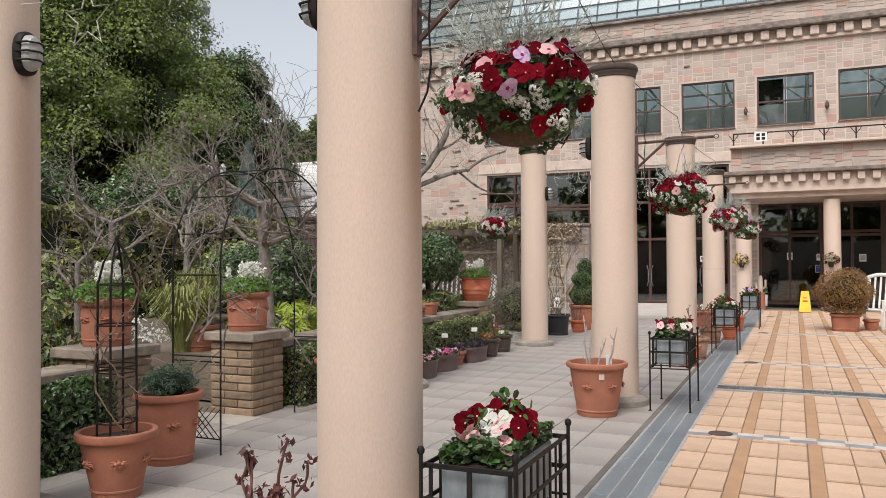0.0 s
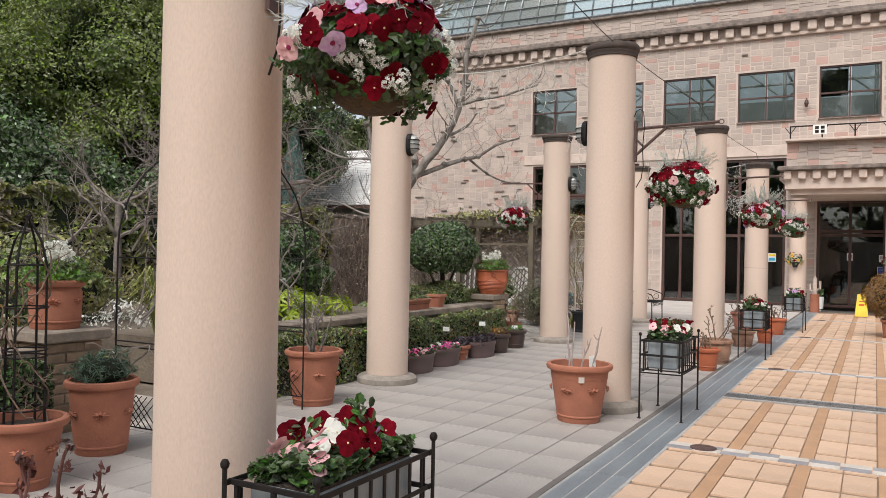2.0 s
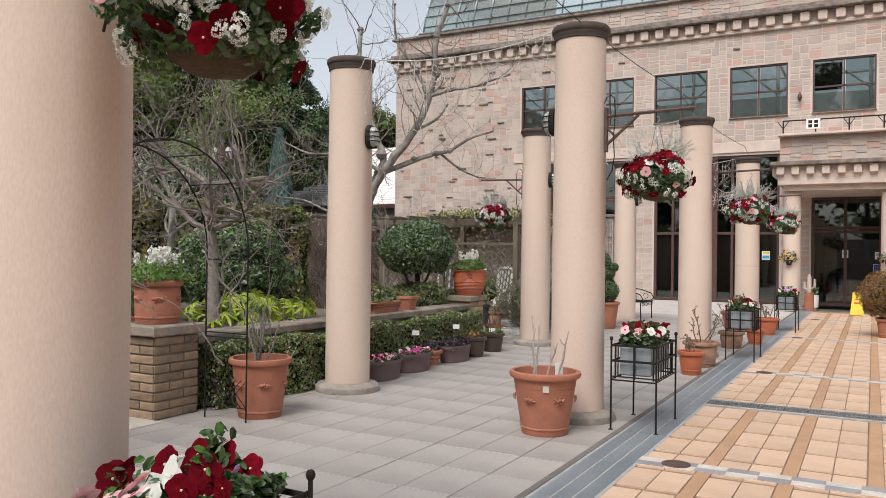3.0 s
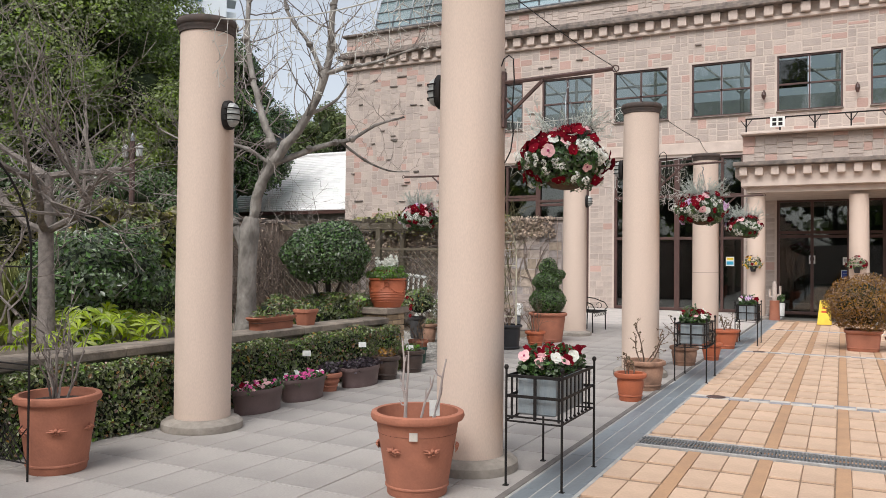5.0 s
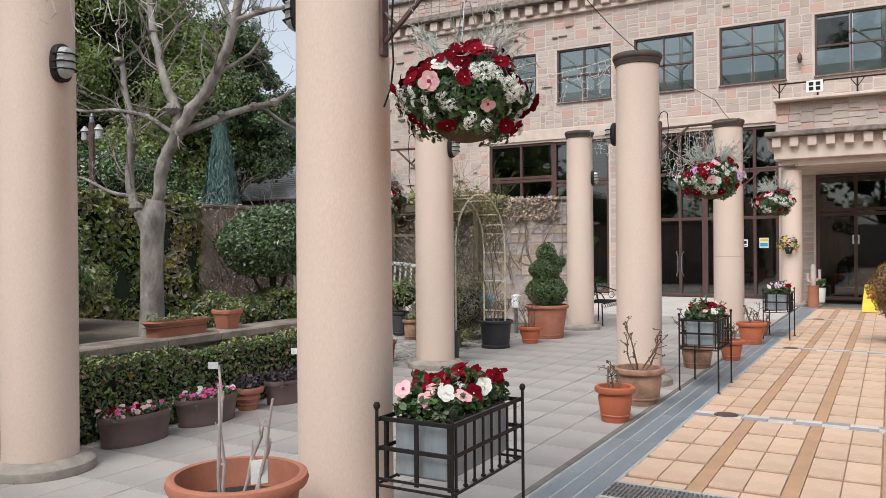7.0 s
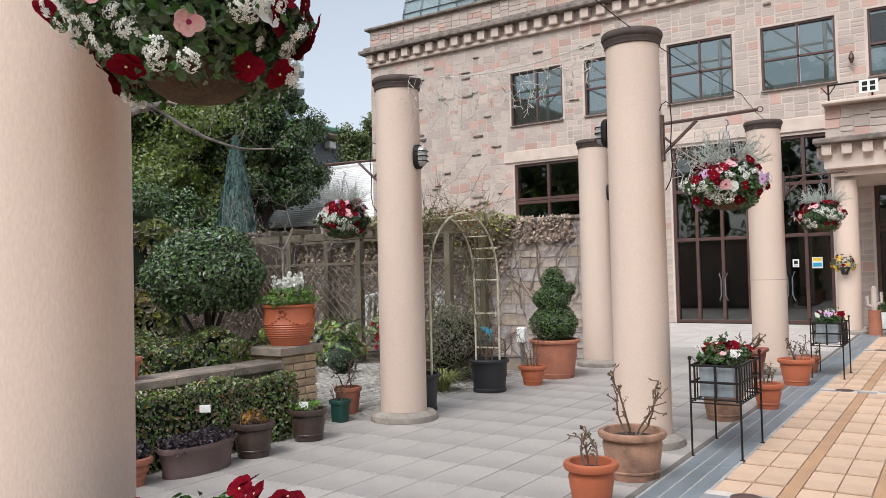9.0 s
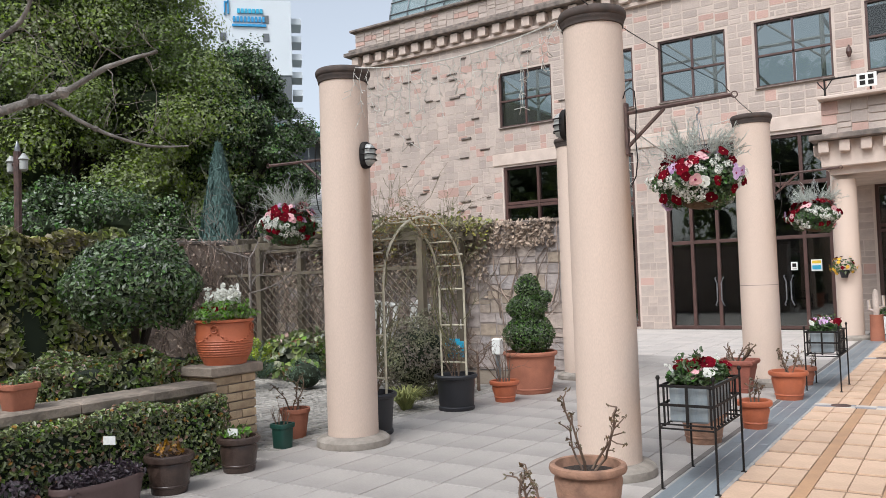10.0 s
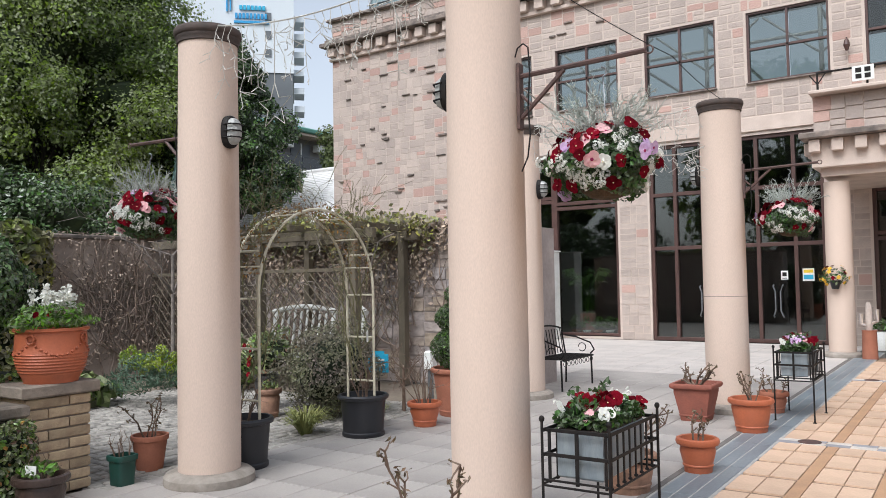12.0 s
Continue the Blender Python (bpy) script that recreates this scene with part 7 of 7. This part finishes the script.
def notice(x, z, w, h, cols, label, y=FY + 0.1):
    nt = thing("notice", x, y, z, label, "notice", "door notices")
    part("sheet", Geo().box(0, 0, 0, w, 0.006, h), WHITE, nt)
    for k, (m_, z0, hh, ww) in enumerate(cols):
        part("print", Geo().box(0, -0.006, z0, ww, 0.004, hh), m_, nt)


notice(-2.92, 1.55, 0.15, 0.2, ((BLACK, 0.02, 0.09, 0.09), (BLACK, -0.07, 0.015, 0.1)), "white square notice with dark symbol on the door")
notice(-2.42, 1.55, 0.24, 0.28, ((YSIGN, 0.08, 0.07, 0.2), (BLUESIGN, -0.05, 0.1, 0.2)), "yellow and blue notice sheet on the glass door")
notice(-0.15, 1.62, 0.17, 0.24, ((BLACK, 0.02, 0.1, 0.1),), "white notice with dark symbol on the entrance")
notice(0.75, 1.58, 0.2, 0.22, ((LAMPGLASS, 0.03, 0.09, 0.16),), "pale notice sheet on the entrance glass")
notice(0.75, 1.2, 0.28, 0.24, ((mat("deep_blue_print", (0.03, 0.06, 0.25), rough=0.5, bump=0), 0.0, 0.22, 0.26), (WHITE, 0.03, 0.02, 0.18)), "blue notice board beside the entrance")
notice(2.0, 1.55, 0.2, 0.24, ((LAMPGLASS, 0.0, 0.16, 0.15),), "poster sheet on the entrance glass")
for x, z in ((3.3, 1.75), (3.9, 1.75), (3.3, 1.4), (3.9, 1.4)):
    notice(x, z, 0.5, 0.3, ((mat("faded_pink_print", (0.6, 0.3, 0.3), rough=0.6), 0.0, 0.2, 0.4),), "framed poster beside the entrance")
ex_ = thing("exit_sign", -0.05, FY + 1.5, 2.72, "pale hanging sign board inside the entrance", "sign")
part("board", Geo().box(0, 0, 0, 0.62, 0.05, 0.2, bev=0.006), WHITE, ex_)
for s in (-1, 1):
    part("rod", Geo().tube([(s * 0.2, 0, 0.1), (s * 0.2, 0, 2.2)], 0.008, 5), STEEL, ex_)
# palm and small plants behind the display window
pl = thing("indoor_palm", -8.1, FY + 0.9, 0.02, "green palm in a pot behind the display window", "palm")
part("pot", Geo().lathe([(0.18, 0), (0.22, 0.6), (0.2, 0.6), (0.001, 0.56)], 20), TERRA, pl, smooth=True)
g = Geo()
for k in range(22):
    a = k * 0.9
    L = rw.uniform(0.7, 1.0)
    pts = [Vector((0, 0, 0.6)), Vector((0.14 * math.cos(a) * L, 0.14 * math.sin(a) * L, 0.6 + 0.75 * L)), Vector((0.38 * math.cos(a) * L, 0.38 * math.sin(a) * L, 0.6 + 1.25 * L)), Vector((0.7 * math.cos(a) * L, 0.7 * math.sin(a) * L, 0.6 + 1.2 * L))]
    g.tube(pts, 0.01, 4)
    for i in range(1, 22):
        t = i / 22 * 2.99
        q = pts[int(t)].lerp(pts[int(t) + 1], t - int(t))
        for s in (-1, 1):
            w = Vector((-math.sin(a) * s, math.cos(a) * s, -0.5)) * 0.26
            u = Vector((math.cos(a), math.sin(a), 0)) * 0.02
            g.add([q - u, q + u, q + w + u * 2], [(0, 1, 2)])
part("fronds", g, LEAF_B, pl, kind="stuff")
for k in range(5):
    p = pot(-8.4 + k * 0.33, FY + 0.75, 0.02, 0.16, 0.1, 0.08, WHITE if k % 2 else TERRA, "small potted plant in the display window", group="window plants", name="house_plant")
    foliage(p, rw, (0, 0, 0.32), (0.16, 0.16, 0.2), 140, 0.12, LEAF_B, fill=False, aspect=0.3)
# wall lanterns and spotlight between the upper windows
for x in (-1.45, 1.02, 3.5):
    ln = thing("wall_lantern", x, FY - 0.02, 6.5, "small dark wall lantern between the windows", "wall lantern", "facade lanterns")
    part("bracket", Geo().tube([(0, 0, 0.1), (0, -0.14, 0.16)], 0.02, 6), BLACK, ln)
    part("glass", Geo().lathe([(0.03, -0.12), (0.07, 0.0), (0.05, 0.1), (0.001, 0.16)], 10, 0, -0.15), BRONZE, ln)

# ---- light strings and cables between the columns ----
LIGHTW = mat("pale_light_cord", (0.55, 0.53, 0.48), (0.42, 0.4, 0.36), scale=20, rough=0.5, bump=0)


def light_string(p0, p1, sag, drops, seed, label, drop=0.55):
    rng = np.random.default_rng(seed)
    p0, p1 = Vector(p0), Vector(p1)
    s = thing("light_string", p0.x, p0.y, p0.z, label, "light string", "fairy lights")
    d = p1 - p0
    at_ = lambda t: d * t + Vector((0, 0, -sag * 4 * t * (1 - t)))
    part("cord", Geo().tube([at_(t) for t in np.linspace(0, 1, 17)], 0.006, 5), LIGHTW, s)
    g = Geo()
    for k in range(drops):
        p = at_((k + 0.5) / drops)
        L = drop * rng.uniform(0.35, 1.1)
        pts = [p]
        for _ in range(5):
            pts.append(pts[-1] + Vector((rng.normal() * 0.02, rng.normal() * 0.02, -L / 5)))
        g.tube(pts, 0.0025, 4)
        for q in pts[1:]:
            for _b in range(2):
                g.tube([q, q + Vector((rng.normal() * 0.045, rng.normal() * 0.045, -0.03 + rng.normal() * 0.015))], [0.002, 0.0038], 4)
    part("icicle_curtain", g, LIGHTW, s, kind="stuff")
    return s


for i in range(4):
    light_string((LC[i][0] + 0.2, LC[i][1] - 0.1, 3.52), (RC[i][0] - 0.2, RC[i][1] - 0.1, 3.52), 0.12, 26, 301 + i, "white icicle fairy lights strung between two columns")
for i in range(4):
    st_ = thing("light_star", LC[i][0] + 0.85, LC[i][1] - 0.1, 2.8, "white wire star hung from the fairy lights", "star ornament", "light stars")
    pts = [(0.17 * (1 if k % 2 == 0 else 0.42) * math.sin(k * math.pi / 5), 0, 0.17 * (1 if k % 2 == 0 else 0.42) * math.cos(k * math.pi / 5)) for k in range(11)]
    part("outline", Geo().tube(pts, 0.004, 4), LIGHTW, st_)
    part("hanger", Geo().tube([(0, 0, 0.17), (0, 0, 0.64)], 0.004, 4), LIGHTW, st_)
light_string((RC[2][0] + 0.1, RC[2][1] + 0.2, 2.75), (RC[3][0] - 0.1, RC[3][1] - 0.3, 3.0), 0.25, 14, 321, "white icicle fairy lights strung along the columns", 0.35)
for i in range(3):
    c_ = thing("cable", RC[i][0], RC[i][1], 3.55, "thin dark cable strung between column tops", "cable", "column cables")
    e = Vector((RC[i + 1][0] - RC[i][0], RC[i + 1][1] - RC[i][1], 0))
    part("wire", Geo().tube([e * t + Vector((0.26 * (1 - abs(2 * t - 1)) + 0.05, 0, -0.12 * 4 * t * (1 - t))) for t in np.linspace(0.04, 0.96, 15)], 0.004, 5), BLACK, c_)


# ---- beyond the garden ----
def big_tree(x, y, h, r, seed, label, material=None, clumps=64, puffs=6, per=300, size=0.12, base=0.1):
    """A broadleaf tree: trunk, limbs and a crown of leafy puffs gathered into clumps, dark between."""
    rng = np.random.default_rng(seed)
    t = thing("broadleaf_tree", x, y, 0, label, "tree", "trees behind the garden")
    part("trunk", Geo().tube([(0, 0, 0), (0.1, 0.1, h * 0.2), (-0.1, 0.2, h * 0.45), (0.1, 0.0, h * 0.7)], [0.32, 0.26, 0.2, 0.1], 10), BARKDARK, t, smooth=True)
    lim, shade, pts, ways = Geo(), Geo(), [], []
    for k in range(clumps):
        f = (k + 0.5) / clumps
        a = k * 2.39996 + rng.uniform(-0.25, 0.25)
        u = f ** 0.85
        rr = r * (0.94 * math.sqrt(max(0.0, 1 - max(0.0, (u - 0.3) / 0.7) ** 2.2)) * (0.75 + 0.25 * min(1, u / 0.3))) * rng.uniform(0.78, 1.1)
        c = np.array([math.cos(a) * rr, math.sin(a) * rr, h * (base + (0.93 - base) * u) + rng.normal() * 0.25])
        s = r * rng.uniform(0.22, 0.38)
        for q in range(puffs):
            d = rng.normal(size=3)
            d[2] = d[2] * 0.8 + 0.25
            d += np.array([math.cos(a), math.sin(a), 0]) * 0.7
            d /= np.linalg.norm(d)
            e = s * rng.uniform(0.42, 0.68)
            o = c + d * s * np.array([0.8, 0.8, 0.8])
            p, w = blob(rng, o, (e * 1.1, e * 1.1, e * 0.95), per, 0.3, 0.35, -0.7)
            p = p + rng.normal(size=p.shape) * e * 0.09
            pts.append(p)
            ways.append(w + np.array([0, 0, 0.3]))
        lim.tube([(0, 0, max(0.3, c[2] * 0.55)), tuple(c * (0.55, 0.55, 0.85)), tuple(c)], [0.1, 0.06, 0.03], 5)
        # dark solid clump, painted shade seen between the puffs
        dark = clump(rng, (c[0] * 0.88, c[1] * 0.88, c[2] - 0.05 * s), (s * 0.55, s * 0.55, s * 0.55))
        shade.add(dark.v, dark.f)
    part("limb_frame", lim, BARKDARK, t, kind="stuff")
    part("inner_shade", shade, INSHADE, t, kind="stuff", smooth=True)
    part("crown", leaves(np.concatenate(pts), size, rng, 0.6, np.concatenate(ways), 0.7), material or LEAF_T, t, kind="stuff")
    return t


# trees after the fourth are unseen, coarse, and only bounce and reflect light
for i, (x, y, h, r) in enumerate(((-34.5, 38, 11, 4.2), (-35.5, 29.6, 18, 5.4), (-30.5, 26.5, 17.5, 5.8), (-38, 22, 17, 6.5), (-35, 12, 18, 6.5), (-30, 2.5, 16.5, 6), (-47, 16, 22, 7.5), (-29, -6, 15, 6), (-44, 4, 21, 7))):
    big_tree(x, y, h, r, 401 + i, "large evergreen camphor tree with dense crown", None, 76 if i < 4 else 40, 7 if i < 4 else 4, (160, 640, 680, 340)[i] if i < 4 else 60, (0.2, 0.15, 0.145, 0.19)[i] if i < 4 else 0.7)
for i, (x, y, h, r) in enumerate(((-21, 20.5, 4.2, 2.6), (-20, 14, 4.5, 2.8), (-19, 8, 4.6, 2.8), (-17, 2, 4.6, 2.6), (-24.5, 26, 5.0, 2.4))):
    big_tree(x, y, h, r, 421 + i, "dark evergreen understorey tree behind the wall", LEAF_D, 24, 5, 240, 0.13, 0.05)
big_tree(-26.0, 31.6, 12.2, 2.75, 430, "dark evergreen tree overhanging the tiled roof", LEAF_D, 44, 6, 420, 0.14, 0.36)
big_tree(-28.5, 45, 11.5, 3.2, 431, "light green tree beyond the tiled roof", mat("olive_leaf", (0.14, 0.17, 0.05), (0.09, 0.12, 0.04), scale=0.4, rough=0.5, bump=0, island=0.4, leaf=0.25), 34, 5, 200, 0.2)
cy_ = thing("cypress", -19.7, 25.2, 0, "broad blue-green weeping conifer cone", "tree")
rng = np.random.default_rng(62)
n = 15000
f = rng.random(n) ** 1.25
a = rng.uniform(0, 6.28, n)
rad = 0.95 * (1 - f) ** 0.75 * (0.75 + 0.3 * rng.random(n) + 0.1 * np.sin(a * 7 + f * 9)) + 0.05
q = np.stack([np.cos(a) * rad, np.sin(a) * rad, 0.2 + f * 6.0], 1)
part("crown", leaves(q, 0.26, rng, 0.17, np.stack([np.cos(a), np.sin(a), 0.15 + 0 * a], 1), 0.45, droop=3.0), LEAF_C, cy_, kind="stuff")
part("inner_shade", Geo().lathe([(0.72, 0.1), (0.62, 1.9), (0.36, 4.2), (0.03, 5.9)], 12), CORE, cy_)
part("trunk", Geo().tube([(0, 0, 0), (0, 0, 3.0)], 0.08, 6), BARKDARK, cy_)

# garden lamp post
lp = thing("lamp_post", -12.5, 14.8, 0, "brown garden lamp post with twin white lamps", "street lamp")
part("pole", Geo().tube([(0, 0, 0), (0, 0, 3.9)], 0.06, 8), RUSTY, lp, smooth=True)
part("crossarm", Geo().tube([(-0.25, 0, 3.7), (0.25, 0, 3.7)], 0.025, 6), RUSTY, lp)
for s in (-1, 1):
    part("lamp_head", Geo().lathe([(0.03, 3.55), (0.065, 3.58), (0.065, 3.73), (0.09, 3.75), (0.02, 3.85)], 12, s * 0.2, 0, 0), LAMPGLASS, lp, smooth=True)
part("finial", Geo().lathe([(0.04, 3.88), (0.05, 3.95), (0.02, 4.05), (0.001, 4.1)], 10), STEEL, lp, smooth=True)

# low house with pale ribbed roof, left of the building
ho = thing("low_house", -27, 36, 0, "low building with pale ribbed tile roof and dark eaves", "house")
part("wall", Geo().box(0, 1.9, 1.9, 20.6, 7.4, 3.8), mat("house_wall", (0.3, 0.27, 0.24), (0.22, 0.2, 0.18), scale=1, rough=0.9), ho)
part("eave", Geo().box(0, -2.2, 3.76, 21.4, 0.25, 0.16), BRONZE, ho)
for k in range(29):
    y0, z0 = -2.3 + k * 0.18, 3.9 + k * 0.1175
    xa = -10.7
    part("roof_course", Geo().add([(xa, y0, z0), (10.7, y0, z0), (10.7, y0 + 0.19, z0 + 0.085), (xa, y0 + 0.19, z0 + 0.085), (xa, y0, z0 - 0.045), (10.7, y0, z0 - 0.045), (10.7, y0 + 0.19, z0 - 0.06), (xa, y0 + 0.19, z0 - 0.06)], [(0, 1, 2, 3), (4, 5, 1, 0), (3, 2, 6, 7), (0, 3, 7, 4), (7, 6, 5, 4), (1, 5, 6, 2)]), ROOFM, ho)
part("rear_roof", Geo().add([(-10.7, 2.9, 7.28), (10.7, 2.9, 7.28), (10.7, 6.4, 3.86), (-10.7, 6.4, 3.86)], [(3, 2, 1, 0)]), ROOFM, ho)
part("ridge", Geo().tube([(-10.8, 2.9, 7.31), (10.8, 2.9, 7.31)], 0.12, 8), ROOFM, ho)

# mid-distance block with green roof
mb = thing("office_block", -44.2, 59, 0, "grey low block with green copper eaves and railed balcony", "building")
part("wall", Geo().box(-0.6, 0, 6, 12, 30, 12), mat("block_wall", (0.2, 0.185, 0.17), (0.15, 0.14, 0.13), scale=0.5, rough=0.9), mb)
part("roof", Geo().box(0, 0, 12.25, 13.6, 31.5, 0.35, bev=0.08), GREENROOF, mb)
part("soffit", Geo().box(0, 0, 11.98, 13.2, 31, 0.16), BAND, mb)
part("balcony_floor", Geo().box(6.0, 0, 9.35, 1.2, 29, 0.2), BAND, mb)
part("balcony_rail", Geo().box(6.5, 0, 10.45, 0.06, 29, 0.06), DARKTOWER, mb)
for k in range(15):
    part("rail_post", Geo().box(6.5, -14.2 + k * 2.03, 9.95, 0.05, 0.05, 1.0), DARKTOWER, mb)
    part("rail_panel", Geo().box(6.5, -13.2 + k * 2.03, 9.95, 0.02, 1.9, 0.8), DARKPANE, mb)
for k in range(9):
    w_ = part("window", Geo().box(5.42, -12.4 + k * 3.1, 10.6, 0.1, 1.9, 1.9), DARKTOWER, mb)
    part("window_frame", Geo().box(5.5, -12.4 + k * 3.1, 10.6, 0.08, 0.08, 1.9), WHITE, w_)
    part("cooler_unit", Geo().box(5.8, -10.9 + k * 3.1, 11.3, 0.5, 0.7, 0.5, bev=0.03), WHITE, mb)
# tall tower with blue lettering shapes
tw = thing("office_tower", -89.2, 80.9, 0, "tall pale apartment tower with blue rooftop lettering", "building", rz=45)
tw.scale = (0.741, 0.741, 0.741)
part("shaft", Geo().box(0, 0, 46.8, 36, 24, 13.6), TOWERM, tw)
part("lower_shaft", Geo().box(0, 0, 20, 35.6, 23.6, 40), DARKTOWER, tw)
for zf in range(9):
    part("balcony", Geo().box(18.9, -8, 24 + zf * 3.3, 1.8, 5, 1.1), TOWERM, tw)
for x in (-12, -4, 6, 13.5):
    for zf in range(3):
        if not (zf > 1 and -4 < x < 10):
            part("window", Geo().box(x, -12.05, 43.5 + zf * 3.3, 1.1, 0.2, 1.4), DARKTOWER, tw)
sgn = part("sign", Geo().box(6.4, -12.2, 51.9, 0.25, 0.3, 2.4).box(7.0, -12.2, 52.2, 0.25, 0.3, 2.6).box(6.7, -12.2, 53.0, 0.8, 0.3, 0.25), BLUE, tw, "blue rooftop lettering shapes")
for k in range(9):
    part("letter_bar", Geo().box(8.0 + k * 0.64, -12.2, 50.0, 0.42, 0.3, 0.95), BLUE, sgn)
for k in range(7):
    part("letter_bar", Geo().box(8.8 + k * 0.66, -12.2, 51.5, 0.5, 0.3, 0.8), BLUESIGN, sgn)
part("letter_bar", Geo().box(10.6, -12.2, 48.9, 6, 0.3, 0.4), BLUE, sgn)

# unseen plain walls added to close the court behind and beside the walk
for nm, x, y, w, d, h in (("court_wall", 20.0, 8, 0.6, 42, 2.6), ("court_wall", -2, -14, 24, 0.6, 3.0)):
    part(nm, Geo().box(x, y, h / 2, w, d, h), STONE, kind="structure", label="unseen plain pink stone wall added to close the court")

# unseen tall trees added so the upper windows reflect dark crowns
for i, (x, y, h, r) in enumerate(((-13, -27, 21, 8), (0, -30, 23, 8), (12, -28, 20, 8), (24, -14, 17, 6.5))):
    big_tree(x, y, h, r, 451 + i, "unseen evergreen tree added to reflect in the windows", None, 30, 4, 60, 0.7)

# ---- paving pieces and stones ----
rt_ = np.random.default_rng(501)
tile = Geo().box(0, 0, 0, 0.352, 0.532, 0.02, bev=0.004).mesh("slab", GREYTILE_P)
rest, count = Geo(), 0
for i in range(10):
    for j in range(37):
        x, y = -1.457 - 0.36 * i, 2.2 + 0.54 * j
        z = -0.0085 + rt_.uniform(-0.0015, 0.0015)
        if x < -4.7:
            continue
        if y < 17.2 and count < 300:
            part("slab", tile, None, floor_grey, loc=(x, y, z))
            count += 1
        else:
            rest.box(x, y, z, 0.352, 0.532, 0.02, bev=0.004)
for i in range(10):
    for j in range(12):
        rest.box(-1.457 - 0.36 * i, 1.66 - 0.54 * j, -0.0085, 0.352, 0.532, 0.02)
part("far_slabs", rest, GREYTILE, floor_grey, kind="stuff")
# setts of the garden path
st, sg2 = part("garden_path", Geo().box(-7.0, 15.2, -0.02, 4.6, 4.6, 0.03), JOINT, kind="structure", label="grey stone sett path beside the arch"), Geo()
for i in range(38):
    for j in range(38):
        w_, d_ = rt_.uniform(0.085, 0.112), rt_.uniform(0.085, 0.112)
        sg2.box(-9.2 + i * 0.12 + rt_.normal() * 0.008, 13.0 + j * 0.12 + rt_.normal() * 0.008, -0.004 + rt_.uniform(-0.004, 0.005), w_, d_, 0.03, rt_.normal() * 0.12, bev=0.01)
part("setts", sg2, mat("worn_setts", (0.33, 0.305, 0.27), (0.23, 0.21, 0.185), scale=3, rough=0.85, bump=0.4, grain=40, island=0.2), st, kind="stuff")
st2, sg3 = part("garden_path", Geo().box(-6.6, 5.45, -0.02, 3.7, 1.5, 0.03), JOINT, kind="structure", label="grey slab path through the garden gate"), Geo()
for i in range(9):
    for j in range(4):
        sg3.box(-4.9 - i * 0.41, 4.85 + j * 0.39, -0.004, 0.4, 0.38, 0.03, bev=0.005)
part("path_slabs", sg3, COBBLE, st2, kind="stuff")
# pale front paving in narrow courses
rest = Geo()
for i in range(18):
    for j in range(51):
        rest.box(-1.6 - i * 0.6, 20.6 + j * 0.155, -0.008, 0.59, 0.141, 0.016)
part("pale_slabs", rest, PALEPAVE, floor_pale, kind="stuff")
# cream tiles in bays between tan strips; white and grey bands across
yt = Geo().box(0, 0, 0, 0.2, 0.445, 0.02, bev=0.003).mesh("tile", YELLOW_P)
ys_rest, tan, wb, bb, count = Geo(), Geo(), Geo(), Geo(), 0
bands = (2.08, 7.14, 12.25, 17.3, 22.3)
for b_i in range(13):
    xs0 = -0.855 + 0.515 * b_i
    for j in range(54):
        y0 = -2.94 + 0.5215 * j
        yc = y0 + 0.26
        if yc > 25.2 or yc < -4:
            continue
        for k in range(2):
            x = xs0 + 0.1 + 0.2075 * k
            if xs0 < 0.6 and 3.2 < yc < 21 and count < 300:
                part("tile", yt, None, floor_yellow, loc=(x, yc, -0.0085))
                count += 1
            else:
                ys_rest.box(x, yc, -0.0085, 0.2, 0.445, 0.02, bev=0.003)
    tan.box(xs0 + 0.465, 10.6, -0.0082, 0.092, 30, 0.02)
for b_ in bands:
    for row in range(2):
        for k in range(33):
            (wb if (k + row) % 2 else bb).box(-0.77 + k * 0.204, b_ - 0.052 + 0.104 * row, -0.004, 0.199, 0.1, 0.02, bev=0.002)
part("far_tiles", ys_rest, YELLOW, floor_yellow, kind="stuff")
part("tan_strips", tan, TAN, floor_yellow, kind="stuff")
part("white_band", wb, WHITETILE, floor_yellow, kind="stuff")
part("grey_band", bb, BLUETILE, floor_yellow, kind="stuff")
# single facade stones and wall stones
unit = Geo().box(0, 0, 0, 1, 1, 1, bev=0.02).mesh("stone", STONE_P)
for x, z, w, h, d in near_stones:
    part("stone", unit, None, front, loc=Matrix.Translation((x + w / 2, -d / 2, z + h / 2)) @ Matrix.Diagonal((w - 0.018, d, h - 0.018, 1)))
unit2 = Geo().box(0, 0, 0, 1, 1, 1, bev=0.04).mesh("stone", mat("garden_rubble_piece", (0.44, 0.365, 0.32), (0.29, 0.24, 0.215), scale=2, rough=0.95, bump=0.6, grain=22, obj=0.2, hue=0.02))
for x, z, w, h, d in big:
    part("stone", unit2, None, gw, loc=Matrix.Translation((x + w / 2, 19.205 - d / 2, z + h / 2)) @ Matrix.Diagonal((w - 0.02, d, h - 0.02, 1)))
